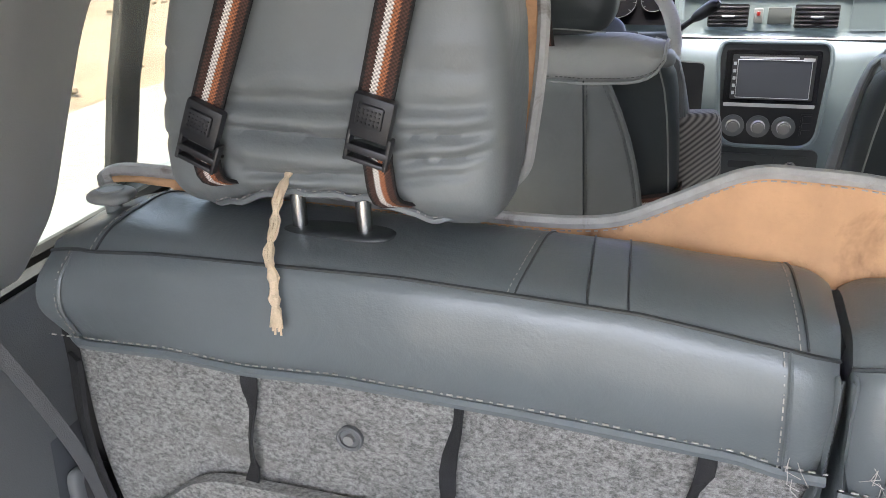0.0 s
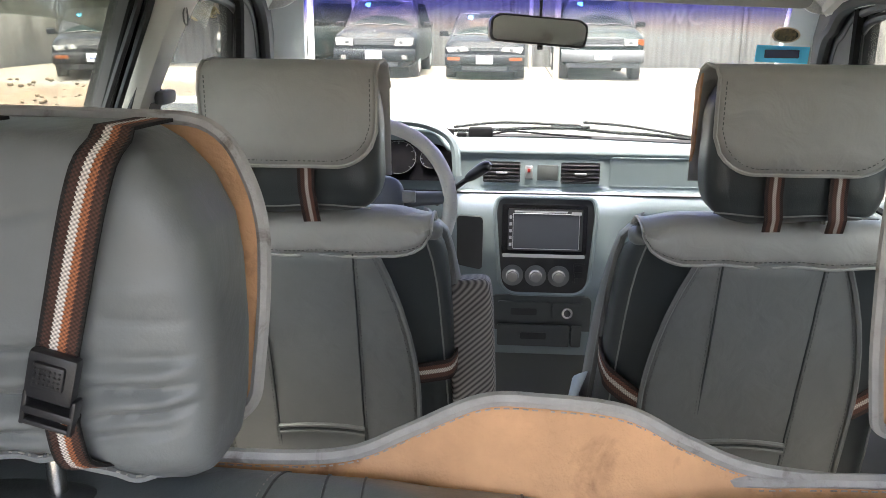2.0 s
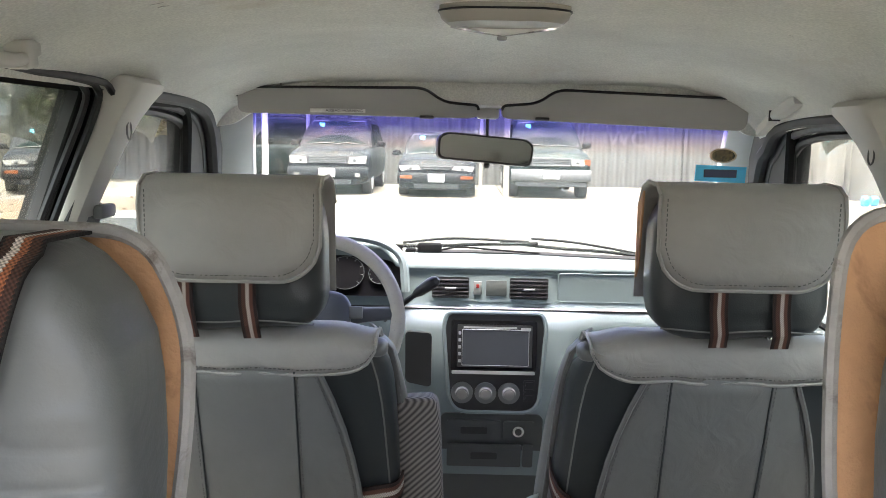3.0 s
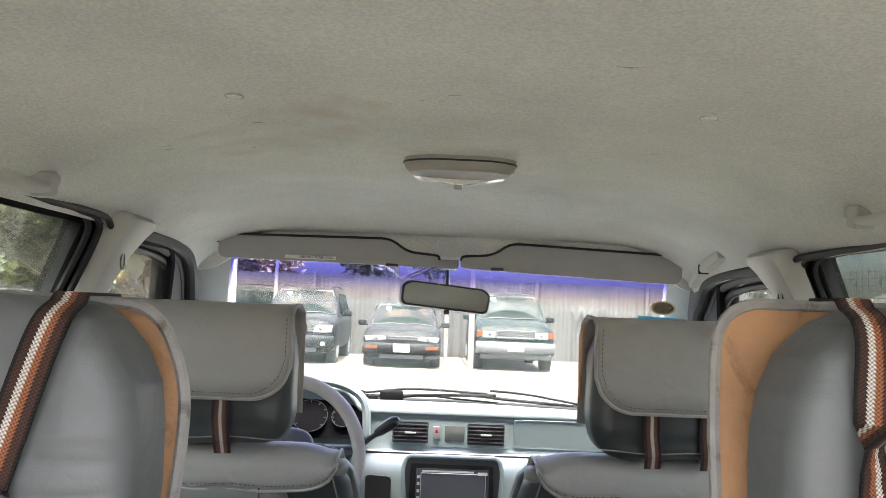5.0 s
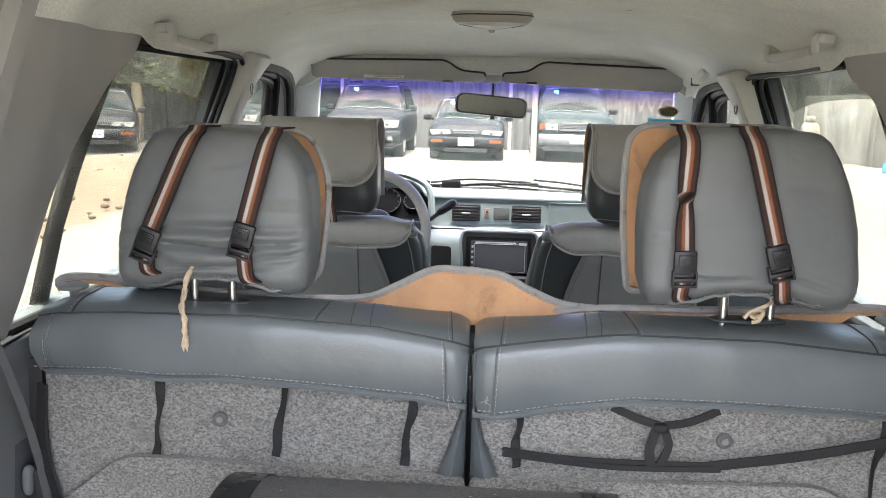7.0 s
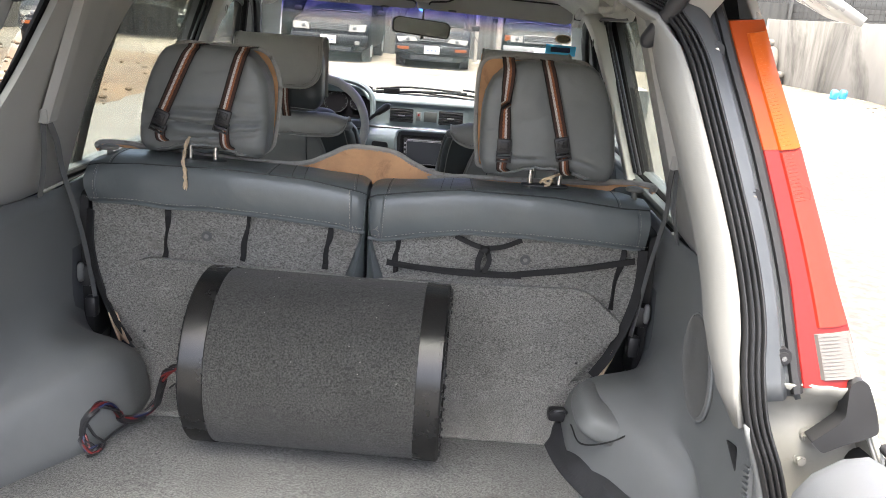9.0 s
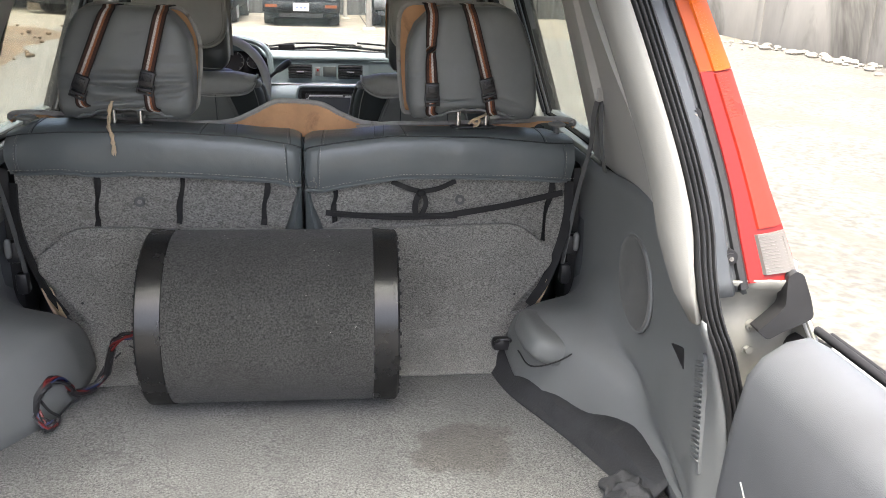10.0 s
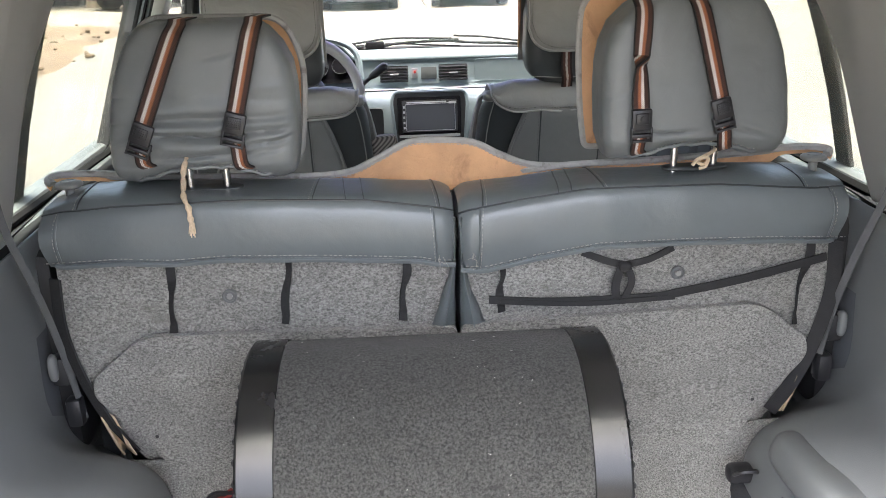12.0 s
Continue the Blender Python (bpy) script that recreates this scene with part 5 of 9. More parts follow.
    if s < 0:
        for o in (-0.002, 0.002):
            tube(t, smooth_line([(-0.397 + o, 0.012, 1.252), (-0.400 - o, -0.010, 1.236), (-0.401 + o, -0.020, 1.215), (-0.399 - o, -0.037, 1.200), (-0.392 + o, -0.046, 1.186), (-0.390 - o, -0.052, 1.172), (-0.388 + o, -0.054, 1.162)], 5), [0.0027 + 0.0006 * math.sin(k * 2.3) for k in range(31)], 6)
        for k in range(7):
            tube(t, [(-0.388 + 0.002 * (k - 3) * 0.5, -0.054, 1.166), (-0.389 + 0.0016 * (k - 3), -0.056, 1.150 - 0.003 * (k % 3))], 0.0009, 4)
    else:
        tube(t, smooth_line([(0.412, 0.012, 1.226), (0.398, -0.004, 1.224), (0.386, -0.006, 1.219), (0.378, -0.008, 1.212), (0.386, -0.010, 1.208), (0.394, -0.008, 1.214), (0.388, -0.010, 1.220), (0.376, -0.010, 1.216), (0.368, -0.012, 1.208)], 5), 0.003, 6)
        tube(t, smooth_line([(0.394, -0.008, 1.216), (0.388, -0.014, 1.206), (0.378, -0.014, 1.203)], 5), 0.0026, 6)
    add("tie_cord", t, M["cord"], rest, "cream cotton cord tied round the posts")
    # folds of the cover beside the gap
    t = B()
    ax = 0.0040
    rows = []
    for i in range(9):
        z = lerp(1.15, 0.955, i / 8)
        fl = 0.034 * max(0.0, (1.105 - z) / 0.12) ** 1.3
        rows.append([(s * (ax + fl + 0.004 * noise.noise((z * 50, 3, s))), -0.034 - 0.004 * math.sin(z * 90), z), (s * (ax + fl * 0.5), -0.042 + 0.004 * noise.noise((z * 40, 1, 4)), z), (s * (ax + 0.003 * noise.noise((z * 60, 2, s))), -0.038 + 0.012 * step(1.08, 1.0, z), z)] + [(s * (ax + 0.003 * noise.noise((z * 60, k, s))), lerp(-0.02, 0.10, k / 4), z) for k in range(5)])
    skin(t, rows)
    ob = add("cover_side", t, M["leather"], label="loose leatherette side flap", sharp=60)
    ob.modifiers.new("thick", "SOLIDIFY").thickness = 0.003
    # frayed corner threads
    t = B()
    for k in range(5):
        x, z = s * (0.020 + 0.010 * random.random()), 1.075 + 0.02 * random.random()
        tube(t, [(x, -0.045, z), (x + random.uniform(-0.006, 0.006), -0.05, z - random.uniform(0.0, 0.01)), (x + random.uniform(-0.01, 0.01), -0.049, z - random.uniform(0.006, 0.016))], 0.00035, 4)
    add("frayed_thread", t, M["stitch"], label="frayed pale threads at the torn corner")
    # dark piping strip down the outer edge, with the seat belt stowed behind
    t = B()
    ribbon(t, smooth_line([(s * 0.606, -0.03, 1.08), (s * 0.607, -0.035, 1.0), (s * 0.592, -0.036, 0.92), (s * 0.565, -0.035, 0.84), (s * 0.53, -0.03, 0.775)], 5), 0.022, (1, -0.6, 0), 0.004)
    add("edge_binding", t, M["web"], label="dark fabric edge binding")


rear_seat(-1)
rear_seat(1)


# ---- front seats ----
def front_seat(s):
    cx = -0.360 if s < 0 else 0.362
    seat = thing("front_seat", ("driver's" if s < 0 else "passenger's") + " seat in grey leatherette cover with dark side panels", "car seat", "front seats", at=(cx, 0.9, 0.39))
    inv = Matrix.Translation((-cx, -0.9, -0.39))
    lean = 0.24

    def W(x, y, z):
        """Seat-back space (x across, y depth from the rear face, z height above the floor) to the car."""
        return (cx + x, 0.80 + y + (1.17 - z) * lean, z)

    def add(name, bm, mat, parent=None, label="", sharp=38):
        bmesh.ops.transform(bm, matrix=inv, verts=bm.verts)
        return part(name, bm, mat, parent or seat, label, sharp)

    def half(z):
        return inter(z, [(0.55, 0.246), (0.75, 0.245), (0.84, 0.242), (0.98, 0.233), (1.08, 0.226), (1.14, 0.217), (1.17, 0.208), (1.19, 0.19), (1.205, 0.16)])

    def panel_half(z):
        return inter(z, [(0.60, 0.176), (0.83, 0.175), (0.90, 0.174), (0.94, 0.171), (1.0, 0.161), (1.05, 0.149), (1.10, 0.133), (1.15, 0.113)])

    # shell: padded back with bolsters
    t = B()
    rows = []
    for i in range(25):
        z = lerp(0.55, 1.205, i / 24)
        h = half(z)
        d = 0.04 + 0.09 * step(1.21, 1.13, z)
        ring = []
        for j in range(36):
            a = 2 * math.pi * j / 36
            c, sn = math.cos(a), math.sin(a)
            puff = 0.003 * noise.noise((c * 3 + cx * 7, sn * 3, z * 11))
            ring.append(W((h + puff) * math.copysign(abs(c) ** 0.55, c), d / 2 + 0.005 + (d / 2 + puff) * math.copysign(abs(sn) ** 0.55, sn), z))
        rows.append(ring)
    skin(t, rows, loop_v=True, caps=True)
    back = add("backrest", t, M["leather_dark"], label="charcoal leatherette backrest sides", sharp=60)
    # rear panel of the cover, narrowing upwards
    t = B()
    rows = []
    zs = [lerp(0.60, 1.15, i / 22) for i in range(23)]

    def panel_y(u, z):
        sag = 0.004 * math.exp(-((z - 0.98) / 0.05) ** 2 - ((u - 0.15 * s) / 0.25) ** 2)
        return -0.006 - 0.009 * (1 - u * u) + 0.003 * noise.noise((u * 3 + cx * 9, z * 9, 0)) + 0.0015 * noise.noise((u * 9, z * 30, cx)) + sag

    for z in zs:
        w = panel_half(z)
        rows.append([W(w * (j / 12 - 1), panel_y(j / 12 - 1, z), z) for j in range(25)])
    skin(t, rows)
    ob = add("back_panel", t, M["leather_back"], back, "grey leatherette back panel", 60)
    ob.modifiers.new("thick", "SOLIDIFY").thickness = 0.006
    for e in (-1, 1):
        t = B()
        tube(t, [W(e * (panel_half(z) - 0.001), -0.007, z) for z in zs], 0.0045, 6)
        add("panel_piping", t, M["leather_back"], back, "grey welt along the panel edge")
        t = B()
        stitches(t, [W(e * (panel_half(z) - 0.010), panel_y(0.93, z) - 0.001, z) for z in zs], every=0.008, r=0.0008)
        add("panel_stitching", t, M["thread_dark"], back)
        # inner seam: a pressed welt with a row of stitches beside it
        t = B()
        tube(t, [W(e * 0.076, panel_y(0.076 / panel_half(z), z) - 0.0002, z) for z in zs], 0.0017, 5)
        add("panel_seam", t, M["leather_dark"], back)
        t = B()
        stitches(t, [W(e * 0.081, panel_y(0.081 / panel_half(z), z) - 0.001, z) for z in zs], every=0.008, r=0.0008)
        add("seam_stitching", t, M["thread_dark"], back)
    # pocket edge across the panel: two soft rolls with a dark slit between
    for dz, r, mt in ((0.0, 0.0045, "leather_back"), (-0.007, 0.003, "leather_dark"), (-0.014, 0.0045, "leather_back")):
        t = B()
        tube(t, [W(x, -0.016, 0.812 + dz - 0.006 * (x / 0.076) ** 2) for x in [-0.076 + 0.152 * k / 12 for k in range(13)]], r, 6)
        add("pocket_hem", t, M[mt], back, "pocket edge of the back panel")
    # upper flap folded over the shoulders
    t = B()
    rows = []
    for i in range(33):
        x = lerp(-0.199, 0.199, i / 32)
        ax = abs(x)
        lowz = 1.146 + 0.048 * (1 - math.sqrt(max(0.0, 1 - (max(0.0, ax - 0.128) / 0.0715) ** 2))) + 0.0015 * math.sin(x * 60)
        wob = 0.003 * noise.noise((x * 14, 0, cx)) + 0.002 * noise.noise((x * 40, 1, cx))
        drop = 0.012 * step(0.13, 0.2, ax)
        rows.append([W(x, -0.013 + wob, lowz), W(x, -0.016 + wob, lerp(lowz, 1.2, 0.3)), W(x, -0.014 + wob * 0.6, lerp(lowz, 1.2, 0.65)), W(x, -0.006, 1.197 - drop * 0.6), W(x, 0.012, 1.211 - drop), W(x, 0.05, 1.216 - drop), W(x, 0.085, 1.212 - drop), W(x, 0.115, 1.19 - drop)])
    skin(t, rows)
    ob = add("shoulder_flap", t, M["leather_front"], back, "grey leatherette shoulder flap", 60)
    ob.modifiers.new("thick", "SOLIDIFY").thickness = 0.005
    t = B()
    tube(t, [r[0] for r in rows], 0.0028, 6)
    for end in (0, -1):
        tube(t, smooth_line(rows[end], 3), 0.0028, 6)
    add("flap_piping", t, M["leather_front"], back)
    t = B()
    stitches(t, [Vector(r[0]).lerp(Vector(r[1]), 0.55) + Vector((0, -0.0015, 0)) for r in rows], every=0.007, r=0.0008)
    add("flap_stitching", t, M["thread_dark"], back)
    # front cover panel, its pale edge standing proud along both sides
    for e in (-1, 1):
        t = B()
        rows = []
        for z in [lerp(0.60, 1.195, k / 18) for k in range(19)]:
            h = half(z)
            fl = 0.020 * step(1.20, 0.95, z) + 0.004 * noise.noise((z * 12, e, cx))
            rows.append([W(e * (h - 0.002), 0.092, z), W(e * (h + 0.006), 0.094, z), W(e * (h + 0.008 + fl * 0.3), 0.106, z), W(e * (h + 0.006 + fl * 0.6), 0.128, z), W(e * (h - 0.004 + fl * 0.4), 0.146, z)])
        skin(t, rows)
        ob = add("front_panel_edge", t, M["leather_back"], back, "pale grey edge of the front cover panel", 60)
        ob.modifiers.new("thick", "SOLIDIFY").thickness = 0.004
        t = B()
        tube(t, [r[1] for r in rows], 0.0024, 6)
        add("edge_piping", t, M["leather_back"], back)
        # seam down the dark side panel
        t = B()
        tube(t, [W(e * (half(z) - 0.018), 0.008 + 0.003, z) for z in [0.62 + 0.55 * k / 14 for k in range(15)]], 0.0016, 5)
        add("side_seam", t, M["wheelgrey"], back)
        # shiny gathered corner on the shoulder
        t = B()
        pillow(t, W(e * 0.196, 0.045, 1.178), (0.036, 0.06, 0.026), 2.6, 7)
        add("shoulder_gather", t, M["leather_back"], back, "gathered leatherette corner")
    # banded elastic round the sides
    for e in (-1, 1):
        t = B()
        dz = 0.0 if s < 0 else -0.045
        ribbon(t, smooth_line([W(e * 0.168, -0.004, 0.922 + dz), W(e * 0.200, 0.001, 0.926 + dz * 0.6), W(e * 0.228, 0.012, 0.930 + dz * 0.15), W(e * 0.238, 0.05, 0.940), W(e * 0.236, 0.095, 0.95)], 6), 0.036, (0, 0, 1), 0.003)
        add("side_strap", t, M["strap_front"], back, "brown and cream striped elastic band", 20)
    # cushion
    t = B()
    pillow(t, (cx, 1.18, 0.56), (0.50, 0.52, 0.17), 5, 10)
    add("seat_cushion", t, M["leather_front"], label="grey leatherette seat cushion")
    t = B()
    box(t, (cx, 1.12, 0.43), (0.40, 0.42, 0.09), 0.02)
    add("seat_base", t, M["dash_dark"])
    # head restraint with its cover flap
    hz = 1.325
    hx = -0.367 if s < 0 else 0.375

    def stuffed(p):
        k = p.z / 0.1075
        low = step(-0.2, -1.0, k)
        crease = 0.003 * math.exp(-((k + 0.72) / 0.10) ** 2) if p.y < 0 else 0.0
        return (p.x * (1 - 0.03 * step(-0.05, 0.1, p.z)) + 0.002 * noise.noise((p.z * 25, p.y * 9, hx)), p.y + crease + 0.003 * noise.noise((p.x * 20, p.z * 20, hx)) - (0.006 * low if p.y < 0 else 0.0), p.z + 0.003 * math.sin(p.x * 30) * low)

    t = B()
    pillow(t, (hx, 0.815, hz), (0.262, 0.10, 0.215), 5, 20, None, stuffed)
    rest = add("headrest", t, M["leather_dark"], label="charcoal head restraint under a grey flap", sharp=70)
    t = B()
    tube(t, smooth_line([(hx + x, 0.768 - 0.004 * (1 - (x / 0.12) ** 2), 1.232 + 0.002 * math.sin(x * 40)) for x in [-0.118 + 0.236 * k / 12 for k in range(13)]], 3), 0.0014, 5)
    add("lower_seam", t, M["wheelgrey"], rest)
    t = B()
    rows = []
    n = 30
    for i in range(n + 1):
        x = lerp(-0.130, 0.130, i / n)
        low = 1.294 + 0.062 * (1 - math.sqrt(max(0.0, 1 - (max(0.0, abs(x) - 0.066) / 0.0645) ** 2)))
        wob = 0.002 * noise.noise((x * 16, 1, hx))
        rows.append([(hx + x, 0.752 + wob, low), (hx + x * 1.005, 0.750 + wob * 0.8, lerp(low, 1.437, 0.25)), (hx + x * 1.01, 0.749, lerp(low, 1.437, 0.6)), (hx + x, 0.753, 1.430), (hx + x, 0.775, 1.443), (hx + x, 0.83, 1.445), (hx + x, 0.868, 1.435), (hx + x * 1.02, 0.880, 1.40), (hx + x * 1.03, 0.884, 1.26)])
    skin(t, rows)
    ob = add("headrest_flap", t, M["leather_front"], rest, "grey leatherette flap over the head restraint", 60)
    ob.modifiers.new("thick", "SOLIDIFY").thickness = 0.004
    t = B()
    tube(t, [r[0] for r in rows], 0.0030, 6)
    for end in (0, -1):
        tube(t, rows[end][:8], 0.0030, 6)
    add("flap_piping", t, M["leather_front"], rest)
    t = B()
    inset = [(x * (1 - 0.009 / 0.130), low + 0.009) for x, low in [(r[0][0] - hx, r[0][2]) for r in rows]]
    inset = [(inset[0][0], 1.425), *inset, (inset[-1][0], 1.425)]
    stitches(t, [(hx + x, 0.7475, z) for x, z in inset], every=0.007, r=0.0008)
    add("flap_stitching", t, M["thread_dark"], rest)
    t = B()
    if s > 0:
        plate(t, [(0.862, 1.31), (0.880, 1.29), (0.880, 1.405), (0.845, 1.43)], lambda u, v, w: (hx - 0.1315 - w, u, v), 0.003)
        add("flap_lining", t, M["lining"], rest, "orange lining at the flap side")
    else:
        t.free()
    for e in ((-0.07, 0.022) if s < 0 else (-0.038, 0.052)):
        t = B()
        ribbon(t, [(hx + e, 0.757, 1.30), (hx + e, 0.757, 1.26), (hx + e + 0.004, 0.758, 1.228), (hx + e + 0.005, 0.768, 1.207)], 0.026, (1, 0, 0), 0.002)
        add("headrest_strap", t, M["strap_front"], rest, "brown and cream striped strap", 20)
        t = B()
        rod(t, (hx + e * 1.1, 0.81, 1.19), (hx + e * 1.1, 0.81, 1.24), 0.006, 10)
        add("headrest_post", t, M["chrome"], rest)
    if s < 0:
        # fold-down armrest, raised beside the backrest: velvet face with pale sides
        t = B()
        uvl = t.loops.layers.uv.new("UVMap")
        pillow(t, (-0.098, 0.938, 0.946), (0.078, 0.085, 0.245), 7, 12, Matrix.Rotation(radians(-7), 3, "X") @ Matrix.Rotation(radians(-3), 3, "Y"))
        for f in t.faces:
            for lp in f.loops:
                co = lp.vert.co
                lp[uvl].uv = ((co.x + co.y) * 30, co.z * 40)
        add("armrest", t, M["herring"], label="raised armrest in brown herringbone velvet")
    else:
        # loose cloth hanging out beside the cushion
        t = B()
        rows = [[(0.108 - 0.022 * math.sin(k * 0.55) * (1 - j / 5) - 0.008 * j, 0.955 + 0.012 * k + 0.006 * noise.noise((k * 0.9, j, 3)), 0.895 - 0.024 * j - 0.010 * k + 0.008 * noise.noise((k, j * 0.8, 8))) for j in range(6)] for k in range(7)]
        skin(t, rows)
        ob = add("loose_cloth", t, M["wrap"], label="pale blue cloth hanging beside the cushion", sharp=60)
        ob.modifiers.new("thick", "SOLIDIFY").thickness = 0.003


front_seat(-1)
front_seat(1)

# ---- dashboard ----
def dash_y(x, z):
    """The dashboard's face: how far forward it lies at (x, z)."""
    c = step(0.30, 0.16, abs(x - 0.06))
    base = inter(z, [(0.40, 1.95), (0.55, 1.90), (0.70, 1.83), (0.85, 1.79), (0.97, 1.745), (1.045, 1.735), (1.055, 1.755)])
    stack = inter(z, [(0.40, 1.84), (0.52, 1.78), (0.62, 1.725), (0.78, 1.703), (0.90, 1.698), (1.04, 1.715), (1.055, 1.755)])
    return lerp(base, stack, c)


def dashboard():
    d = thing("dashboard", "grey plastic dashboard with dark centre console and air vents", "dashboard", at=(0.03, 1.85, 0.4))
    inv = Matrix.Translation((-0.03, -1.85, -0.4))

    def add(name, bm, mat, parent=None, label="", sharp=38):
        bmesh.ops.transform(bm, matrix=inv, verts=bm.verts)
        return part(name, bm, mat, parent or d, label, sharp)

    xs = [lerp(-0.68, 0.72, i / 70) for i in range(71)]
    t = B()
    zs = [0.40 + 0.655 * i / 26 for i in range(27)]
    skin(t, [[(x, dash_y(x, z), z) for z in zs] for x in xs])
    add("lower_panel", t, M["dash"], label="pale grey-green lower dashboard", sharp=60)
    t = B()
    prof = smooth_line([(1.752, 1.056, 0), (1.772, 1.062, 0), (1.772, 1.15, 0), (1.765, 1.158, 0), (1.775, 1.176, 0), (1.84, 1.184, 0), (2.0, 1.168, 0), (2.2, 1.14, 0)], 4)

    def hood(x, q):
        k = step(0.17, 0.12, abs(x + 0.36)) if q.x > 1.76 and q.y > 1.12 else 0
        drop = 0.012 * step(0.05, 0.6, x) * step(1.765, 1.80, q.x)
        return (x, q.x, q.y + 0.05 * k * step(2.1, 1.85, q.x) - drop)

    skin(t, [[hood(x, q) for q in prof] for x in xs])
    add("upper_panel", t, M["dash"], label="grey upper dashboard", sharp=60)
    t = B()
    tube(t, [(x, 2.01, 1.170 - 0.012 * step(0.05, 0.6, x)) for x in xs if x > -0.2], 0.005, 6)
    tube(t, [(x, 2.06, 1.166 - 0.012 * step(0.05, 0.6, x)) for x in xs if x > -0.2], 0.006, 6)
    add("windscreen_seal", t, M["dial"], label="black strip where the dashboard meets the glass")
    t = B()
    tube(t, [(x, 1.752, 1.055) for x in xs], 0.004, 6)
    add("panel_joint", t, M["dash_dark"])
    # vents with hazard switch
    for x0, x1 in ((-0.105, -0.004), (0.102, 0.207)):
        t = B()
        plate(t, rect(x0, 1.078, x1, 1.137, 0.006), face_y(1.7715), 0.01)
        v = add("air_vent", t, M["plastic"], label="black slatted air vent")
        for k in range(5):
            t = B()
            box(t, ((x0 + x1) / 2, 1.766, 1.086 + 0.0105 * k), (x1 - x0 - 0.006, 0.012, 0.0045), 0.001, 1, Matrix.Rotation(radians(-18), 3, "X"))
            add("slat", t, M["dash_dark"], v)
        t = B()
        box(t, ((x0 + x1) / 2, 1.757, 1.108), (0.03, 0.008, 0.005), 0.001)
        add("slider", t, M["silver"], v)
    t = B()
    plate(t, rect(-0.112, 1.071, 0.215, 1.144, 0.01), face_y(1.7705), 0.006, [rect(-0.104, 1.079, -0.005, 1.136, 0.005), rect(0.103, 1.079, 0.206, 1.136, 0.005)])
    add("vent_frame", t, M["dash"])
    t = B()
    box(t, (0.018, 1.768, 1.108), (0.021, 0.008, 0.036), 0.002)
    h = add("hazard_switch", t, M["trim_dark"], label="hazard switch with a red triangle")
    t = B()
    box(t, (0.018, 1.7635, 1.114), (0.008, 0.002, 0.010), 0.0005)
    add("hazard_mark", t, M["red_dark"], h)
    t = B()
    box(t, (0.068, 1.7695, 1.108), (0.055, 0.005, 0.042), 0.002)
    add("switch_blank", t, M["console"])
    # upper glove compartment lid
    t = B()
    plate(t, rect(0.232, 1.075, 0.66, 1.152, 0.01), lambda u, v, w: (u, 1.7725 - 0.11 * (v - 1.075) + w, v), 0.006)
    tube(t, [(u, 1.7715 - 0.11 * (v - 1.075), v) for u, v in rect(0.232, 1.075, 0.66, 1.152, 0.01)], 0.0012, 4, True)
    add("glove_box_lid", t, M["dash"], label="grey passenger airbag lid")
    # black centre bezel
    def stack(off):
        return lambda u, v, w: (u, inter(v, [(0.52, 1.778), (0.62, 1.723), (0.78, 1.701), (0.90, 1.696), (1.06, 1.71)]) - off + w, v)

    t = B()
    ring = rounded([(-0.050, 0.793), (0.180, 0.793), (0.196, 1.02), (0.186, 1.056), (-0.060, 1.056), (-0.070, 1.02)], [0.05, 0.05, 0.03, 0.02, 0.02, 0.03], 8)
    plate(t, ring, stack(0.012), 0.014)
    bz = add("console_bezel", t, M["dash_dark"], label="black rounded console bezel")
    t = B()
    tube(t, [stack(0.010)(u, v, 0) for u, v in ring], 0.006, 8, True)
    add("bezel_rim", t, M["dash"], bz)
    # head unit
    t = B()
    plate(t, rect(-0.050, 0.905, 0.172, 1.037, 0.008), stack(0.016), 0.01)
    hu = add("head_unit", t, M["gloss_black"], label="double-height touch screen radio, switched off")
    t = B()
    plate(t, rect(-0.047, 0.898, 0.168, 0.9065, 0.003), stack(0.019), 0.006)
    add("chrome_strip", t, M["silver"], hu)
    t = B()
    plate(t, rect(-0.034, 0.916, 0.160, 1.026, 0.004), stack(0.0175), 0.002)
    add("fascia", t, M["plastic"], hu)
    t = B()
    plate(t, rect(-0.020, 0.922, 0.150, 1.013, 0.002), stack(0.0185), 0.0015)
    add("screen", t, M["screen"], hu, "dark grey switched-off touch screen")
    t = B()
    tube(t, [stack(0.0185)(u, v, 0) for u, v in rect(-0.021, 0.921, 0.151, 1.014, 0.002, 2)], 0.0009, 4, True)
    plate(t, rect(-0.018, 1.017, 0.12, 1.0215, 0.001, 2), stack(0.019), 0.001)
    plate(t, rect(0.130, 1.012, 0.156, 1.020, 0.001, 2), stack(0.0195), 0.001)
    for k in range(5):
        plate(t, rect(-0.031, 0.928 + 0.018 * k, -0.024, 0.936 + 0.018 * k, 0.001, 2), stack(0.019), 0.001)
    add("button_strip", t, M["silver"], hu)
    # climate knobs
    for kx in (-0.019, 0.042, 0.103):
        t = B()
        c = stack(0.012)(kx, 0.846, 0)
        rod(t, c, (c[0], c[1] - 0.004, c[2]), 0.0285, 28)
        rod(t, (c[0], c[1] - 0.004, c[2]), (c[0], c[1] - 0.02, c[2] + 0.001), 0.0175, 24, 0.0155)
        k = add("climate_knob", t, M["trim_dark"], label="round grey climate knob")
        t = B()
        rod(t, (c[0], c[1] - 0.0195, c[2]), (c[0], c[1] - 0.0215, c[2]), 0.013, 20)
        add("knob_cap", t, M["wheelgrey"], k)
    t = B()
    plate(t, rect(0.141, 0.822, 0.170, 0.882, 0.004), stack(0.0135), 0.003)
    sw = add("climate_buttons", t, M["plastic"])
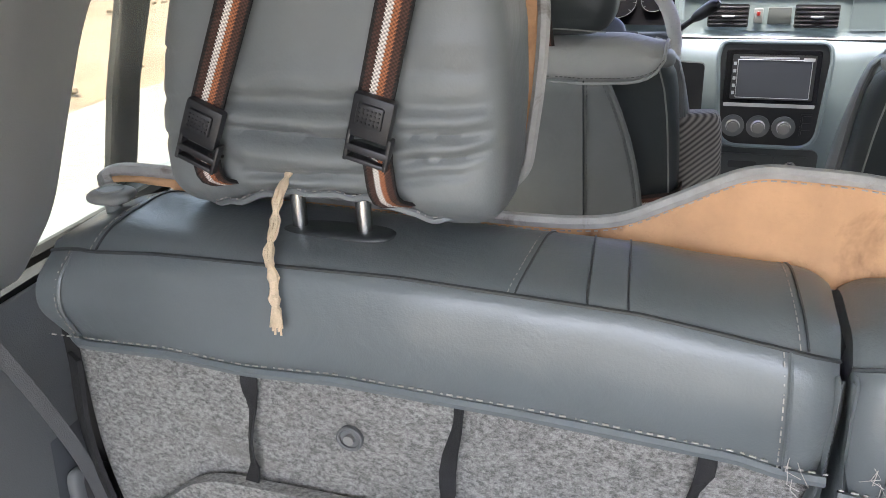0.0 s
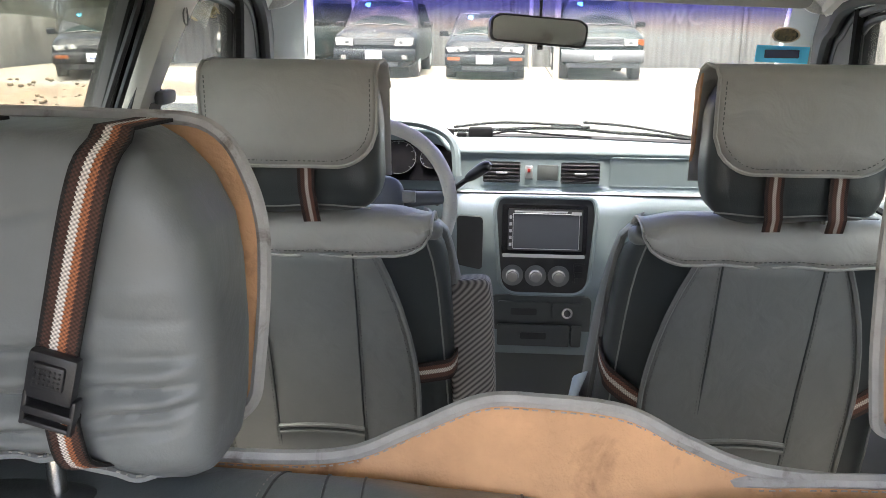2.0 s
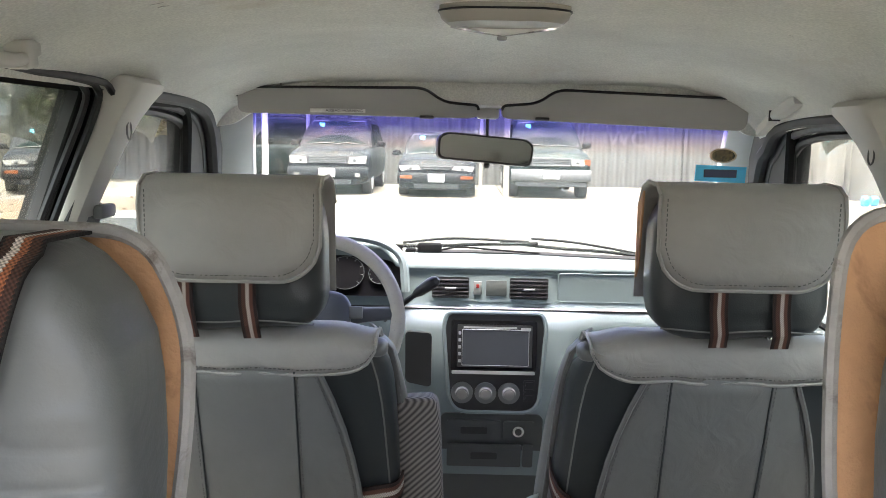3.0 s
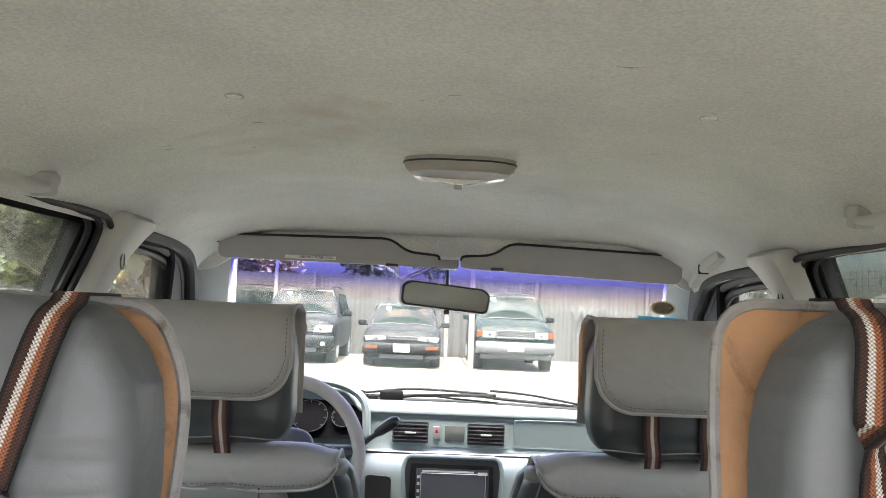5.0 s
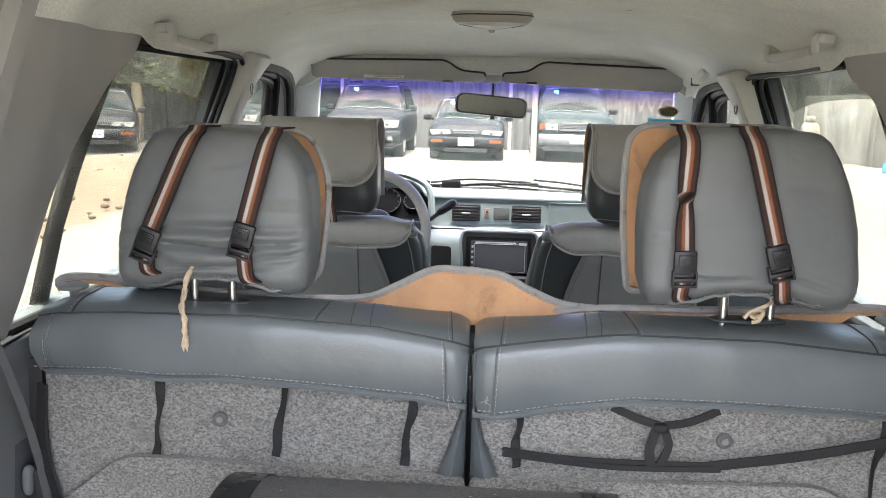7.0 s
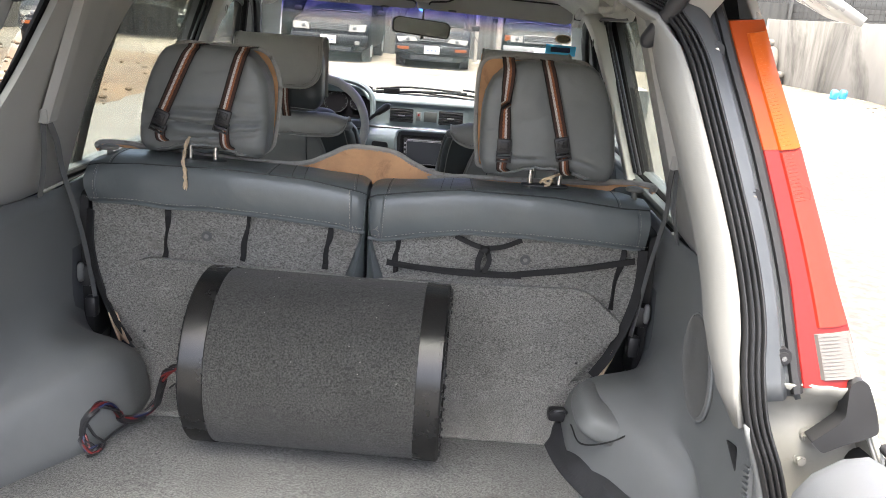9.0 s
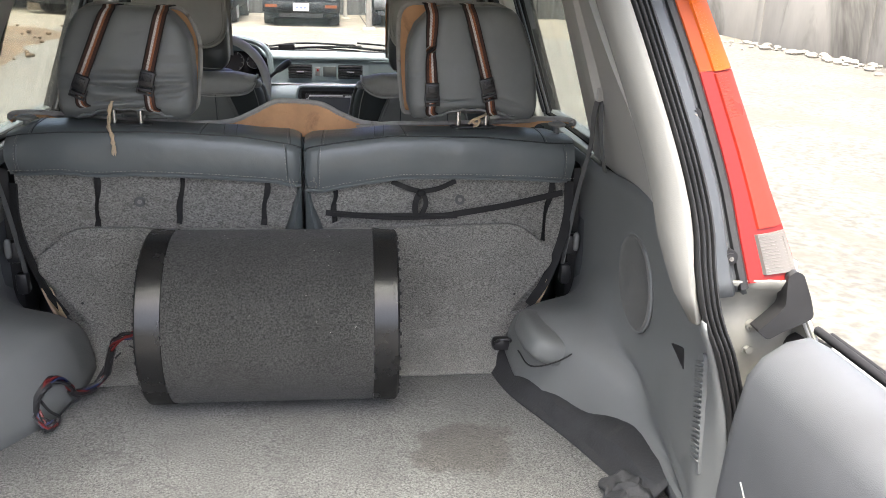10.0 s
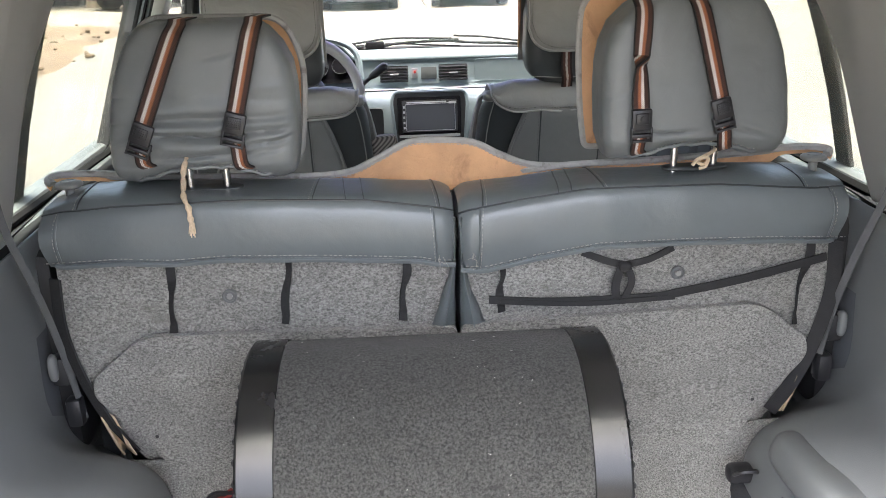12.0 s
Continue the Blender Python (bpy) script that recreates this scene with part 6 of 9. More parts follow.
    for k in range(3):
        t = B()
        plate(t, rect(0.145, 0.827 + 0.018 * k, 0.166, 0.841 + 0.018 * k, 0.003), stack(0.016), 0.003)
        add("button", t, M["dash_dark"], sw)
    # lower console: drawer, lighter, tray
    t = B()
    plate(t, rect(-0.075, 0.42, 0.195, 0.786, 0.02), stack(0.006), 0.01)
    add("console_panel", t, M["console"], label="dark grey lower console")
    for x0, z0, x1, z1, nm in ((-0.056, 0.712, 0.085, 0.77, "drawer"), (-0.056, 0.636, 0.14, 0.70, "drawer"), (0.145, 0.636, 0.172, 0.70, "drawer")):
        t = B()
        plate(t, rect(x0, z0, x1, z1, 0.006), stack(0.012), 0.008)
        o = add(nm, t, M["console"], label="dark plastic console drawer")
        if x1 - x0 > 0.1:
            t = B()
            plate(t, rect((x0 + x1) / 2 - 0.035, (z0 + z1) / 2 - 0.01, (x0 + x1) / 2 + 0.035, (z0 + z1) / 2 + 0.01, 0.004), stack(0.0135), 0.003)
            add("drawer_pull", t, M["plastic"], o)
    t = B()
    c = stack(0.010)(0.131, 0.740, 0)
    plate(t, rect(0.092, 0.714, 0.172, 0.768, 0.008), stack(0.010), 0.006)
    lt = add("lighter_panel", t, M["console"])
    t = B()
    rod(t, c, (c[0], c[1] - 0.006, c[2]), 0.015, 20)
    rod(t, (c[0], c[1] - 0.005, c[2]), (c[0], c[1] - 0.007, c[2]), 0.012, 16)
    add("lighter_socket", t, M["chrome"], lt, "round chrome lighter socket")
    t = B()
    rod(t, (c[0], c[1] - 0.0065, c[2]), (c[0], c[1] - 0.009, c[2]), 0.009, 16)
    add("socket_hole", t, M["gloss_black"], lt)
    # instrument cluster in its hood
    t = B()
    skin(t, [[(x, lerp(1.72, 1.80, j / 6) , lerp(1.09, 1.215, j / 6) + (0.025 - 0.9 * (x + 0.36) ** 2) * (j / 6)) for j in range(7)] for x in [-0.53 + 0.345 * i / 16 for i in range(17)]])
    cl = add("instrument_panel", t, M["cluster"], label="dark instrument cluster with round dials")
    for gx, r in ((-0.44, 0.045), (-0.33, 0.048), (-0.24, 0.03)):
        t = B()
        ctr = Vector((gx, 1.742, 1.145))
        nrm = Vector((0, -0.82, 0.57))
        rod(t, ctr, ctr + nrm * 0.004, r, 28)
        add("gauge", t, M["cluster"], cl)
        t = B()
        for k in range(9):
            a = radians(220 - 260 * k / 8)
            u, v = Vector((1, 0, 0)), Vector((0, 0.57, 0.82))
            p = ctr + nrm * 0.005 + (u * math.cos(a) + v * math.sin(a)) * r * 0.82
            q = ctr + nrm * 0.005 + (u * math.cos(a) + v * math.sin(a)) * r * 0.96
            rod(t, p, q, 0.0012, 4)
        tube(t, [ctr + nrm * 0.004 + (Vector((1, 0, 0)) * math.cos(a) + Vector((0, 0.57, 0.82)) * math.sin(a)) * r for a in [2 * math.pi * k / 28 for k in range(28)]], 0.0007, 5, True)
        add("dial_marks", t, M["console"], cl)
    t = B()
    tube(t, smooth_line([(-0.55, 1.74, 1.10), (-0.54, 1.745, 1.19), (-0.47, 1.75, 1.232), (-0.36, 1.75, 1.243), (-0.25, 1.75, 1.232), (-0.185, 1.745, 1.19), (-0.172, 1.74, 1.10)], 5), 0.012, 8)
    add("cluster_hood", t, M["dash"], cl, "grey instrument hood rim")
    # dark side pocket under the wheel
    t = B()
    plate(t, rect(-0.17, 0.86, -0.10, 1.0, 0.012), lambda u, v, w: (u, dash_y(u, v) - 0.016 + w, v), 0.016)
    add("switch_pocket", t, M["dash_dark"])


dashboard()


def steering_wheel():
    w = thing("steering_wheel", "steering wheel in a grey quilted cover with dark blue-grey hub", "steering wheel", at=(-0.36, 1.42, 1.09))
    m = Matrix.Rotation(radians(-24), 4, "X")
    t = B()
    ring = [m @ Vector((0.19 * math.cos(a), 0, 0.19 * math.sin(a))) for a in [2 * math.pi * k / 56 for k in range(56)]]
    tube(t, ring, [0.0165 + 0.0004 * math.sin(k * 2.4) for k in range(56)], 12, True)
    part("rim_cover", t, M["wheelcover"], w, "pale grey quilted rim cover")
    t = B()
    for k in range(56):
        a = 2 * math.pi * k / 56
        for sgn in (1, -1):
            p = []
            for j in range(5):
                b = radians(-110 + 220 * j / 4) * sgn
                aa = a + 0.10 * j / 4
                rr = 0.19 + 0.0170 * math.cos(b)
                p.append(m @ Vector((rr * math.cos(aa), -0.0170 * abs(math.sin(b)) if sgn > 0 else 0.0170 * math.sin(b), rr * math.sin(aa))))
            tube(t, p, 0.0006, 3)
    part("quilt_stitching", t, M["trim"], w)
    t = B()
    pillow(t, m @ Vector((0, -0.012, 0)), (0.17, 0.06, 0.13), 3.5, 10, m.to_3x3())
    hub = part("hub", t, M["hub"], w, "blue-grey airbag hub")
    t = B()
    for sx in (-1, 1):
        t = B()
        tube(t, [m @ Vector((sx * 0.07, 0, 0.012)), m @ Vector((sx * 0.12, 0.004, 0.016)), m @ Vector((sx * 0.18, 0.002, 0.02))], [0.026, 0.02, 0.017], 10, False, 0.6)
        part("spoke", t, M["hub"], w)
        t = B()
        box(t, m @ Vector((sx * 0.095, -0.022, 0.014)), (0.034, 0.012, 0.028), 0.004, 2, m.to_3x3())
        part("horn_button", t, M["trim_dark"], hub)
    t = B()
    tube(t, [m @ Vector((0, 0, -0.06)), m @ Vector((0, 0.0, -0.18))], [0.03, 0.018], 10, False, 0.6)
    part("spoke", t, M["hub"], w)
    t = B()
    tube(t, [m @ Vector((0, 0.02, 0)), m @ Vector((0, 0.30, 0.0))], 0.035, 14)
    part("column", t, M["dash_dark"], w)
    lv = thing("gear_lever", "column gear lever with black knob", "gear lever", at=(-0.19, 1.50, 1.10))
    t = B()
    tube(t, smooth_line([(-0.02, 0.03, -0.03), (0.03, -0.01, 0.02), (0.085, -0.03, 0.065)], 4), 0.0065, 8)
    part("stalk", t, M["plastic"], lv)
    t = B()
    tube(t, [(0.055, -0.022, 0.043), (0.065, -0.025, 0.05), (0.09, -0.032, 0.069), (0.103, -0.036, 0.078), (0.109, -0.038, 0.083)], [0.009, 0.0125, 0.0145, 0.013, 0.005], 12)
    part("knob", t, M["plastic"], lv, "black rounded knob")


steering_wheel()

# ---- cargo space ----
def speaker_tube():
    L, R = 0.50, 0.180
    c = (-0.057, -0.195, 0.652)
    s = thing("bass_speaker_tube", "cylindrical bass speaker in charcoal felt with black end bands", "speaker", at=c)
    s.matrix_basis = pose(c[0], c[1], c[2], 0, 0, -1.5)

    def lathe(bm, prof, n=72):
        rows = [[(x, r * math.cos(2 * math.pi * k / n), R + 0.003 + r * math.sin(2 * math.pi * k / n)) for k in range(n)] for x, r in prof]
        return skin(bm, rows, loop_v=True, caps=True)

    t = B()
    lathe(t, [(-L / 2 + 0.03, R - 0.002), (-L / 2 + 0.055, R - 0.0005), (L / 2 - 0.055, R - 0.0005), (L / 2 - 0.03, R - 0.002)])
    part("felt_body", t, M["sub_carpet"], s, "charcoal felt wrap with lint")
    for e in (-1, 1):
        t = B()
        lathe(t, [(e * (L / 2 - 0.05), R - 0.001), (e * (L / 2 - 0.049), R + 0.0015), (e * (L / 2 - 0.004), R + 0.0015), (e * L / 2, R - 0.003), (e * L / 2, R - 0.03), (e * (L / 2 - 0.02), R - 0.035)])
        b = part("end_band", t, M["sub_band"], s, "black vinyl end band", 30)
        t = B()
        for k in range(40):
            a = 2 * math.pi * k / 40
            box(t, (e * (L / 2 + 0.001), (R - 0.012) * math.cos(a), R + 0.003 + (R - 0.012) * math.sin(a)), (0.006, 0.007, 0.007), 0.001, 1)
        part("band_teeth", t, M["plastic"], b)
    t = B()
    for k in range(46):
        a = random.uniform(0.2, 2.9)
        x = random.uniform(-0.18, 0.18)
        p = Vector((x, -(R + 0.0006) * math.cos(a), R + 0.003 + (R + 0.0006) * math.sin(a)))
        q = p + Vector((random.uniform(-0.004, 0.004), random.uniform(-0.002, 0.002), random.uniform(-0.002, 0.002)))
        rod(t, p, q, 0.0003, 3)
    tagged(part("lint", t, M["trim"], s, "specks of pale lint"), kind="stuff")


speaker_tube()


def wiring():
    o = Vector((-0.47, -0.24, 0.652))
    w = thing("wiring_harness", "loose coil of taped wires in red, blue and black", "wires", at=tuple(o))
    main = smooth_line([Vector(p) - o for p in ((-0.30, -0.20, 0.81), (-0.345, -0.205, 0.80), (-0.385, -0.20, 0.785), (-0.402, -0.19, 0.75), (-0.42, -0.182, 0.695), (-0.447, -0.205, 0.678), (-0.468, -0.235, 0.688), (-0.474, -0.25, 0.712), (-0.488, -0.275, 0.738), (-0.50, -0.30, 0.738), (-0.513, -0.315, 0.72), (-0.517, -0.322, 0.69), (-0.498, -0.33, 0.668), (-0.484, -0.318, 0.664))], 6)
    for k in range(8):
        t = B()
        off = [Vector((0.005 * math.sin(i * 0.35 + k), 0.006 * math.cos(i * 0.3 + k * 1.7), 0.005 * math.sin(i * 0.4 + k * 2.1) + 0.003)) for i in range(len(main))]
        tube(t, [p + q for p, q in zip(main, off)], 0.0026, 5)
        part("wire", t, M["wire_red"] if k in (0, 3) else M["wire_blue"] if k == 4 else M["plastic"], w)
    for a, b in ((16, 24), (28, 40), (52, 66)):
        t = B()
        tube(t, main[a:b], 0.0085, 8)
        part("tape", t, M["plastic"], w, "black tape wound round the wires")
    for pts, r in ((((-0.51, -0.31, 0.715), (-0.495, -0.31, 0.69), (-0.48, -0.30, 0.668), (-0.484, -0.33, 0.662), (-0.497, -0.345, 0.662)), 0.003), (((-0.455, -0.22, 0.68), (-0.475, -0.26, 0.672), (-0.485, -0.29, 0.666)), 0.003), (((-0.437, -0.19, 0.69), (-0.43, -0.10, 0.70), (-0.44, -0.06, 0.685), (-0.452, -0.05, 0.68)), 0.0022), (((-0.42, -0.09, 0.695), (-0.405, -0.05, 0.70)), 0.002), (((-0.31, -0.2, 0.78), (-0.34, -0.2, 0.765), (-0.36, -0.2, 0.775)), 0.0015)):
        t = B()
        tube(t, smooth_line([Vector(p) - o for p in pts], 5), r, 5)
        part("wire", t, M["plastic"], w)


wiring()

# ---- cabin fittings ----
def sun_visor(s):
    x0, x1 = (-0.515, 0.0) if s < 0 else (0.05, 0.572)
    v = thing("sun_visor", "beige sun visor folded up against the headliner" + (", with a warning label" if s < 0 else ""), "sun visor", "sun visors", at=((x0 + x1) / 2, 1.40, 1.57))
    inv = Matrix.Translation((-(x0 + x1) / 2, -1.40, -1.57))
    xin, xout = (x1, x0) if s < 0 else (x0, x1)
    a = -s  # towards the middle
    board = out = rounded([(xout, 1.550 if s < 0 else 1.528), (xin - a * 0.02, 1.546), (xin, 1.55), (xin, 1.572), (xin - a * 0.075, 1.578), (xin - a * 0.115, 1.607), (xout + a * 0.01, 1.603 if s < 0 else 1.594), (xout, 1.59)], [0.025, 0.01, 0.01, 0.01, 0.03, 0.03, 0.03, 0.01], 6)
    t = B()
    plate(t, out, lambda u, w_, w: (u, 1.372 + w + (1.607 - w_) * 0.10, w_), 0.022)
    bmesh.ops.transform(t, matrix=inv, verts=t.verts)
    ob = part("visor_board", t, M["trim"], v)
    b = ob.modifiers.new("round", "BEVEL")
    b.width, b.segments, b.limit_method = 0.006, 3, "ANGLE"
    # black line along the upper edge draws the shadow gap above the visor
    t = B()
    edge = [(u, 1.367 + (1.607 - w_) * 0.10, w_ + 0.001) for u, w_ in out if w_ > 1.56 and not (abs(u - xout) < 0.03 and w_ < 1.575)]
    tube(t, edge, 0.003, 5)
    bmesh.ops.transform(t, matrix=inv, verts=t.verts)
    part("visor_gap_shade", t, M["black"], v)
    t = B()
    cx_ = xin - a * 0.11 if s < 0 else xin + 0.085
    box(t, (cx_, 1.372, 1.5465), (0.03, 0.02, 0.007), 0.002)
    bmesh.ops.transform(t, matrix=inv, verts=t.verts)
    part("visor_clip", t, M["plastic"], v)
    if s < 0:
        t = B()
        box(t, (-0.300, 1.3725, 1.557), (0.118, 0.003, 0.0085), 0.0008)
        box(t, (-0.345, 1.3715, 1.557), (0.026, 0.003, 0.007), 0.0008)
        bmesh.ops.transform(t, matrix=inv, verts=t.verts)
        lb = part("warning_label", t, M["white"], v, "white airbag warning label")
        writing("label_text", "AIRBAG WARNING", 0.0092, Matrix.Translation((-0.286 + 0.2575, 1.3705 - 1.40, 1.557 - 1.57)) @ Euler((radians(90), 0, 0)).to_matrix().to_4x4(), M["plastic"], lb)


sun_visor(-1)
sun_visor(1)


def rear_view_mirror():
    m = thing("rear_view_mirror", "black framed rear view mirror hanging from the roof", "mirror", at=(0.024, 1.5, 1.56))
    t = B()
    ring = rounded([(-0.112, -0.111), (0.108, -0.114), (0.112, -0.066), (0.095, -0.052), (-0.095, -0.050), (-0.112, -0.062)], 0.016, 6)
    tilt = Matrix.Rotation(radians(4), 4, "Y") @ Matrix.Rotation(radians(12), 4, "Z") @ Matrix.Rotation(radians(-5), 4, "X")
    plate(t, ring, lambda u, v, w: tilt @ Vector((u, -0.012 + w, v)), 0.026)
    sh = part("mirror_housing", t, M["plastic"], m)
    bv = sh.modifiers.new("round", "BEVEL")
    bv.width, bv.segments, bv.limit_method = 0.004, 2, "ANGLE"
    t = B()
    inner = [(u * 0.955, -0.081 + (v + 0.081) * 0.86) for u, v in ring]
    plate(t, inner, lambda u, v, w: tilt @ Vector((u, -0.0135 + w, v)), 0.001)
    part("mirror_glass", t, M["mirror"], m)
    t = B()
    rod(t, (0, 0.0, 0.0), (0, 0.005, -0.055), 0.0035, 8)
    part("stem", t, M["plastic"], m)
    t = B()
    box(t, (0, -0.01, 0.002), (0.052, 0.04, 0.03), 0.008)
    box(t, (0, -0.055, 0.024), (0.20, 0.02, 0.006), 0.002)
    part("roof_mount", t, M["trim"], m, "grey roof mount")
    t = B()
    pillow(t, (0.0, -0.005, -0.118), (0.014, 0.016, 0.012), 3, 5)
    part("dip_lever", t, M["plastic"], m)


rear_view_mirror()


M["lamp_clear"] = surf("clear_lamp_plastic", (0.85, 0.85, 0.82), 0.14, var=0.05, coat=0.8)
M["dome"] = surf("beige_lamp_plastic", (0.30, 0.285, 0.25), 0.5, var=0.06)


def dome_light():
    d = thing("dome_light", "oblong interior roof lamp with clear lens, switched off", "ceiling lamp", at=(0.014, 0.68, 1.668))
    t = B()
    ring = rounded([(-0.05, -0.052), (0.05, -0.052), (0.086, -0.025), (0.082, 0.012), (0.06, 0.045), (-0.06, 0.045), (-0.082, 0.012), (-0.086, -0.025)], [0.05, 0.05, 0.02, 0.02, 0.03, 0.03, 0.02, 0.02], 5)
    rows = []
    for k, (sc, z) in enumerate(((1.0, 0.006), (1.0, -0.004), (0.97, -0.012), (0.88, -0.018))):
        rows.append([(u * sc, v * sc, z) for u, v in ring])
    skin(t, rows, loop_v=True, caps=True)
    part("lamp_housing", t, M["dome"], d)
    t = B()
    rows = []
    for k in range(15):
        u = lerp(-0.07, 0.07, k / 14)
        y = 0.052 - 0.022 * (u / 0.07) ** 2
        rows.append([(u, y - 0.014, -0.006), (u, y + 0.003, -0.004), (u, y + 0.002, -0.026 + 0.008 * abs(u / 0.07)), (u, y - 0.018, -0.027 + 0.010 * abs(u / 0.07))])
    skin(t, rows, loop_v=True, caps=True)
    part("lamp_lens", t, M["lamp_clear"], d, "clear ribbed lamp lens")
    # thin dark ring that outlines the housing
    t = B()
    tube(t, [(u * 1.01, v * 1.01, -0.003) for u, v in ring], 0.0014, 5, True)
    part("lamp_outline", t, M["dash_dark"], d, "thin dark outline round the lamp")
    t = B()
    pillow(t, (0.0, 0.054, -0.028), (0.014, 0.008, 0.007), 3, 5)
    part("lamp_switch", t, M["trim"], d)


dome_light()


def grab_handle(s, y0, y1):
    g = thing("grab_handle", "beige plastic grab handle over the door", "grab handle", "grab handles", at=(s * 0.545, (y0 + y1) / 2, 1.60))
    inv = Matrix.Translation((-s * 0.545, -(y0 + y1) / 2, -1.60))
    x = CX(y0) + s * 0.540
    z0 = roof_z(x, (y0 + y1) / 2) - 0.003
    # flat curved bar, deeper in the middle, thinning towards its pivots
    t = B()
    rows = []
    for k in range(17):
        q = k / 16
        y = lerp(y0 + 0.012, y1 - 0.012, q)
        sag = 0.007 * math.sin(math.pi * q) ** 0.7
        h, w = 0.0065 + 0.003 * math.sin(math.pi * q), 0.008 + 0.004 * math.sin(math.pi * q)
        c = Vector((x - s * (0.006 + 0.008 * math.sin(math.pi * q)), y, z0 - 0.016 - sag))
        ring = []
        for j in range(12):
            a = 2 * math.pi * j / 12
            ring.append(c + Vector((w * math.copysign(abs(math.cos(a)) ** 0.6, math.cos(a)), 0, h * math.copysign(abs(math.sin(a)) ** 0.6, math.sin(a)))))
        rows.append(ring)
    skin(t, rows, loop_v=True, caps=True)
    bmesh.ops.transform(t, matrix=inv, verts=t.verts)
    part("handle_bar", t, M["anchor"], g, sharp=50)
    for y, d in ((y0, -1), (y1, 1)):
        t = B()
        box(t, (x + s * 0.001, y, z0 - 0.010), (0.028, 0.034 if d < 0 else 0.026, 0.032), 0.004, 2, Matrix.Rotation(radians(10 * d), 3, "X"))
        box(t, (x + s * 0.001, y + d * 0.016, z0 - 0.002), (0.022, 0.024, 0.016), 0.004, 2)
        bmesh.ops.transform(t, matrix=inv, verts=t.verts)
        part("handle_foot", t, M["anchor"], g, sharp=45)


grab_handle(-1, 0.30, 0.52)
grab_handle(1, 0.28, 0.515)


def folded_handle():
    g = thing("grab_handle", "short beige folded grab handle by the windscreen pillar", "grab handle", "grab handles", at=(0.57, 1.20, 1.558))
    for a, b, w, nm in (((0.0, -0.09, 0.026), (0.0, 0.02, 0.0), 0.024, "handle_bar"), ((0.0, 0.022, -0.002), (0.004, 0.11, -0.032), 0.020, "handle_bar")):
        t = B()
        d = (Vector(b) - Vector(a)).normalized()
        rows = []
        for k in range(7):
            p = Vector(a).lerp(Vector(b), k / 6)
            h = w * (0.75 if k in (0, 6) else 1.0)
            rows.append([p + Vector((dx * h, 0, dz * h * 0.9)) for dx, dz in ((-0.3, -0.5), (-0.5, -0.2), (-0.5, 0.3), (-0.2, 0.5), (0.5, 0.5), (0.5, -0.5))])
        skin(t, rows, loop_v=True, caps=True)
        part(nm, t, M["anchor"], g, sharp=50)
    t = B()
    box(t, (0.0, 0.021, -0.001), (0.023, 0.003, 0.021), 0.001)
    part("handle_joint", t, M["dash_dark"], g)


folded_handle()


def belt_anchor(s, dy, dz=0.0):
    """Upper belt anchor cover on the middle pillar."""
    a = thing("belt_anchor_cover", "light grey belt anchor cover on the middle pillar", "trim cover", "belt anchors", at=(s * 0.58, 0.90 + dy, 1.5 + dz))
    inv = Matrix.Translation((-s * 0.58, -0.90, -1.5))
    t = B()
    rows = []
    for z, y0, y1, dx in ((1.600, 0.868, 0.972, 0.004), (1.596, 0.856, 0.985, 0.026), (1.588, 0.852, 0.990, 0.036), (1.578, 0.849, 0.988, 0.038), (1.560, 0.846, 0.965, 0.034), (1.53, 0.840, 0.938, 0.029), (1.48, 0.83, 0.912, 0.024), (1.40, 0.812, 0.882, 0.020), (1.30, 0.79, 0.854, 0.017), (1.12, 0.745, 0.814, 0.015)):
        rows.append([(CX(y0) + s * (SX(z) - a_ * dx + b_ * 0.01), lerp(y0, y1, c_), z) for a_, b_, c_ in ((0, 1, 0), (0.55, 0, 0.02), (0.88, 0, 0.08), (1, 0, 0.18), (1, 0, 0.82), (0.88, 0, 0.92), (0.55, 0, 0.98), (0, 1, 1))])
    skin(t, rows)
    bmesh.ops.transform(t, matrix=inv, verts=t.verts)
    part("cover_shell", t, M["anchor"], a, sharp=40)
    t = B()
    c = Vector((CX(0.9) + s * (SX(1.515) - 0.0305), 0.883, 1.515))
    tube(t, [c + Vector((0, 0.009 * math.cos(k * 0.3927), 0.014 * math.sin(k * 0.3927))) for k in range(16)], 0.0015, 5, True)
    bmesh.ops.transform(t, matrix=inv, verts=t.verts)
    part("cover_button", t, M["pillar_grey"], a)
    t = B()
    ribbon(t, [(CX(0.93) + s * (SX(1.40) - 0.016), 0.875, 1.405), (CX(0.9) + s * (SX(1.3) - 0.03), 0.85, 1.32), (CX(0.9) + s * (SX(1.1) - 0.04), 0.86, 1.1), (s * 0.66, 0.86, 0.7)], 0.046, (0, 1, 0), 0.002)
    bmesh.ops.transform(t, matrix=inv, verts=t.verts)
    part("belt_webbing", t, M["belt"], a)
    t = B()
    box(t, (CX(0.93) + s * (SX(1.39) - 0.026), 0.88, 1.39), (0.018, 0.055, 0.022), 0.006)
    bmesh.ops.transform(t, matrix=inv, verts=t.verts)
    part("belt_guide", t, M["trim_dark"], a)


belt_anchor(-1, -0.02, -0.008)
belt_anchor(1, -0.045, -0.026)


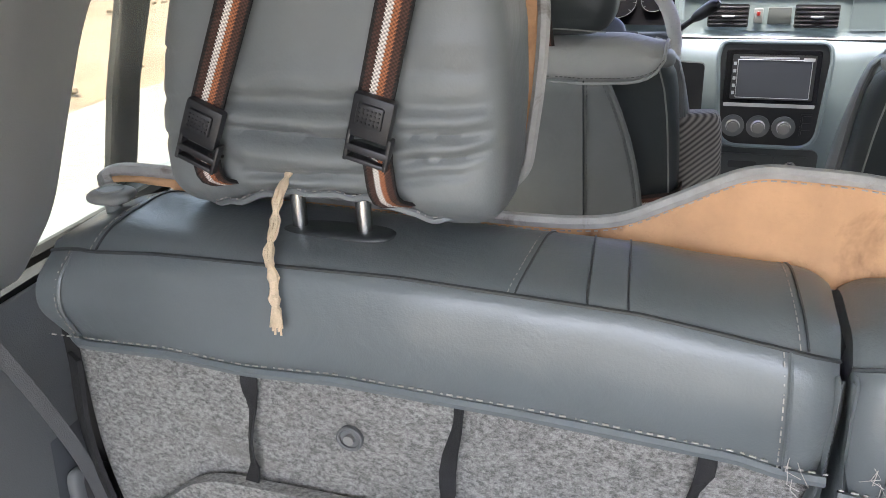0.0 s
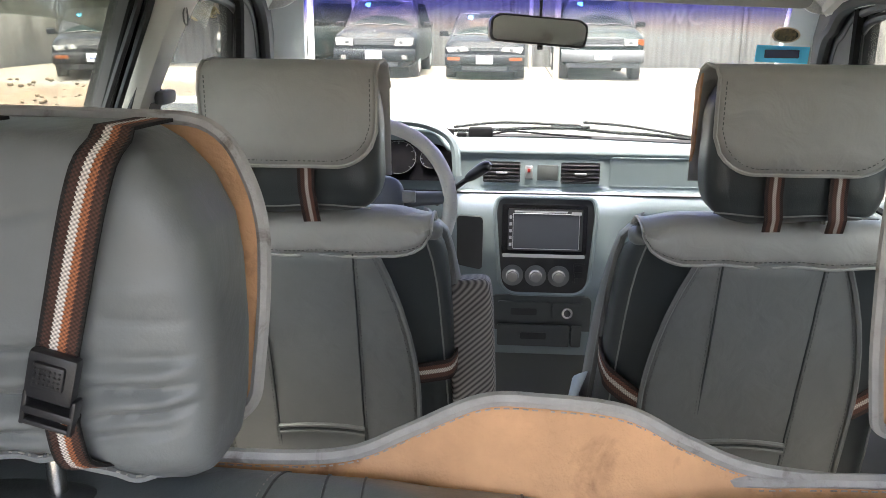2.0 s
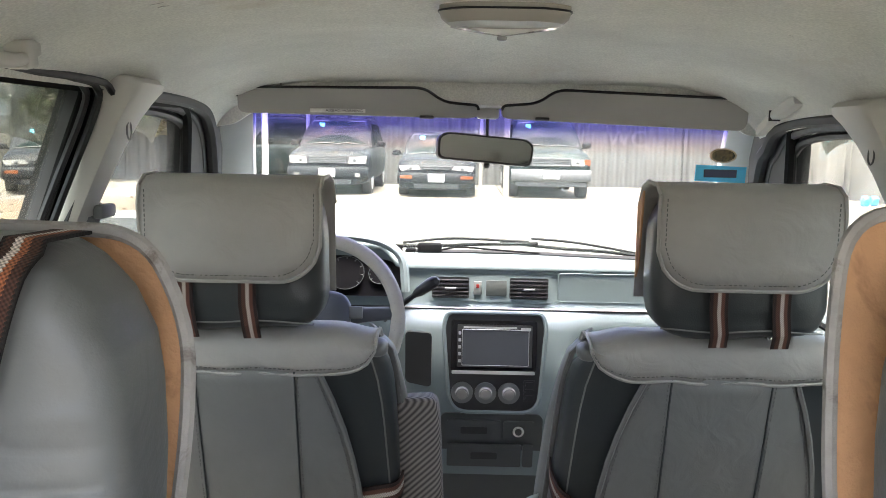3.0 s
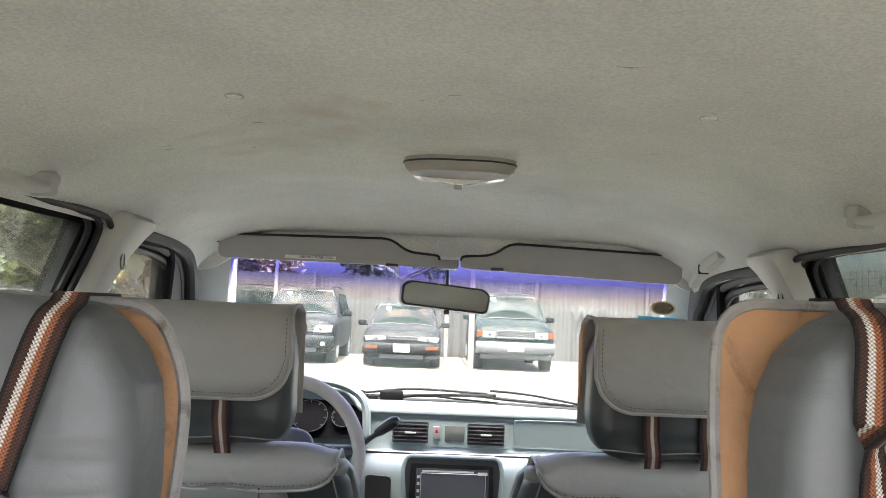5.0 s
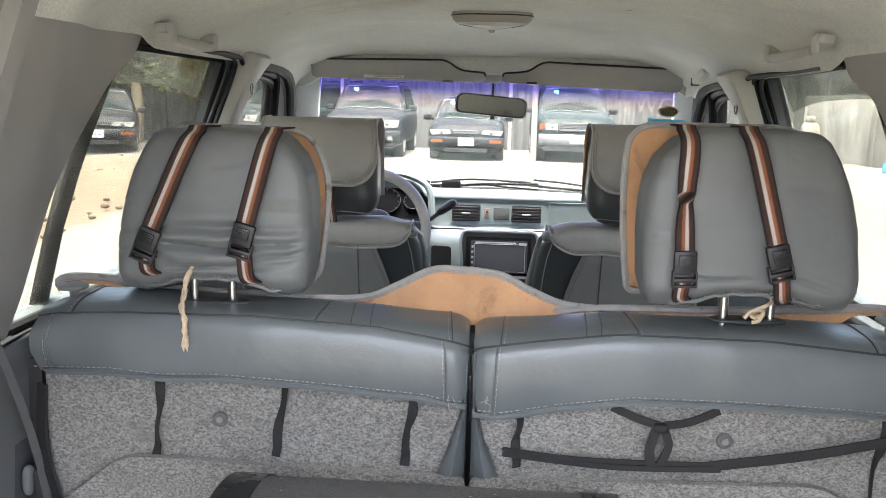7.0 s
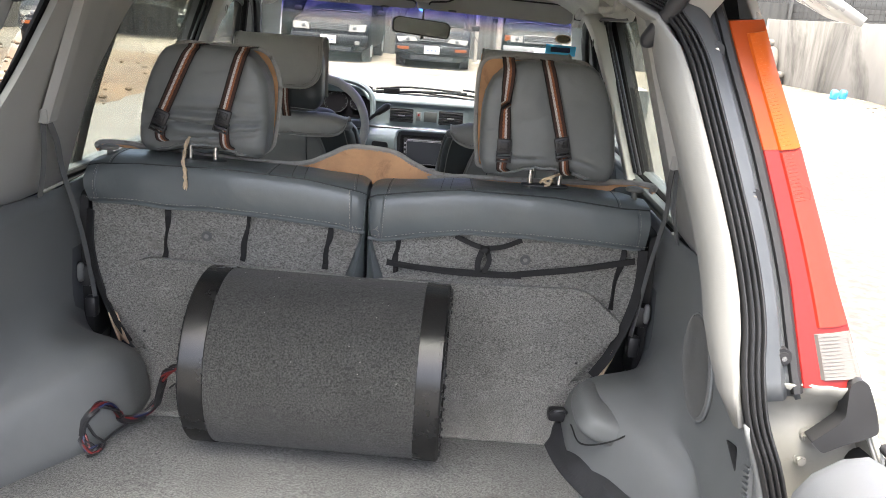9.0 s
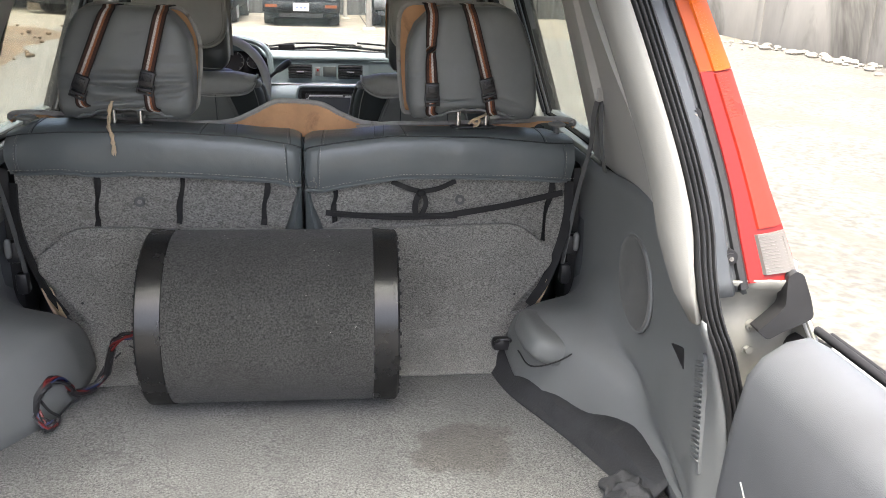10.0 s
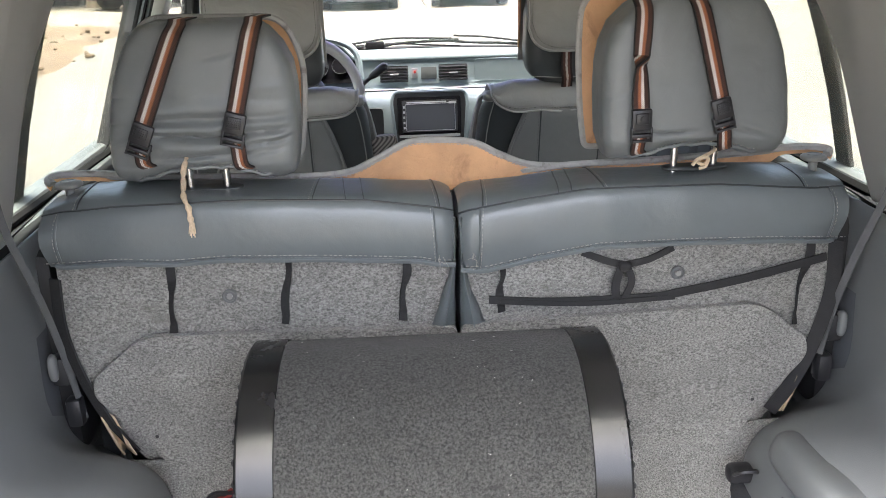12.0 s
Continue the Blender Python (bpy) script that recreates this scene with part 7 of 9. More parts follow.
def rear_belt(s):
    b = thing("rear_seat_belt", "grey rear seat belt running down from the pillar guide", "seat belt", "rear seat belts", at=(s * 0.64, -0.05, 0.8))
    inv = Matrix.Translation((-s * 0.64, 0.05, -0.8))

    def add(name, bm, mat, label=""):
        bmesh.ops.transform(bm, matrix=inv, verts=bm.verts)
        return part(name, bm, mat, b, label)

    t = B()
    ribbon(t, smooth_line([(s * 0.592, -0.23, 1.305), (s * 0.605, -0.17, 1.25), (s * 0.62, -0.12, 1.18), (s * 0.615, -0.07, 1.06), (s * 0.612, -0.035, 0.95), (s * 0.60, -0.03, 0.84)], 4), 0.012, (-0.35 * s, 1, 0), 0.0022)
    add("belt_webbing", t, M["belt"])
    t = B()
    ribbon(t, smooth_line([(s * 0.598, -0.235, 1.30), (s * 0.606, -0.225, 1.22), (s * 0.626, -0.21, 1.145)], 4), 0.013, (-0.2 * s, 1, 0), 0.002)
    add("belt_webbing", t, M["belt"])
    t = B()
    box(t, (s * 0.586, -0.235, 1.312), (0.016, 0.05, 0.03), 0.006)
    add("belt_guide", t, M["trim"])
    t = B()
    rows = [[(s * (SX(z) - 0.064), -0.262 + (z - 1.3) * 0.1, z), (s * (SX(z) - 0.080), -0.254 + (z - 1.3) * 0.1, z), (s * (SX(z) - 0.080), -0.222 + (z - 1.3) * 0.1, z), (s * (SX(z) - 0.064), -0.214 + (z - 1.3) * 0.1, z)] for z in [1.30 + 0.29 * k / 8 for k in range(9)]]
    skin(t, rows)
    add("guide_rail", t, M["trim"], "light plastic belt guide rail")
    t = B()
    box(t, (s * 0.625, -0.02, 0.925), (0.03, 0.03, 0.05), 0.008)
    box(t, (s * 0.612, -0.03, 0.855), (0.026, 0.028, 0.05), 0.008)
    add("belt_tongue", t, M["plastic"], "black belt tongue and catch")
    t = B()
    pillow(t, (s * 0.632, -0.035, 0.935), (0.014, 0.02, 0.045), 3, 6)
    add("latch_hook", t, M["trim_dark"], "grey seat latch hook")
    t = B()
    box(t, (s * 0.645, 0.05, 0.93), (0.05, 0.10, 0.36), 0.02)
    add("retractor_cover", t, M["black"])


rear_belt(-1)
rear_belt(1)


def roof_button(x, y):
    b = thing("roof_clip", "small beige plastic clip in the headliner", "trim clip", "headliner clips", at=(x, y, roof_z(x, y) - 0.003))
    t = B()
    rows = [[(r * math.cos(k * 0.3927), r * math.sin(k * 0.3927), z) for k in range(16)] for r, z in ((0.0095, 0.003), (0.0092, 0.001), (0.0075, -0.0002), (0.003, -0.0006))]
    skin(t, rows, loop_v=True, caps=True)
    part("clip_head", t, M["headliner"], b)
    t = B()
    tube(t, [(0.0100 * math.cos(k * 0.3927), 0.0100 * math.sin(k * 0.3927), 0.0012) for k in range(16)], 0.0008, 5, True)
    part("clip_rim", t, M["scuff"], b)


for _x, _y in ((-0.247, 0.318), (0.272, 0.318)):
    roof_button(_x, _y)


def windscreen_bits():
    w = thing("sticker", "cyan paper permit sticker inside the windscreen", "sticker", at=(0.553, 1.48, 1.433))
    t = B()
    plate(t, [(-0.058, -0.016), (0.056, -0.02), (0.058, 0.016), (-0.056, 0.02)], lambda u, v, d: (u, d, v), 0.001)
    part("paper", t, M["cyan"], w)
    t = B()
    plate(t, rect(-0.038, -0.008, 0.036, 0.010, 0.002), lambda u, v, d: (u, d - 0.0012, v), 0.001)
    part("printed_bar", t, M["wire_blue"], w)
    o = thing("round_sticker", "oval gold and brown sticker inside the windscreen", "sticker", at=(0.56, 1.49, 1.474))
    t = B()
    plate(t, [(0.031 * math.cos(k * 0.2618), 0.017 * math.sin(k * 0.2618)) for k in range(24)], lambda u, v, d: (u, d, v), 0.001)
    part("sticker_rim", t, M["cord"], o, "pale gold rim")
    t = B()
    plate(t, [(0.026 * math.cos(k * 0.2618), 0.0135 * math.sin(k * 0.2618)) for k in range(24)], lambda u, v, d: (u, d - 0.0012, v), 0.001)
    part("sticker_face", t, M["gold"], o)
    # wipers lie beyond the glass
    for x0, x1, z0, z1, yy in ((-0.32, 0.22, 1.150, 1.172, 2.24), (0.10, 0.60, 1.170, 1.135, 2.25)):
        wp = thing("wiper", "black windscreen wiper resting on the glass", "wiper", "wipers", at=((x0 + x1) / 2, yy, 1.16))
        n = 12
        t = B()
        tube(t, [((x0 - x1) / 2 + (x1 - x0) * k / n, 0.01 * math.sin(k), lerp(z0, z1, k / n) - 1.16) for k in range(n + 1)], 0.006, 6)
        part("wiper_blade", t, M["wiper"], wp)
        t = B()
        tube(t, smooth_line([((x0 - x1) / 2 * 0.6, 0.0, z0 - 1.16 + 0.016), (0.0, 0.0, (z0 + z1) / 2 - 1.16 + 0.022), ((x1 - x0) / 2 * 0.9, 0.0, z1 - 1.16 + 0.004)], 4), 0.0045, 6)
        part("wiper_arm", t, M["wiper"], wp)
    d = thing("dash_sensor", "small black box on the dashboard top", "electronic box", at=(-0.118, 1.98, 1.168))
    t = B()
    box(t, (0, 0, 0.016), (0.07, 0.045, 0.03), 0.006)
    box(t, (-0.055, 0, 0.008), (0.03, 0.03, 0.014), 0.004)
    part("case", t, M["cluster"], d)
    t = B()
    tube(t, smooth_line([(0.03, 0, 0.012), (0.09, 0.01, 0.02), (0.2, 0.02, 0.012), (0.32, 0.01, 0.006)], 5), 0.003, 5)
    part("cable", t, M["cluster"], d)


windscreen_bits()


def headliner_scuffs():
    c = thing("scuff_mark", "small dark scuffs on the headliner felt", "scuffs", "", "stuff", at=(0, 0.4, 1.66))
    t = B()
    rs = random.Random(5)
    for x0, y0, n, ln in ((-0.255, 0.44, 1, 0.012), (-0.03, 0.30, 3, 0.014), (0.30, 0.31, 2, 0.014), (0.42, 0.75, 3, 0.03), (0.47, 0.80, 2, 0.02), (0.30, 0.52, 2, 0.02), (-0.30, 0.62, 1, 0.012), (-0.42, 0.55, 2, 0.02), (0.15, 0.15, 2, 0.02)):
        for k in range(n):
            x, y = x0 + rs.uniform(-0.03, 0.03), y0 + rs.uniform(-0.02, 0.02)
            a = rs.uniform(-0.35, 0.35)
            l_ = ln * rs.uniform(0.3, 1.0) * 0.5
            pts = [(x + d * l_ * math.cos(a), y + d * l_ * math.sin(a) + 0.001 * rs.uniform(-1, 1)) for d in (-1, -0.4, 0.3, 1)]
            tube(t, [(u, v - 0.4, roof_z(u, v) - 0.0004 - 1.66) for u, v in pts], 0.0006 * rs.uniform(0.4, 1.0), 4)
    part("scuff", t, M["scuff"], c)


headliner_scuffs()


# low mirror colour stands in for a darker reflection in the door mirrors
M["mirror_dim"] = surf("dimmed_mirror", (0.22, 0.25, 0.27), 0.08, metal=1.0, var=0.0)


def side_mirror(s):
    y = 1.72
    m = thing("door_mirror", "grey door mirror on the front door", "wing mirror", "door mirrors", at=(s * 0.868, y, 1.23))
    t = B()
    pillow(t, (0, 0, 0), (0.19, 0.10, 0.14), 4, 10)
    part("mirror_shell", t, M["trim"], m)
    t = B()
    plate(t, rect(-0.085, -0.06, 0.085, 0.06, 0.02), lambda u, v, w: (u, -0.058 + w, v), 0.004)
    part("mirror_glass", t, M["mirror_dim"], m)
    t = B()
    tube(t, [(-s * 0.08, 0, -0.03), (-s * 0.2, 0.0, -0.05)], [0.03, 0.035], 8)
    part("mirror_arm", t, M["plastic"], m)


side_mirror(-1)
side_mirror(1)


# ---- rear opening, tail lamp and open tailgate ----
def rear_opening():
    for s in (-1, 1):
        nm = "left" if s < 0 else "right"
        # rubber seal along the opening
        t = B()
        zs = [0.70 + 0.9 * k / 70 for k in range(71)]
        skin(t, [[(s * (open_x(z) + 0.031 * j / 24), hatch_y(z) - 0.003 - 0.0075 * abs(math.sin(math.pi * 4 * j / 24)) ** 0.7 - 0.004 * math.sin(math.pi * j / 24), z) for j in range(25)] for z in zs])
        tube(t, [(s * (inter(z, LAMP_IN) - 0.004), hatch_y(z) + 0.012, z) for z in zs if z > 1.12], 0.0075, 6)
        ob = part("trim_seal_" + nm, t, M["black"])
        tagged(ob, "black rubber door seal round the rear opening", "door seal", kind="structure")
        # painted jamb between seal and lamp
        t = B()
        rows = []
        for z in [1.118 + 0.502 * k / 24 for k in range(25)]:
            x, hy = open_x(z), hatch_y(z)
            lx = max(inter(z, LAMP_IN), x + 0.045)
            rows.append([(s * (x + 0.027), hy + 0.010, z), (s * (x + 0.030), hy - 0.001, z), (s * lerp(x, lx, 0.58), hy + 0.002, z), (s * lerp(x, lx, 0.62), hy + 0.006, z), (s * lerp(x, lx, 0.72), hy + 0.018, z), (s * (lx - 0.004), hy + 0.022, z), (s * lx, hy + 0.012, z)])
        skin(t, rows)
        ob = part("trim_jamb_" + nm, t, M["jamb_out"])
        ob.modifiers.new("thick", "SOLIDIFY").thickness = 0.008
        tagged(ob, "grey painted metal jamb of the rear opening", "door jamb", kind="structure")
        # painted body cavity under the lamp, with a few dents
        t = B()
        rows = []
        for k in range(31):
            z = lerp(0.60, 1.136, k / 30)
            x, hy = open_x(z) + 0.026, hatch_y(z)
            lx, d = inter(z, LAMP_OUT) - 0.010, 0.055 * step(1.138, 1.085, z) + 0.006
            row = [(x, hy + 0.002), (x + 0.004, hy + d * 0.7), (x + 0.014, hy + d)]
            row += [(lerp(x + 0.014, lx - 0.012, q / 7), hy + d + 0.007 * noise.noise((q * 0.9, z * 26, 2.0)) - 0.012 * math.exp(-((z - 1.035) / 0.05) ** 2 - ((q - 2.6) / 1.6) ** 2)) for q in range(1, 8)]
            row += [(lx - 0.004, hy + d * 0.7), (lx, hy + 0.022)]
            rows.append([(s * u, v, z) for u, v in row])
        skin(t, rows)
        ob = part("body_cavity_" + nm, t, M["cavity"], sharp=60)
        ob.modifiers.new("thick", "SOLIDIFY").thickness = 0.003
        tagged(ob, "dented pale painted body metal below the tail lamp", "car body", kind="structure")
        # body skin outside
        t = B()
        rows = []
        for z in [0.45 + 1.17 * k / 26 for k in range(27)]:
            lx, hy = inter(z, LAMP_OUT), hatch_y(z) + 0.02
            rows.append([(s * (lx - 0.012), hy + 0.004, z), (s * lx, hy + 0.008, z), (s * (lx + 0.018), hy + 0.06, z), (s * (lx + 0.028), -0.45, z)])
        skin(t, rows)
        ob = part("body_corner_" + nm, t, M["paint"])
        ob.modifiers.new("thick", "SOLIDIFY").thickness = 0.006
        tagged(ob, "silver painted rear body corner", "car body", kind="structure")
        # lower outer body side
        t = B()
        skin(t, [[(s * (0.85 + 0.01 * math.sin(z * 3)), y, z) for z in (0.35, 0.6, 0.85, 1.0, 1.08)] for y in [-0.6 + 0.25 * k for k in range(12)]])
        ob = part("body_side_" + nm, t, M["paint"])
        ob.modifiers.new("thick", "SOLIDIFY").thickness = 0.006
        tagged(ob, "silver painted lower body side", "car body", kind="structure")
    t = B()
    skin(t, [[(x, y, z - 0.10 * (abs(x) / 0.5) ** 4 * 0.5) for y, z in ((-0.60, 1.622), (-0.645, 1.614), (-0.66, 1.63), (-0.74, 1.66), (-0.77, 1.69))] for x in [-0.5 + k / 20 for k in range(21)]])
    ob = part("trim_header", t, M["trim"])
    ob.modifiers.new("thick", "SOLIDIFY").thickness = 0.008
    tagged(ob, "grey trim along the top of the rear opening", "trim panel", kind="structure")


rear_opening()


def tail_lamp():
    L = thing("tail_lamp", "tall tail lamp with amber, red and clear lens sections", "tail lamp", at=(0.60, -0.82, 1.13))
    inv = Matrix.Translation((-0.60, 0.82, -1.13))
    xi = lambda z: inter(z, LAMP_IN)
    xo = lambda z: inter(z, LAMP_OUT)

    def sect(z0, z1, a, b, n, proud, back=0.02):
        t = B()
        rows = []
        for k in range(n + 1):
            z = lerp(z0, z1, k / n)
            p, q, y = lerp(xi(z), xo(z), a), lerp(xi(z), xo(z), b), hatch_y(z) + 0.024
            rows.append([(p, y + back, z), (p, y - proud + 0.006, z), (p + 0.005, y - proud, z + 0.001), (lerp(p, q, 0.6), y - proud * 0.9, z + 0.004), (q - 0.006, y - proud * 0.55, z + 0.006), (q, y + back, z + 0.007)])
        skin(t, rows, caps=True)
        bmesh.ops.transform(t, matrix=inv, verts=t.verts)
        return t

    part("red_base", sect(1.132, 1.409, 0.0, 1.0, 14, 0.016, 0.05), M["red_dark"], L, "red moulded lens")
    part("amber_base", sect(1.4095, 1.566, 0.0, 1.0, 8, 0.016, 0.05), M["amber_dark"], L, "amber moulded lens")
    part("amber_lens", sect(1.411, 1.552, 0.36, 0.985, 30, 0.019), M["amber"], L, "ribbed amber indicator lens")
    part("red_lens", sect(1.204, 1.408, 0.36, 0.985, 30, 0.019), M["red"], L, "ribbed red brake lens")
    part("reverse_lens", sect(1.144, 1.196, 0.30, 0.985, 12, 0.020), M["clear"], L, "clear ribbed reversing lens")
    t = B()
    for k in range(12):
        z = lerp(1.148, 1.193, k / 11)
        p, q, y = lerp(xi(z), xo(z), 0.36), lerp(xi(z), xo(z), 0.86), hatch_y(z) + 0.024
        tube(t, [(p, y - 0.0206, z + 0.001), (lerp(p, q, 0.6), y - 0.0186, z + 0.004), (q, y - 0.013, z + 0.006)], 0.0004, 4)
    for k in range(14):
        f = lerp(0.36, 0.85, k / 13)
        ln = [(lerp(xi(z), xo(z), f), hatch_y(z) + 0.024 - lerp(0.0206, 0.0135, f), z + 0.003) for z in (1.147, 1.17, 1.193)]
        tube(t, ln, 0.0006, 4)
    bmesh.ops.transform(t, matrix=inv, verts=t.verts)
    part("lens_rib", t, M["clear"], L)
    # ribs moulded across the amber and red lenses
    for nm_, z0, z1, n_, mt in (("amber_rib", 1.416, 1.548, 34, "amber"), ("red_rib", 1.35, 1.404, 14, "red")):
        t = B()
        for k in range(n_):
            z = lerp(z0, z1, k / (n_ - 1))
            p, q, y = lerp(xi(z), xo(z), 0.39), lerp(xi(z), xo(z), 0.86), hatch_y(z) + 0.024
            tube(t, [(p + 0.004, y - 0.0188, z + 0.001), (lerp(p, q, 0.6), y - 0.0170, z + 0.004), (q - 0.003, y - 0.0118, z + 0.006)], 0.0005, 4)
        bmesh.ops.transform(t, matrix=inv, verts=t.verts)
        part(nm_, t, M[mt], L)
    for x, z in ((0.505, 1.529), (0.560, 1.354), (0.605, 1.169)):
        b = thing("jamb_bolt", "round black rubber plug in the door jamb", "bolt", "jamb bolts", at=(x, hatch_y(z) + 0.004, z))
        t = B()
        rod(t, (0, 0.03, 0), (0, -0.004, 0), 0.0115, 18)
        rod(t, (0, -0.003, 0), (0, -0.007, 0), 0.008, 14)
        part("plug", t, M["plastic"], b)
        t = B()
        rod(t, (0, -0.006, 0), (0, -0.009, 0), 0.0035, 8)
        part("screw_head", t, M["chrome"], b)


tail_lamp()


def tailgate():
    g = thing("tailgate", "open tailgate with scuffed grey inner panel and black seal", "tailgate", at=(0.72, -0.80, 0.45))
    inv = Matrix.Translation((-0.72, 0.80, -0.45))

    def add(name, bm, mat, label="", sharp=50):
        bmesh.ops.transform(bm, matrix=inv, verts=bm.verts)
        return part(name, bm, mat, g, label, sharp)

    # inner trim panel, seen from the load side
    t = B()
    rows = []
    for k in range(25):
        y = -0.868 - 0.045 * k / 6 if k < 6 else lerp(-0.913, -1.90, (k - 6) / 18)
        r = math.sqrt(max(0.0, 1 - (1 - min(1.0, (-0.868 - y) / 0.045)) ** 2))
        xi, top = lerp(0.630, 0.600, r), lerp(1.050, 1.080, r)
        rows.append([(xi + 0.012, y, 0.47), (xi, y, 0.50), (xi - 0.006, y, 0.70), (xi - 0.002, y, 0.84), (xi + 0.004, y, 0.94), (xi + 0.016, y, top - 0.055), (xi + 0.034, y, top - 0.028), (xi + 0.066, y, top - 0.006), (xi + 0.098, y, top), (xi + 0.125, y, top - 0.014)])
    skin(t, rows, caps=True)
    add("inner_panel", t, M["gate"], "grey plastic inner panel with scratches")
    # metal frame
    t = B()
    rows = []
    for k in range(13):
        y = lerp(-0.86, -1.92, k / 12)
        rows.append([(0.735, y, 0.47), (0.735, y, 1.025), (0.745, y, 1.042), (0.780, y, 1.045), (0.797, y, 1.030), (0.81, y, 0.95), (0.815, y, 0.47)])
    skin(t, rows, loop_v=True, caps=True)
    add("gate_shell", t, M["paint"], "silver painted gate shell")
    t = B()
    tube(t, [(0.752, y, 1.058) for y in (-0.83, -1.1, -1.5, -1.9)], 0.0065, 8)
    tube(t, [(0.776, y, 1.048) for y in (-0.83, -1.1, -1.5, -1.9)], 0.0055, 8)
    add("weather_strip", t, M["dial"], "black rubber weather strip")
    t = B()
    plate(t, rounded([(0.652, 1.066), (0.672, 1.083), (0.690, 1.10), (0.689, 1.143), (0.700, 1.152), (0.712, 1.147), (0.728, 1.11), (0.735, 1.083), (0.712, 1.072), (0.690, 1.064), (0.668, 1.052)], [0.003, 0.006, 0.008, 0.006, 0.006, 0.008, 0.012, 0.008, 0.01, 0.01, 0.006]), lambda u, v, w: (u, -0.842 + w + (v - 1.09) * 0.1, v), 0.026)
    skin(t, [[(0.71, -0.80, 1.0), (0.72, -0.80, 1.03), (0.728, -0.802, 1.04), (0.735, -0.805, 1.045)], [(0.735, -0.825, 1.0), (0.742, -0.828, 1.03), (0.747, -0.828, 1.04), (0.75, -0.828, 1.045)], [(0.765, -0.84, 0.995), (0.768, -0.845, 1.02), (0.77, -0.845, 1.04), (0.771, -0.845, 1.045)]])
    ob = add("corner_boot", t, M["black"], "black rubber corner boot")
    ob.modifiers.new("thick", "SOLIDIFY").thickness = 0.006
    t = B()
    for x, z in ((0.661, 1.058), (0.658, 1.024)):
        rod(t, (x, -0.775, z), (x, -0.812, z), 0.0085, 14)
        rod(t, (x, -0.812, z), (x, -0.819, z), 0.0062, 6)
    box(t, (0.672, -0.790, 1.03), (0.030, 0.016, 0.085), 0.005)
    add("hinge", t, M["cavity"], "painted hinge with bolts")
    for line in (((-0.84, 0.90), (-0.855, 0.886), (-0.872, 0.884)), ((-0.86, 0.82), (-0.872, 0.80))):
        t = B()
        tube(t, [(0.5935, a - 0.12, b) for a, b in line], 0.0013, 5)
        add("scratch_mark", t, M["trim_dark"], "pale scratch")


M["gate"] = surf("grey_gate_panel", (0.072, 0.076, 0.083), 0.55, spec=0.25, grain=0.2, gscale=700, var=0.12, vscale=6)
tailgate()


def gas_strut(s):
    x, y, z = s * 0.425, -0.64, 1.535
    g = thing("gas_strut", "black gas strut holding the raised rear glass", "gas strut", "gas struts", at=(x, y, z))
    d = Vector((s * 0.075, -0.12, 0.16)) * 1.5
    t = B()
    rod(t, Vector((0, 0, 0)), d, 0.0115, 12)
    part("cylinder", t, M["plastic"], g)
    t = B()
    pillow(t, (0, 0, 0), (0.022, 0.022, 0.022), 2.2, 6)
    rod(t, (0, 0, 0), (s * 0.02, 0.02, -0.004), 0.006, 8)
    part("ball_joint", t, M["plastic"], g)


gas_strut(-1)
gas_strut(1)


M["privacy"] = glassy("dark_privacy_glass", (0.42, 0.44, 0.43), 0.0, 0.06, 0.03)


def raised_rear_glass():
    g = thing("rear_glass", "raised dark tinted rear window held up by gas struts", "rear window", at=(0, -0.74, 1.68))
    lean = Vector((0, -math.cos(radians(22)), math.sin(radians(22))))
    up = Vector((0, math.sin(radians(22)), math.cos(radians(22))))

    def lay(u, v, w):
        return Vector((u, 0, 0)) + lean * v + up * (w - 0.05 * (u / 0.6) ** 2)

    rim = rounded([(-0.50, 0.02), (0.50, 0.02), (0.60, 0.30), (0.62, 0.52), (-0.62, 0.52), (-0.60, 0.30)], [0.06, 0.06, 0.1, 0.1, 0.1, 0.1], 6)
    t = B()
    skin(t, [[lay(lerp(-0.5, 0.5, i / 12) * lerp(1.0, 1.22, j / 6), lerp(0.03, 0.51, j / 6), 0) for i in range(13)] for j in range(7)])
    part("pane", t, M["privacy"], g, "dark tinted pane")
    t = B()
    tube(t, [lay(u, v, 0) for u, v in rim], 0.014, 6, True, 0.6)
    part("pane_edge", t, M["black"], g, "black printed edge")


raised_rear_glass()


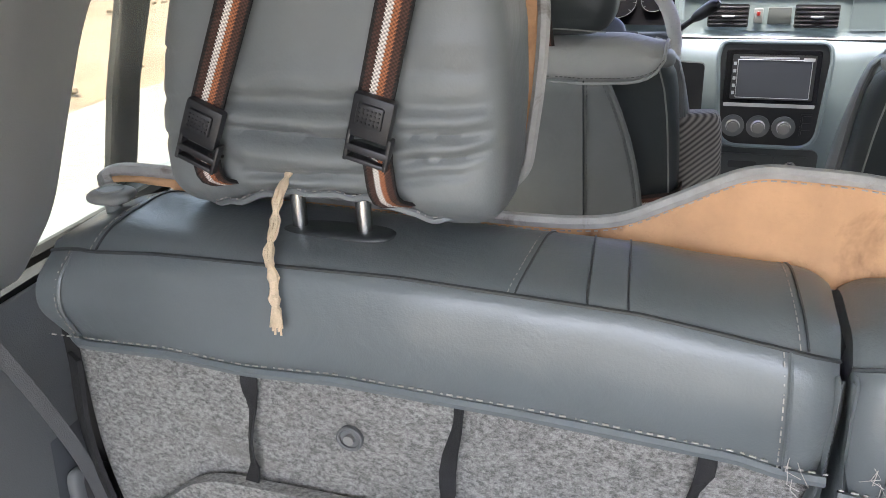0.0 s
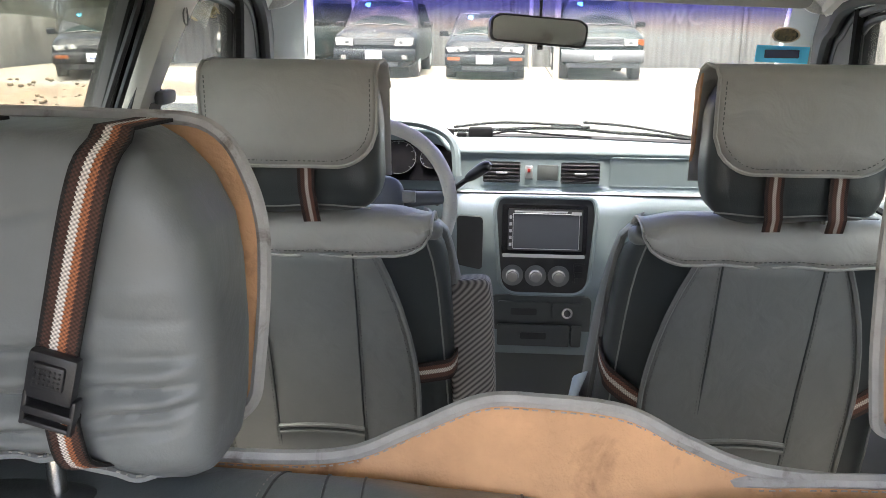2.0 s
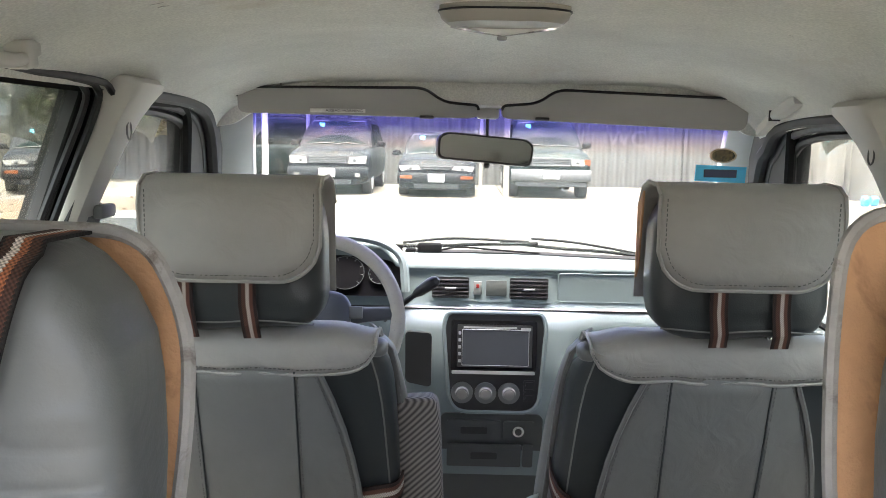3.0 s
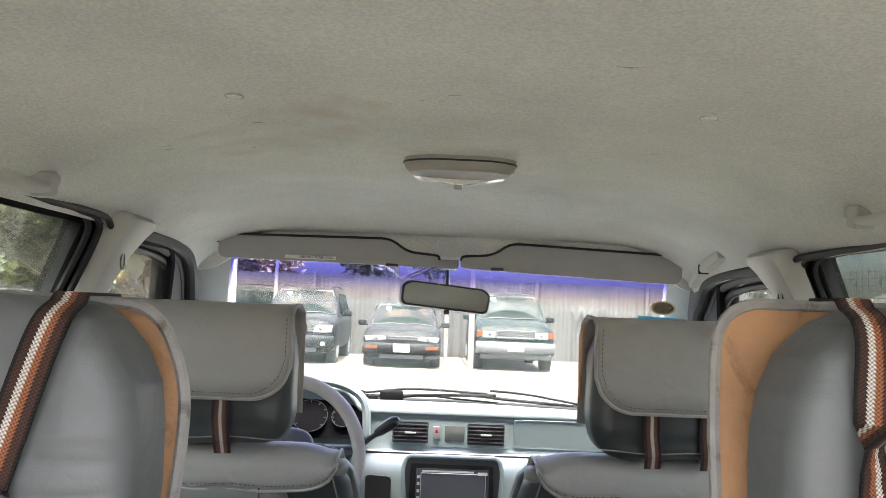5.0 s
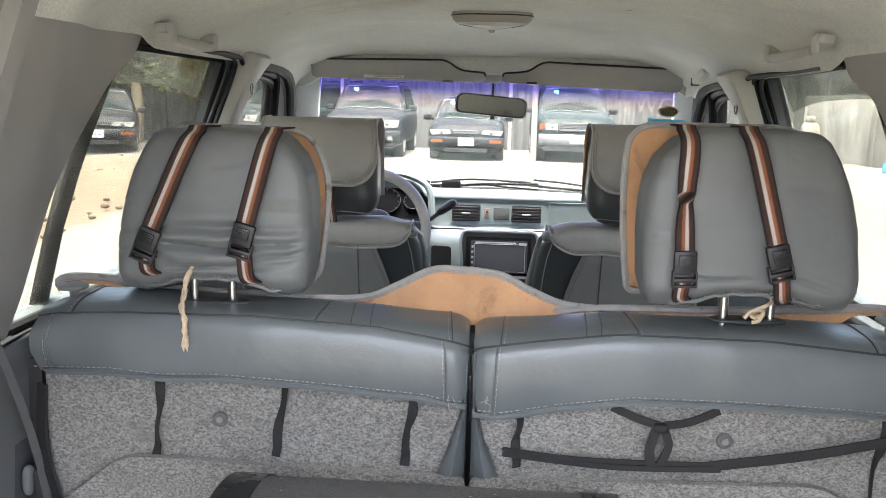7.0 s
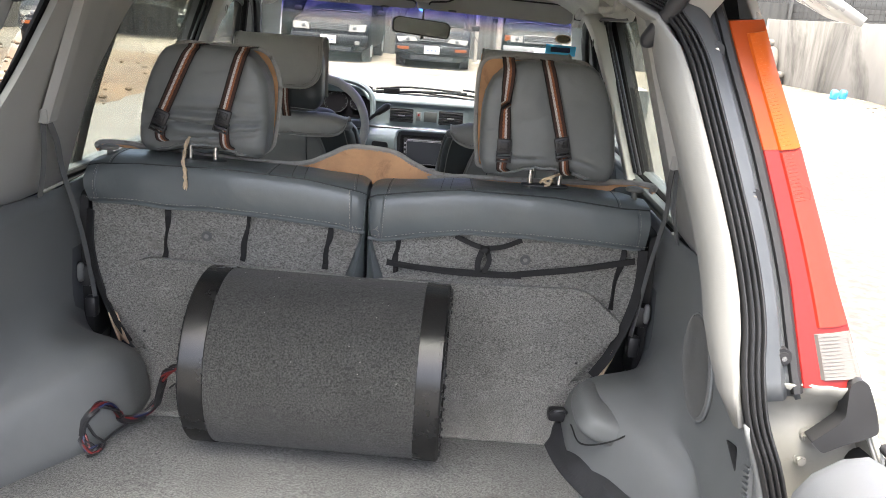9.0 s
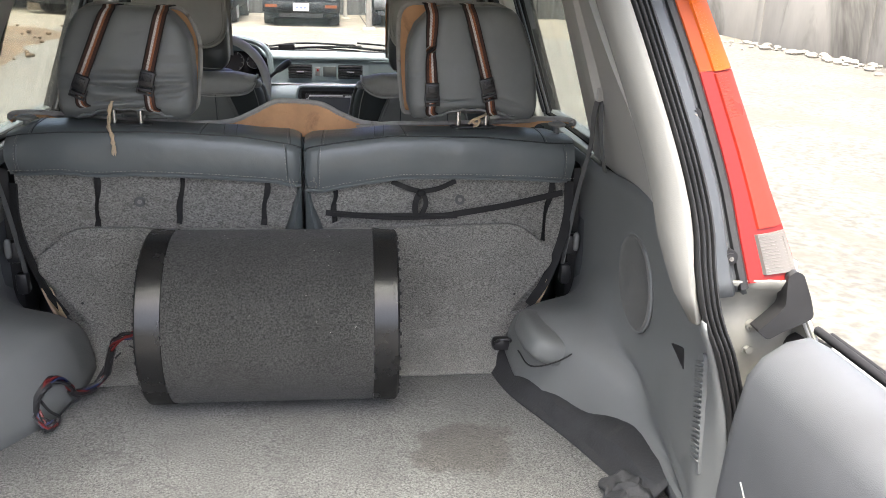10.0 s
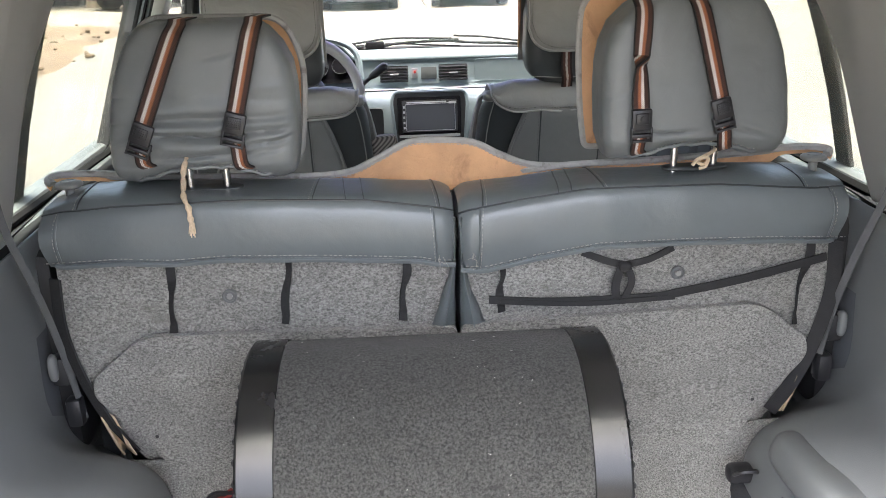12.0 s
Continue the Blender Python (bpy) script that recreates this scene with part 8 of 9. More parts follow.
# ---- right-hand cargo trim details ----
def cargo_details():
    for s in (1,):
        sp = thing("speaker_grille", "oval perforated speaker grille in the cargo trim", "speaker grille", "cargo speakers", at=(s * 0.645, -0.40, 0.972))
        t = B()
        rows = []
        m = Matrix.Rotation(radians(1 * s), 4, "Y") @ Matrix.Rotation(radians(0), 4, "X")
        for rr, dx in ((1.0, 0.012), (1.0, -0.001), (0.94, -0.006), (0.88, -0.003), (0.4, -0.006), (0.02, -0.007)):
            rows.append([m @ Vector((s * (dx - 0.002), rr * 0.088 * math.cos(k * 0.19635) + rr * 0.02 * math.sin(k * 0.19635), rr * 0.09 * math.sin(k * 0.19635))) for k in range(32)])
        skin(t, rows, loop_v=True, caps=True)
        part("grille_cover", t, M["grille"], sp)
        t = B()
        tube(t, [m @ Vector((s * -0.003, 0.088 * math.cos(k * 0.19635) + 0.02 * math.sin(k * 0.19635), 0.09 * math.sin(k * 0.19635))) for k in range(32)], 0.003, 6, True)
        part("grille_ring", t, M["belt_light"], sp, "pale moulded rim")
    for s in (1,):
        pk = thing("wheel_arch_cap", "smooth slate plastic cap on the wheel arch", "trim cap", "wheel arch caps", at=(s * 0.525, -0.235, 0.785))
        t = B()
        pillow(t, (0, 0, -0.004), (0.13, 0.19, 0.07), 3.4, 12, Matrix.Rotation(radians(18 * s), 3, "Y"))
        part("cap_shell", t, M["trim_dark"], pk)
        t = B()
        tube(t, smooth_line([(-s * 0.066, 0.0, -0.032), (-s * 0.056, -0.08, -0.030), (-s * 0.004, -0.108, -0.006), (s * 0.044, -0.092, 0.022), (s * 0.057, -0.03, 0.042), (s * 0.052, 0.04, 0.046)], 6), 0.0018, 5)
        part("cap_joint", t, M["black"] if s > 0 else M["trim_dark"], pk)


M["belt_light"] = surf("pale_moulding", (0.17, 0.178, 0.178), 0.6, var=0.08)
M["grille"] = surf("grille_cloth_plastic", (0.15, 0.15, 0.145), 0.7, grain=1.0, gscale=900, var=0.1, vscale=20, fleck=0.35)
cargo_details()


def curled_mat():
    c = thing("curled_carpet_edge", "dark rubber-backed carpet edge curling up beside the arch", "carpet edge", at=(0.475, -0.24, 0.652))
    t = B()
    spine = smooth_line([(-0.02, 0.22, 0), (-0.025, 0.12, 0), (-0.005, 0.0, 0), (0.035, -0.10, 0), (0.075, -0.20, 0), (0.115, -0.32, 0), (0.15, -0.42, 0)], 6)
    rows = []
    for i, p in enumerate(spine):
        h = 0.042 + 0.008 * math.sin(i * 0.5) + 0.02 * min(1, i / 20)
        w = 0.006 * math.sin(i * 0.9)
        rows.append([(p.x - 0.03, p.y, 0.003), (p.x - 0.012 + w * 0.3, p.y, 0.010), (p.x + 0.004 + w, p.y, h * 0.6), (p.x + 0.022 + w + 0.0015 * i, p.y + 0.004 * i * 0.5, h), (p.x + 0.034 + w + 0.002 * i, p.y + 0.005 * i * 0.5, h * 0.95)])
    skin(t, rows)
    ob = part("carpet_lip", t, M["mat"], c, "dark curled lip")
    ob.modifiers.new("thick", "SOLIDIFY").thickness = 0.005
    # crumpled foil-backed sheet bunched under the lip's end
    t = B()
    pillow(t, (0.10, -0.40, 0.010), (0.09, 0.10, 0.028), 2.6, 14, None, lambda p: (p.x + 0.014 * noise.noise(p * 40), p.y + 0.014 * noise.noise(p * 38 + Vector((3, 1, 2))), p.z + 0.016 * noise.noise(p * 45 + Vector((7, 2, 0)))))
    part("crumpled_backing", t, M["mat"], c, "crumpled black backing sheet", 30)
    m = thing("cargo_hook", "dark metal tie-down loop at the cargo corner", "tie-down hook", at=(0.447, -0.118, 0.705))
    t = B()
    box(t, (0, 0, 0.012), (0.045, 0.03, 0.03), 0.01)
    tube(t, smooth_line([(-0.018, -0.016, 0.02), (-0.01, -0.03, 0.034), (0.012, -0.03, 0.034), (0.02, -0.016, 0.02)], 4), 0.0035, 6)
    part("loop", t, M["plastic"], m)


curled_mat()


def corner_vent(s):
    v = thing("corner_vent", "slate plastic louvred vent in the rear corner trim", "air vent", "corner vents", at=(s * 0.617, -0.781, 0.910), rz=-15 * s)
    t = B()
    plate(t, rounded([(-0.036, -0.10), (0.026, -0.10), (0.034, 0.075), (-0.016, 0.100)], [0.012, 0.012, 0.012, 0.018]), lambda a, b, w: (s * (-0.005 + w - 0.06 * b), a, b), 0.012)
    part("vent_frame", t, M["trim_dark"], v)
    for k in range(20):
        t = B()
        z = -0.086 + 0.0084 * k
        box(t, (-s * (0.006 + 0.06 * z), lerp(-0.005, 0.008, k / 19), z), (0.005, 0.054, 0.0036), 0.001, 1, Matrix.Rotation(radians(-24), 3, "X"))
        part("slat", t, M["trim_dark"], v)


corner_vent(1)
corner_vent(-1)

# ---- outside ----
def rise(y):
    """The yard climbs gently towards the fence."""
    return 0.17 * step(7.0, 16.5, y)


def ground():
    t = B()
    ys = [-3000, -300, -60, -20, *[-8 + i * 1.0 for i in range(48)], 60, 300, 3000]
    xs = [-3000, -300, -60, *[-16 + i * 1.0 for i in range(33)], 60, 300, 3000]
    skin(t, [[(x, y, 0.05 * noise.noise((x * 0.25, y * 0.25, 0)) * (abs(x) < 20 and abs(y) < 45) + rise(y)) for y in ys] for x in xs])
    ob = part("ground", t, M["ground"])
    tagged(ob, "pale dusty concrete and sand yard ground", "ground", kind="structure")


ground()


def sandy_verge():
    t = B()
    rows = []
    for i in range(45):
        x = lerp(-12.0, 10.0, i / 44)
        y0 = 16.2 + 0.5 * noise.noise((x * 0.5, 0, 3))
        rows.append([(x, lerp(y0, 22.1, j / 12), -0.02 + rise(lerp(y0, 22.1, j / 12)) + 0.085 * step(0, 0.12, j / 12) + 0.03 * noise.noise((x * 0.8, j * 0.6, 7))) for j in range(13)])
    skin(t, rows)
    ob = part("sandy_verge", t, M["verge"], sharp=180)
    tagged(ob, "trodden sandy strip under the parked cars", "ground", kind="structure")


M["verge"] = surf("trodden_sand", (0.098, 0.085, 0.066), 0.97, grain=1.0, gscale=10, var=0.3, vscale=1.2, fleck=0.2, dirt=(0.06, 0.055, 0.045), dirt_at=0.58)
sandy_verge()


def parked_car(x, y, W, H, Lg, paint, label, tall=False, rz=0.0, clear=0.2, bright=False):
    """A car that faces -y, its front bumper at y."""
    c = thing("parked_car", label, "car", "parked cars", at=(x, y, rise(y) + 0.02), rz=rz)
    h = W / 2
    hood = 0.62 * H if tall else 0.62 * H
    yb = 1.15 if tall else 1.05
    chrome = M["car_chrome"]
    # body: nose, flat bonnet, waist and tail
    t = B()
    rows = []
    for yy, zt, w in ((0.0, 0.52 * hood + 0.16, 0.84), (0.03, hood * 0.74, 0.91), (0.09, hood * 0.86, 0.955), (0.22, hood * 0.92, 0.985), (0.55, hood * 0.965, 1.0), (yb, hood * 1.02, 1.0), (Lg - 0.9, hood * 1.05, 1.0), (Lg - 0.1, hood * 1.02, 0.96), (Lg, hood * 0.7, 0.9)):
        ring = []
        for k in range(28):
            a = 2 * math.pi * k / 28
            cs, sn = math.cos(a), math.sin(a)
            crown = 0.035 * max(0.0, sn) * (1 - min(1.0, abs(cs)) ** 2)
            ring.append((h * w * math.copysign(abs(cs) ** 0.33, cs), yy, (zt + clear) / 2 + (zt - clear) / 2 * math.copysign(abs(sn) ** 0.33, sn) + crown))
        rows.append(ring)
    skin(t, rows, loop_v=True, caps=True)
    part("body", t, paint, c, sharp=50)
    # cabin with pillars and roof
    t = B()
    rows = []
    back = Lg - 0.15 if tall else Lg - 0.9
    for yy, zz, w in ((yb - 0.02, hood * 1.0, 0.92), (yb + 0.35, lerp(hood, H, 0.55), 0.84), (yb + 0.66, H * 0.965, 0.76), (yb + 0.82, H * 0.992, 0.74), (yb + 1.2, H, 0.74), (back - 0.5, H, 0.74), (back, H * (0.95 if tall else 0.8), 0.76), (back + 0.08, hood, 0.9)):
        rows.append([(-h * 0.92, yy, hood * 0.99), (-h * lerp(0.92, w, 0.9), yy, lerp(hood, zz, 0.86)), (-h * w * 0.93, yy, lerp(hood, zz, 0.975)), (-h * w * 0.8, yy, zz), (0, yy, zz + 0.015), (h * w * 0.8, yy, zz), (h * w * 0.93, yy, lerp(hood, zz, 0.975)), (h * lerp(0.92, w, 0.9), yy, lerp(hood, zz, 0.86)), (h * 0.92, yy, hood * 0.99)])
    skin(t, rows)
    part("cabin", t, paint, c, sharp=30)

    def screen(u, v, w):
        """On the windscreen: u from -1 to 1 across, v from 0 to 1 up."""
        return (u * h * lerp(0.84, 0.68, v), yb + lerp(0.02, 0.63, v) + 0.05 * u * u - 0.03 - w, lerp(hood * 1.035, H * 0.945, v) + 0.015)

    t = B()
    skin(t, [[screen(i / 6 - 1, j / 5, 0) for i in range(13)] for j in range(6)])
    ws = part("windscreen", t, M["car_glass"], c, "dark windscreen")
    t = B()
    tube(t, [screen(u, v, 0.004) for u, v in rounded([(-1, 0), (1, 0), (1, 1), (-1, 1)], 0.06, 4)], 0.012, 5, True)
    part("windscreen_rubber", t, M["plastic"], ws)
    for x0, x1 in ((-0.75, -0.05), (0.0, 0.7)):
        t = B()
        tube(t, [screen(x0, 0.02, 0.02), screen(lerp(x0, x1, 0.5), 0.07, 0.02), screen(x1, 0.05, 0.02)], 0.010, 5)
        part("wiper", t, M["plastic"], ws)
    t = B()
    plate(t, rect(-0.70, 0.62, -0.52, 0.93, 0.02), lambda u, v, w: screen(u, v, 0.006 + w), 0.003)
    part("windscreen_sticker", t, M["cyan"], ws)
    t = B()
    box(t, screen(0.0, 0.80, -0.12), (0.22, 0.03, 0.07), 0.015)
    part("inner_mirror", t, M["plastic"], c)
    for e in (-1, 1):
        t = B()
        pillow(t, (e * h * 0.42, yb + 0.95, hood + 0.24), (0.26, 0.12, 0.20), 4, 6)
        part("headrest", t, M["tyre"], c)
        t = B()
        q = [(yb + 0.40, hood * 1.05), (yb + 0.85, H * 0.93), (back - 0.45, H * 0.93), (back - 0.25, hood * 1.05)]
        vs = [t.verts.new((e * h * (0.925 if z < H * 0.8 else 0.80), yy, z)) for yy, z in q]
        t.faces.new(vs)
        part("side_window", t, M["car_glass"], c)
        t = B()
        pillow(t, (e * (h + 0.10), yb + 0.45, hood * 1.07), (0.20, 0.11, 0.13), 4, 7)
        box(t, (e * (h + 0.0), yb + 0.46, hood * 1.03), (0.08, 0.05, 0.05), 0.01)
        part("door_mirror", t, paint, c)
        # headlight swept back round the corner
        sweep = lambda u: 0.012 + 0.15 * max(0.0, (abs(u) / h - 0.35)) ** 2
        lz = hood * (0.76 if tall else 0.75)
        if bright:
            ol = [(0.50 * h, lz - 0.075), (0.80 * h, lz - 0.075), (0.80 * h, lz + 0.06), (0.50 * h, lz + 0.055)]
        elif tall:
            ol = [(0.48 * h, lz - 0.085), (0.90 * h, lz - 0.075), (0.93 * h, lz + 0.08), (0.52 * h, lz + 0.06)]
        else:
            ol = [(0.38 * h, lz - 0.035), (0.88 * h, lz - 0.070), (0.95 * h, lz + 0.035), (0.46 * h, lz + 0.050)]
        t = B()
        plate(t, rounded([(e * u, v) for u, v in ol], 0.02, 4), lambda u, v, w: (u, sweep(u) - 0.02 + w + (v - lz) * 0.35, v), 0.06)
        hl = part("headlight", t, M["lamp"], c, "clear headlight")
        t = B()
        rod(t, (e * 0.64 * h, -0.012, lz), (e * 0.64 * h, -0.022, lz), 0.045, 14, 0.03)
        part("reflector", t, M["car_chrome"], hl)
        t = B()
        if bright:
            ol = [(0.81 * h, lz - 0.075), (0.95 * h, lz - 0.07), (0.95 * h, lz + 0.055), (0.81 * h, lz + 0.06)]
        else:
            iz = hood * 0.50 + (0.02 if tall else 0.025)
            ol = [(0.60 * h, iz - 0.032), (0.90 * h, iz - 0.030), (0.90 * h, iz + 0.030), (0.60 * h, iz + 0.032)] if not tall else [(0.66 * h, iz - 0.10), (0.78 * h, iz - 0.10), (0.78 * h, iz - 0.02), (0.66 * h, iz - 0.02)]
        plate(t, rounded([(e * u, v) for u, v in ol], 0.012, 3), lambda u, v, w: (u, sweep(u) - (0.015 if bright else 0.105) + w, v), 0.07)
        part("indicator", t, M["lamp"] if tall and not bright else M["car_amber"], c, "small front indicator")
        for wy in (0.80, Lg - 0.85):
            t = B()
            r = 0.37 if tall else 0.31
            pr = [(0.0, r * 0.6), (0.0, r * 0.96), (0.02, r), (0.18, r), (0.20, r * 0.96), (0.20, r * 0.6)]
            skin(t, [[(e * (h - 0.02 - a), wy + b * math.cos(2 * math.pi * k / 24), r + b * math.sin(2 * math.pi * k / 24)) for k in range(24)] for a, b in pr], loop_v=True, caps=True)
            wh = part("wheel", t, M["tyre"], c, "dusty black tyre")
            t = B()
            rod(t, (e * (h - 0.01), wy, r), (e * (h - 0.05), wy, r), r * 0.6, 16)
            part("rim", t, M["silver"], wh)
    # bumper with a lower lip and dark intake
    t = B()
    bz, bh = hood * 0.50, 0.24 if tall else 0.22
    rows = []
    for k in range(17):
        u = lerp(-0.97, 0.97, k / 16)
        yy = -0.09 + 0.13 * abs(u) ** 4
        rows.append([(u * h, yy + 0.16, bz + bh * 0.5), (u * h, yy + 0.03, bz + bh * 0.5), (u * h, yy, bz + bh * 0.36), (u * h, yy - 0.01, bz), (u * h, yy, bz - bh * 0.4), (u * h, yy + 0.04, bz - bh * 0.55), (u * h, yy + 0.16, bz - bh * 0.55)])
    skin(t, rows)
    part("bumper", t, chrome if bright else paint, c, "silver front bumper" if bright else "front bumper", 45)
    t = B()
    plate(t, rect(-0.55 * h, bz - bh * 0.95, 0.55 * h, bz - bh * 0.55, 0.03), face_y(-0.03), 0.06)
    part("air_intake", t, M["plastic"], c)
    if bright:
        t = B()
        plate(t, rect(-0.86 * h, bz - bh * 0.98, 0.86 * h, bz - bh * 0.60, 0.04), face_y(-0.022), 0.05)
        part("skid_plate", t, M["car_grey"], c)
    # grille between the headlights
    gz = hood * (0.76 if tall else 0.755)
    gh, gw = (0.075, 0.47) if tall else (0.034, 0.34)
    t = B()
    plate(t, rounded([(-gw * h, gz - gh), (gw * h, gz - gh), (gw * 1.02 * h, gz + gh), (-gw * 1.02 * h, gz + gh)], 0.02, 4), face_y(-0.012), 0.05)
    g = part("grille", t, M["plastic"], c, "dark grille")
    n = 4 if tall else 2
    for k in range(n):
        t = B()
        box(t, (0, -0.018, gz - gh * 0.7 + 1.4 * gh * k / (n - 1)), (gw * 1.9 * h, 0.014, 0.012), 0.002)
        part("grille_bar", t, chrome, g)
    if bright:
        t = B()
        tube(t, [(u, -0.02, v) for u, v in rect(-gw * h, gz - gh, gw * h, gz + gh, 0.02, 4)], 0.014, 6, True)
        part("grille_frame", t, chrome, g, "bright grille frame")
    t = B()
    tube(t, [(0.055 * math.cos(2 * math.pi * k / 20), -0.028, gz + 0.036 * math.sin(2 * math.pi * k / 20)) for k in range(20)], 0.007, 5, True)
    part("badge_ring", t, chrome, g)
    t = B()
    box(t, (0.0, -0.112, bz + 0.01), (0.34, 0.012, 0.165), 0.004)
    pl = part("number_plate", t, M["plate"], c, "white number plate with dark bars")
    t = B()
    for dx in (-0.085, 0.0, 0.085):
        box(t, (dx, -0.120, bz + 0.005), (0.06, 0.004, 0.05), 0.001)
    part("plate_bar", t, M["plate_ink"], pl)
    # bonnet shut line and roof rails
    t = B()
    for e in (-1, 1):
        tube(t, [(e * h * lerp(0.78, 0.86, k / 6), lerp(0.16, yb - 0.02, k / 6), hood * lerp(0.905, 1.018, (k / 6) ** 0.6) + 0.012) for k in range(7)], 0.006, 4)
    part("bonnet_joint", t, M["plastic"], c)
    if tall:
        for e in (-1, 1):
            t = B()
            tube(t, smooth_line([(e * h * 0.66, yb + 0.95, H), (e * h * 0.66, yb + 1.1, H + 0.05), (e * h * 0.66, back - 0.5, H + 0.05), (e * h * 0.66, back - 0.35, H)], 4), 0.018, 6)
            part("roof_rail", t, M["car_grey"], c)
    return c


parked_car(-0.47, 17.3, 1.70, 1.42, 4.5, M["car_black"], "black saloon car with dusty paint parked by the fence")
parked_car(1.95, 17.4, 1.74, 1.75, 4.5, M["car_green"], "dark green off-road car with silver bumper parked by the fence", True, clear=0.3, bright=True)
parked_car(-2.75, 17.2, 1.76, 1.70, 4.4, M["car_black"], "black compact off-road car parked by the fence", True, clear=0.28)
parked_car(-8.4, 16.6, 1.70, 1.42, 4.4, M["car_black"], "dark saloon car parked by the side wall", rz=22)
parked_car(-6.3, 19.5, 1.75, 1.72, 4.4, M["car_green"], "dark off-road car parked beyond the earth heap", True, rz=-30, clear=0.28)


def back_fence():
    f = thing("fence", "dark grey corrugated sheet fence with timber posts", "fence", at=(0, 22.2, rise(22.2)))
    pitch = 0.25
    n = 104
    for i in range(0, n, 8):
        t = B()
        x0 = -13 + i * pitch
        pts = []
        for k in range(8 * 6 + 1):
            x = x0 + k * pitch / 6
            pts.append((x, 0.03 * math.sin(2 * math.pi * k / 6)))
        top = 2.15 + 0.15 * noise.noise((x0, 0, 0))
        skin(t, [[(x, y, 0.0) for x, y in pts], [(x, y, top * 0.5) for x, y in pts], [(x, y, top) for x, y in pts]])
        part("sheet", t, M["fence"], f)
    for k in range(9):
        t = B()
        box(t, (-12 + 3 * k, -0.08, 1.1), (0.09, 0.09, 2.3), 0.01)
        part("fence_post", t, M["fence"], f)
    writing("chalk_text", "WC", 0.60, Matrix.Translation((4.45, -0.09, 1.34)) @ Euler((radians(90), 0, 0)).to_matrix().to_4x4(), M["chalk"], f, 0.004)


back_fence()


def yard_pole(x, y, h, r, mat, label):
    p = thing("pole", label, "pole", "yard poles", at=(x, y, rise(y)))
    t = B()
    tube(t, [(0, 0, -0.05), (0.0, 0, h * 0.5), (0.02, 0, h)], [r, r * 0.95, r * 0.85], 12)
    part("shaft", t, mat, p)
    t = B()
    box(t, (0, 0, 0.04), (r * 4, r * 4, 0.1), 0.02)
    part("foot", t, M["rubble"], p)


yard_pole(0.98, 17.0, 4.2, 0.065, M["foam"], "whitewashed steel pole in the yard")
yard_pole(0.55, 20.5, 4.0, 0.05, M["wall"], "grey steel pole in front of the fence")
yard_pole(-4.15, 17.6, 4.2, 0.07, M["white"], "whitewashed steel pole beside the parked cars")
yard_pole(-3.9, 21.4, 4.0, 0.05, M["wall"], "grey steel pole near the fence")


def stay_wire():
    w = thing("stay_wire", "thin steel stay wire from the pole to the ground", "wire", at=(0.98, 17.0, rise(17.0)))
    t = B()
    rod(t, (0, 0, 0.05), (-1.6, 0.8, 2.4), 0.008, 5)
    part("wire_strand", t, M["tyre"], w)


stay_wire()


def yard_wall(name, a, b, h, label, copes=True):
    """A concrete wall from a to b in plan, of plastered panels between piers."""
    a, b = Vector((*a, 0)), Vector((*b, 0))
    d = b - a
    ang = math.degrees(math.atan2(d.y, d.x))
    w = thing(name, label, "wall", at=(a.x, a.y, 0), rz=ang)
    n = max(1, round(d.length / 3.0))
    seg = d.length / n
    for i in range(n):
        t = B()
        box(t, (seg * (i + 0.5), 0, h / 2 + 0.04), (seg - 0.06, 0.16, h + 0.28), 0.012)
        part("wall_panel", t, M["wall"], w)
    for i in range(n + 1):
        t = B()
        box(t, (seg * i, 0, h / 2 + 0.04), (0.22, 0.20, h + 0.30), 0.015)
        part("pier", t, M["wall"], w)
    return w


yard_wall("concrete_wall", (11.6, 0.0), (8.55, 22.2), 1.70, "rain-streaked grey concrete boundary wall with dark stains")
yard_wall("side_wall", (-13.0, -4.0), (-12.2, 22.2), 1.7, "weathered concrete boundary wall beyond the parked cars")


def mesh_fence():
    f = thing("wire_fence", "wire mesh fence with scrap behind the concrete wall", "fence", at=(9.6, 16, 1.7))
    d = Vector((-3.05, 22.2, 0)).normalized()
    for k in range(8):
        p = d * (-13 + 3.3 * k)
        t = B()
        rod(t, p + Vector((0.35, 0, -0.3)), p + Vector((0.35, 0, 1.1)), 0.03, 8)
        part("fence_post", t, M["fence"], f)
    t = B()
    for k in range(7):
        rod(t, d * -13 + Vector((0.35, 0, 0.1 + 0.15 * k)), d * 10 + Vector((0.35, 0, 0.1 + 0.15 * k)), 0.008, 4)
    ob = part("fence_wire", t, M["tyre"], f)
    t = B()
    for k in range(110):
        q = d * (-13 + 0.21 * k) + Vector((0.35, 0, 0))
        rod(t, q, q + Vector((0.05, 0.1, 1.05)), 0.006, 4)
    tagged(part("fence_strand", t, M["tyre"], f), kind="stuff")


mesh_fence()


def leaf_cloud(bm, c, size, n, leaf, rng):
    for _ in range(n):
        while True:
            v = Vector((rng.uniform(-1, 1), rng.uniform(-1, 1), rng.uniform(-1, 1)))
            if 0.25 < v.length < 1:
                break
        k = 0.75 + 0.35 * noise.noise(v * 2.2 + Vector(c))
        p = Vector(c) + Vector((v.x * size[0], v.y * size[1], v.z * size[2])) * k
        a, b = Vector((rng.uniform(-1, 1), rng.uniform(-1, 1), rng.uniform(-0.6, 0.6))).normalized(), None
        b = a.orthogonal().normalized()
        s_ = leaf * rng.uniform(0.6, 1.3)
        vs = [bm.verts.new(p + a * s_), bm.verts.new(p + b * s_ * 0.45), bm.verts.new(p - a * s_), bm.verts.new(p - b * s_ * 0.45)]
        bm.faces.new(vs)


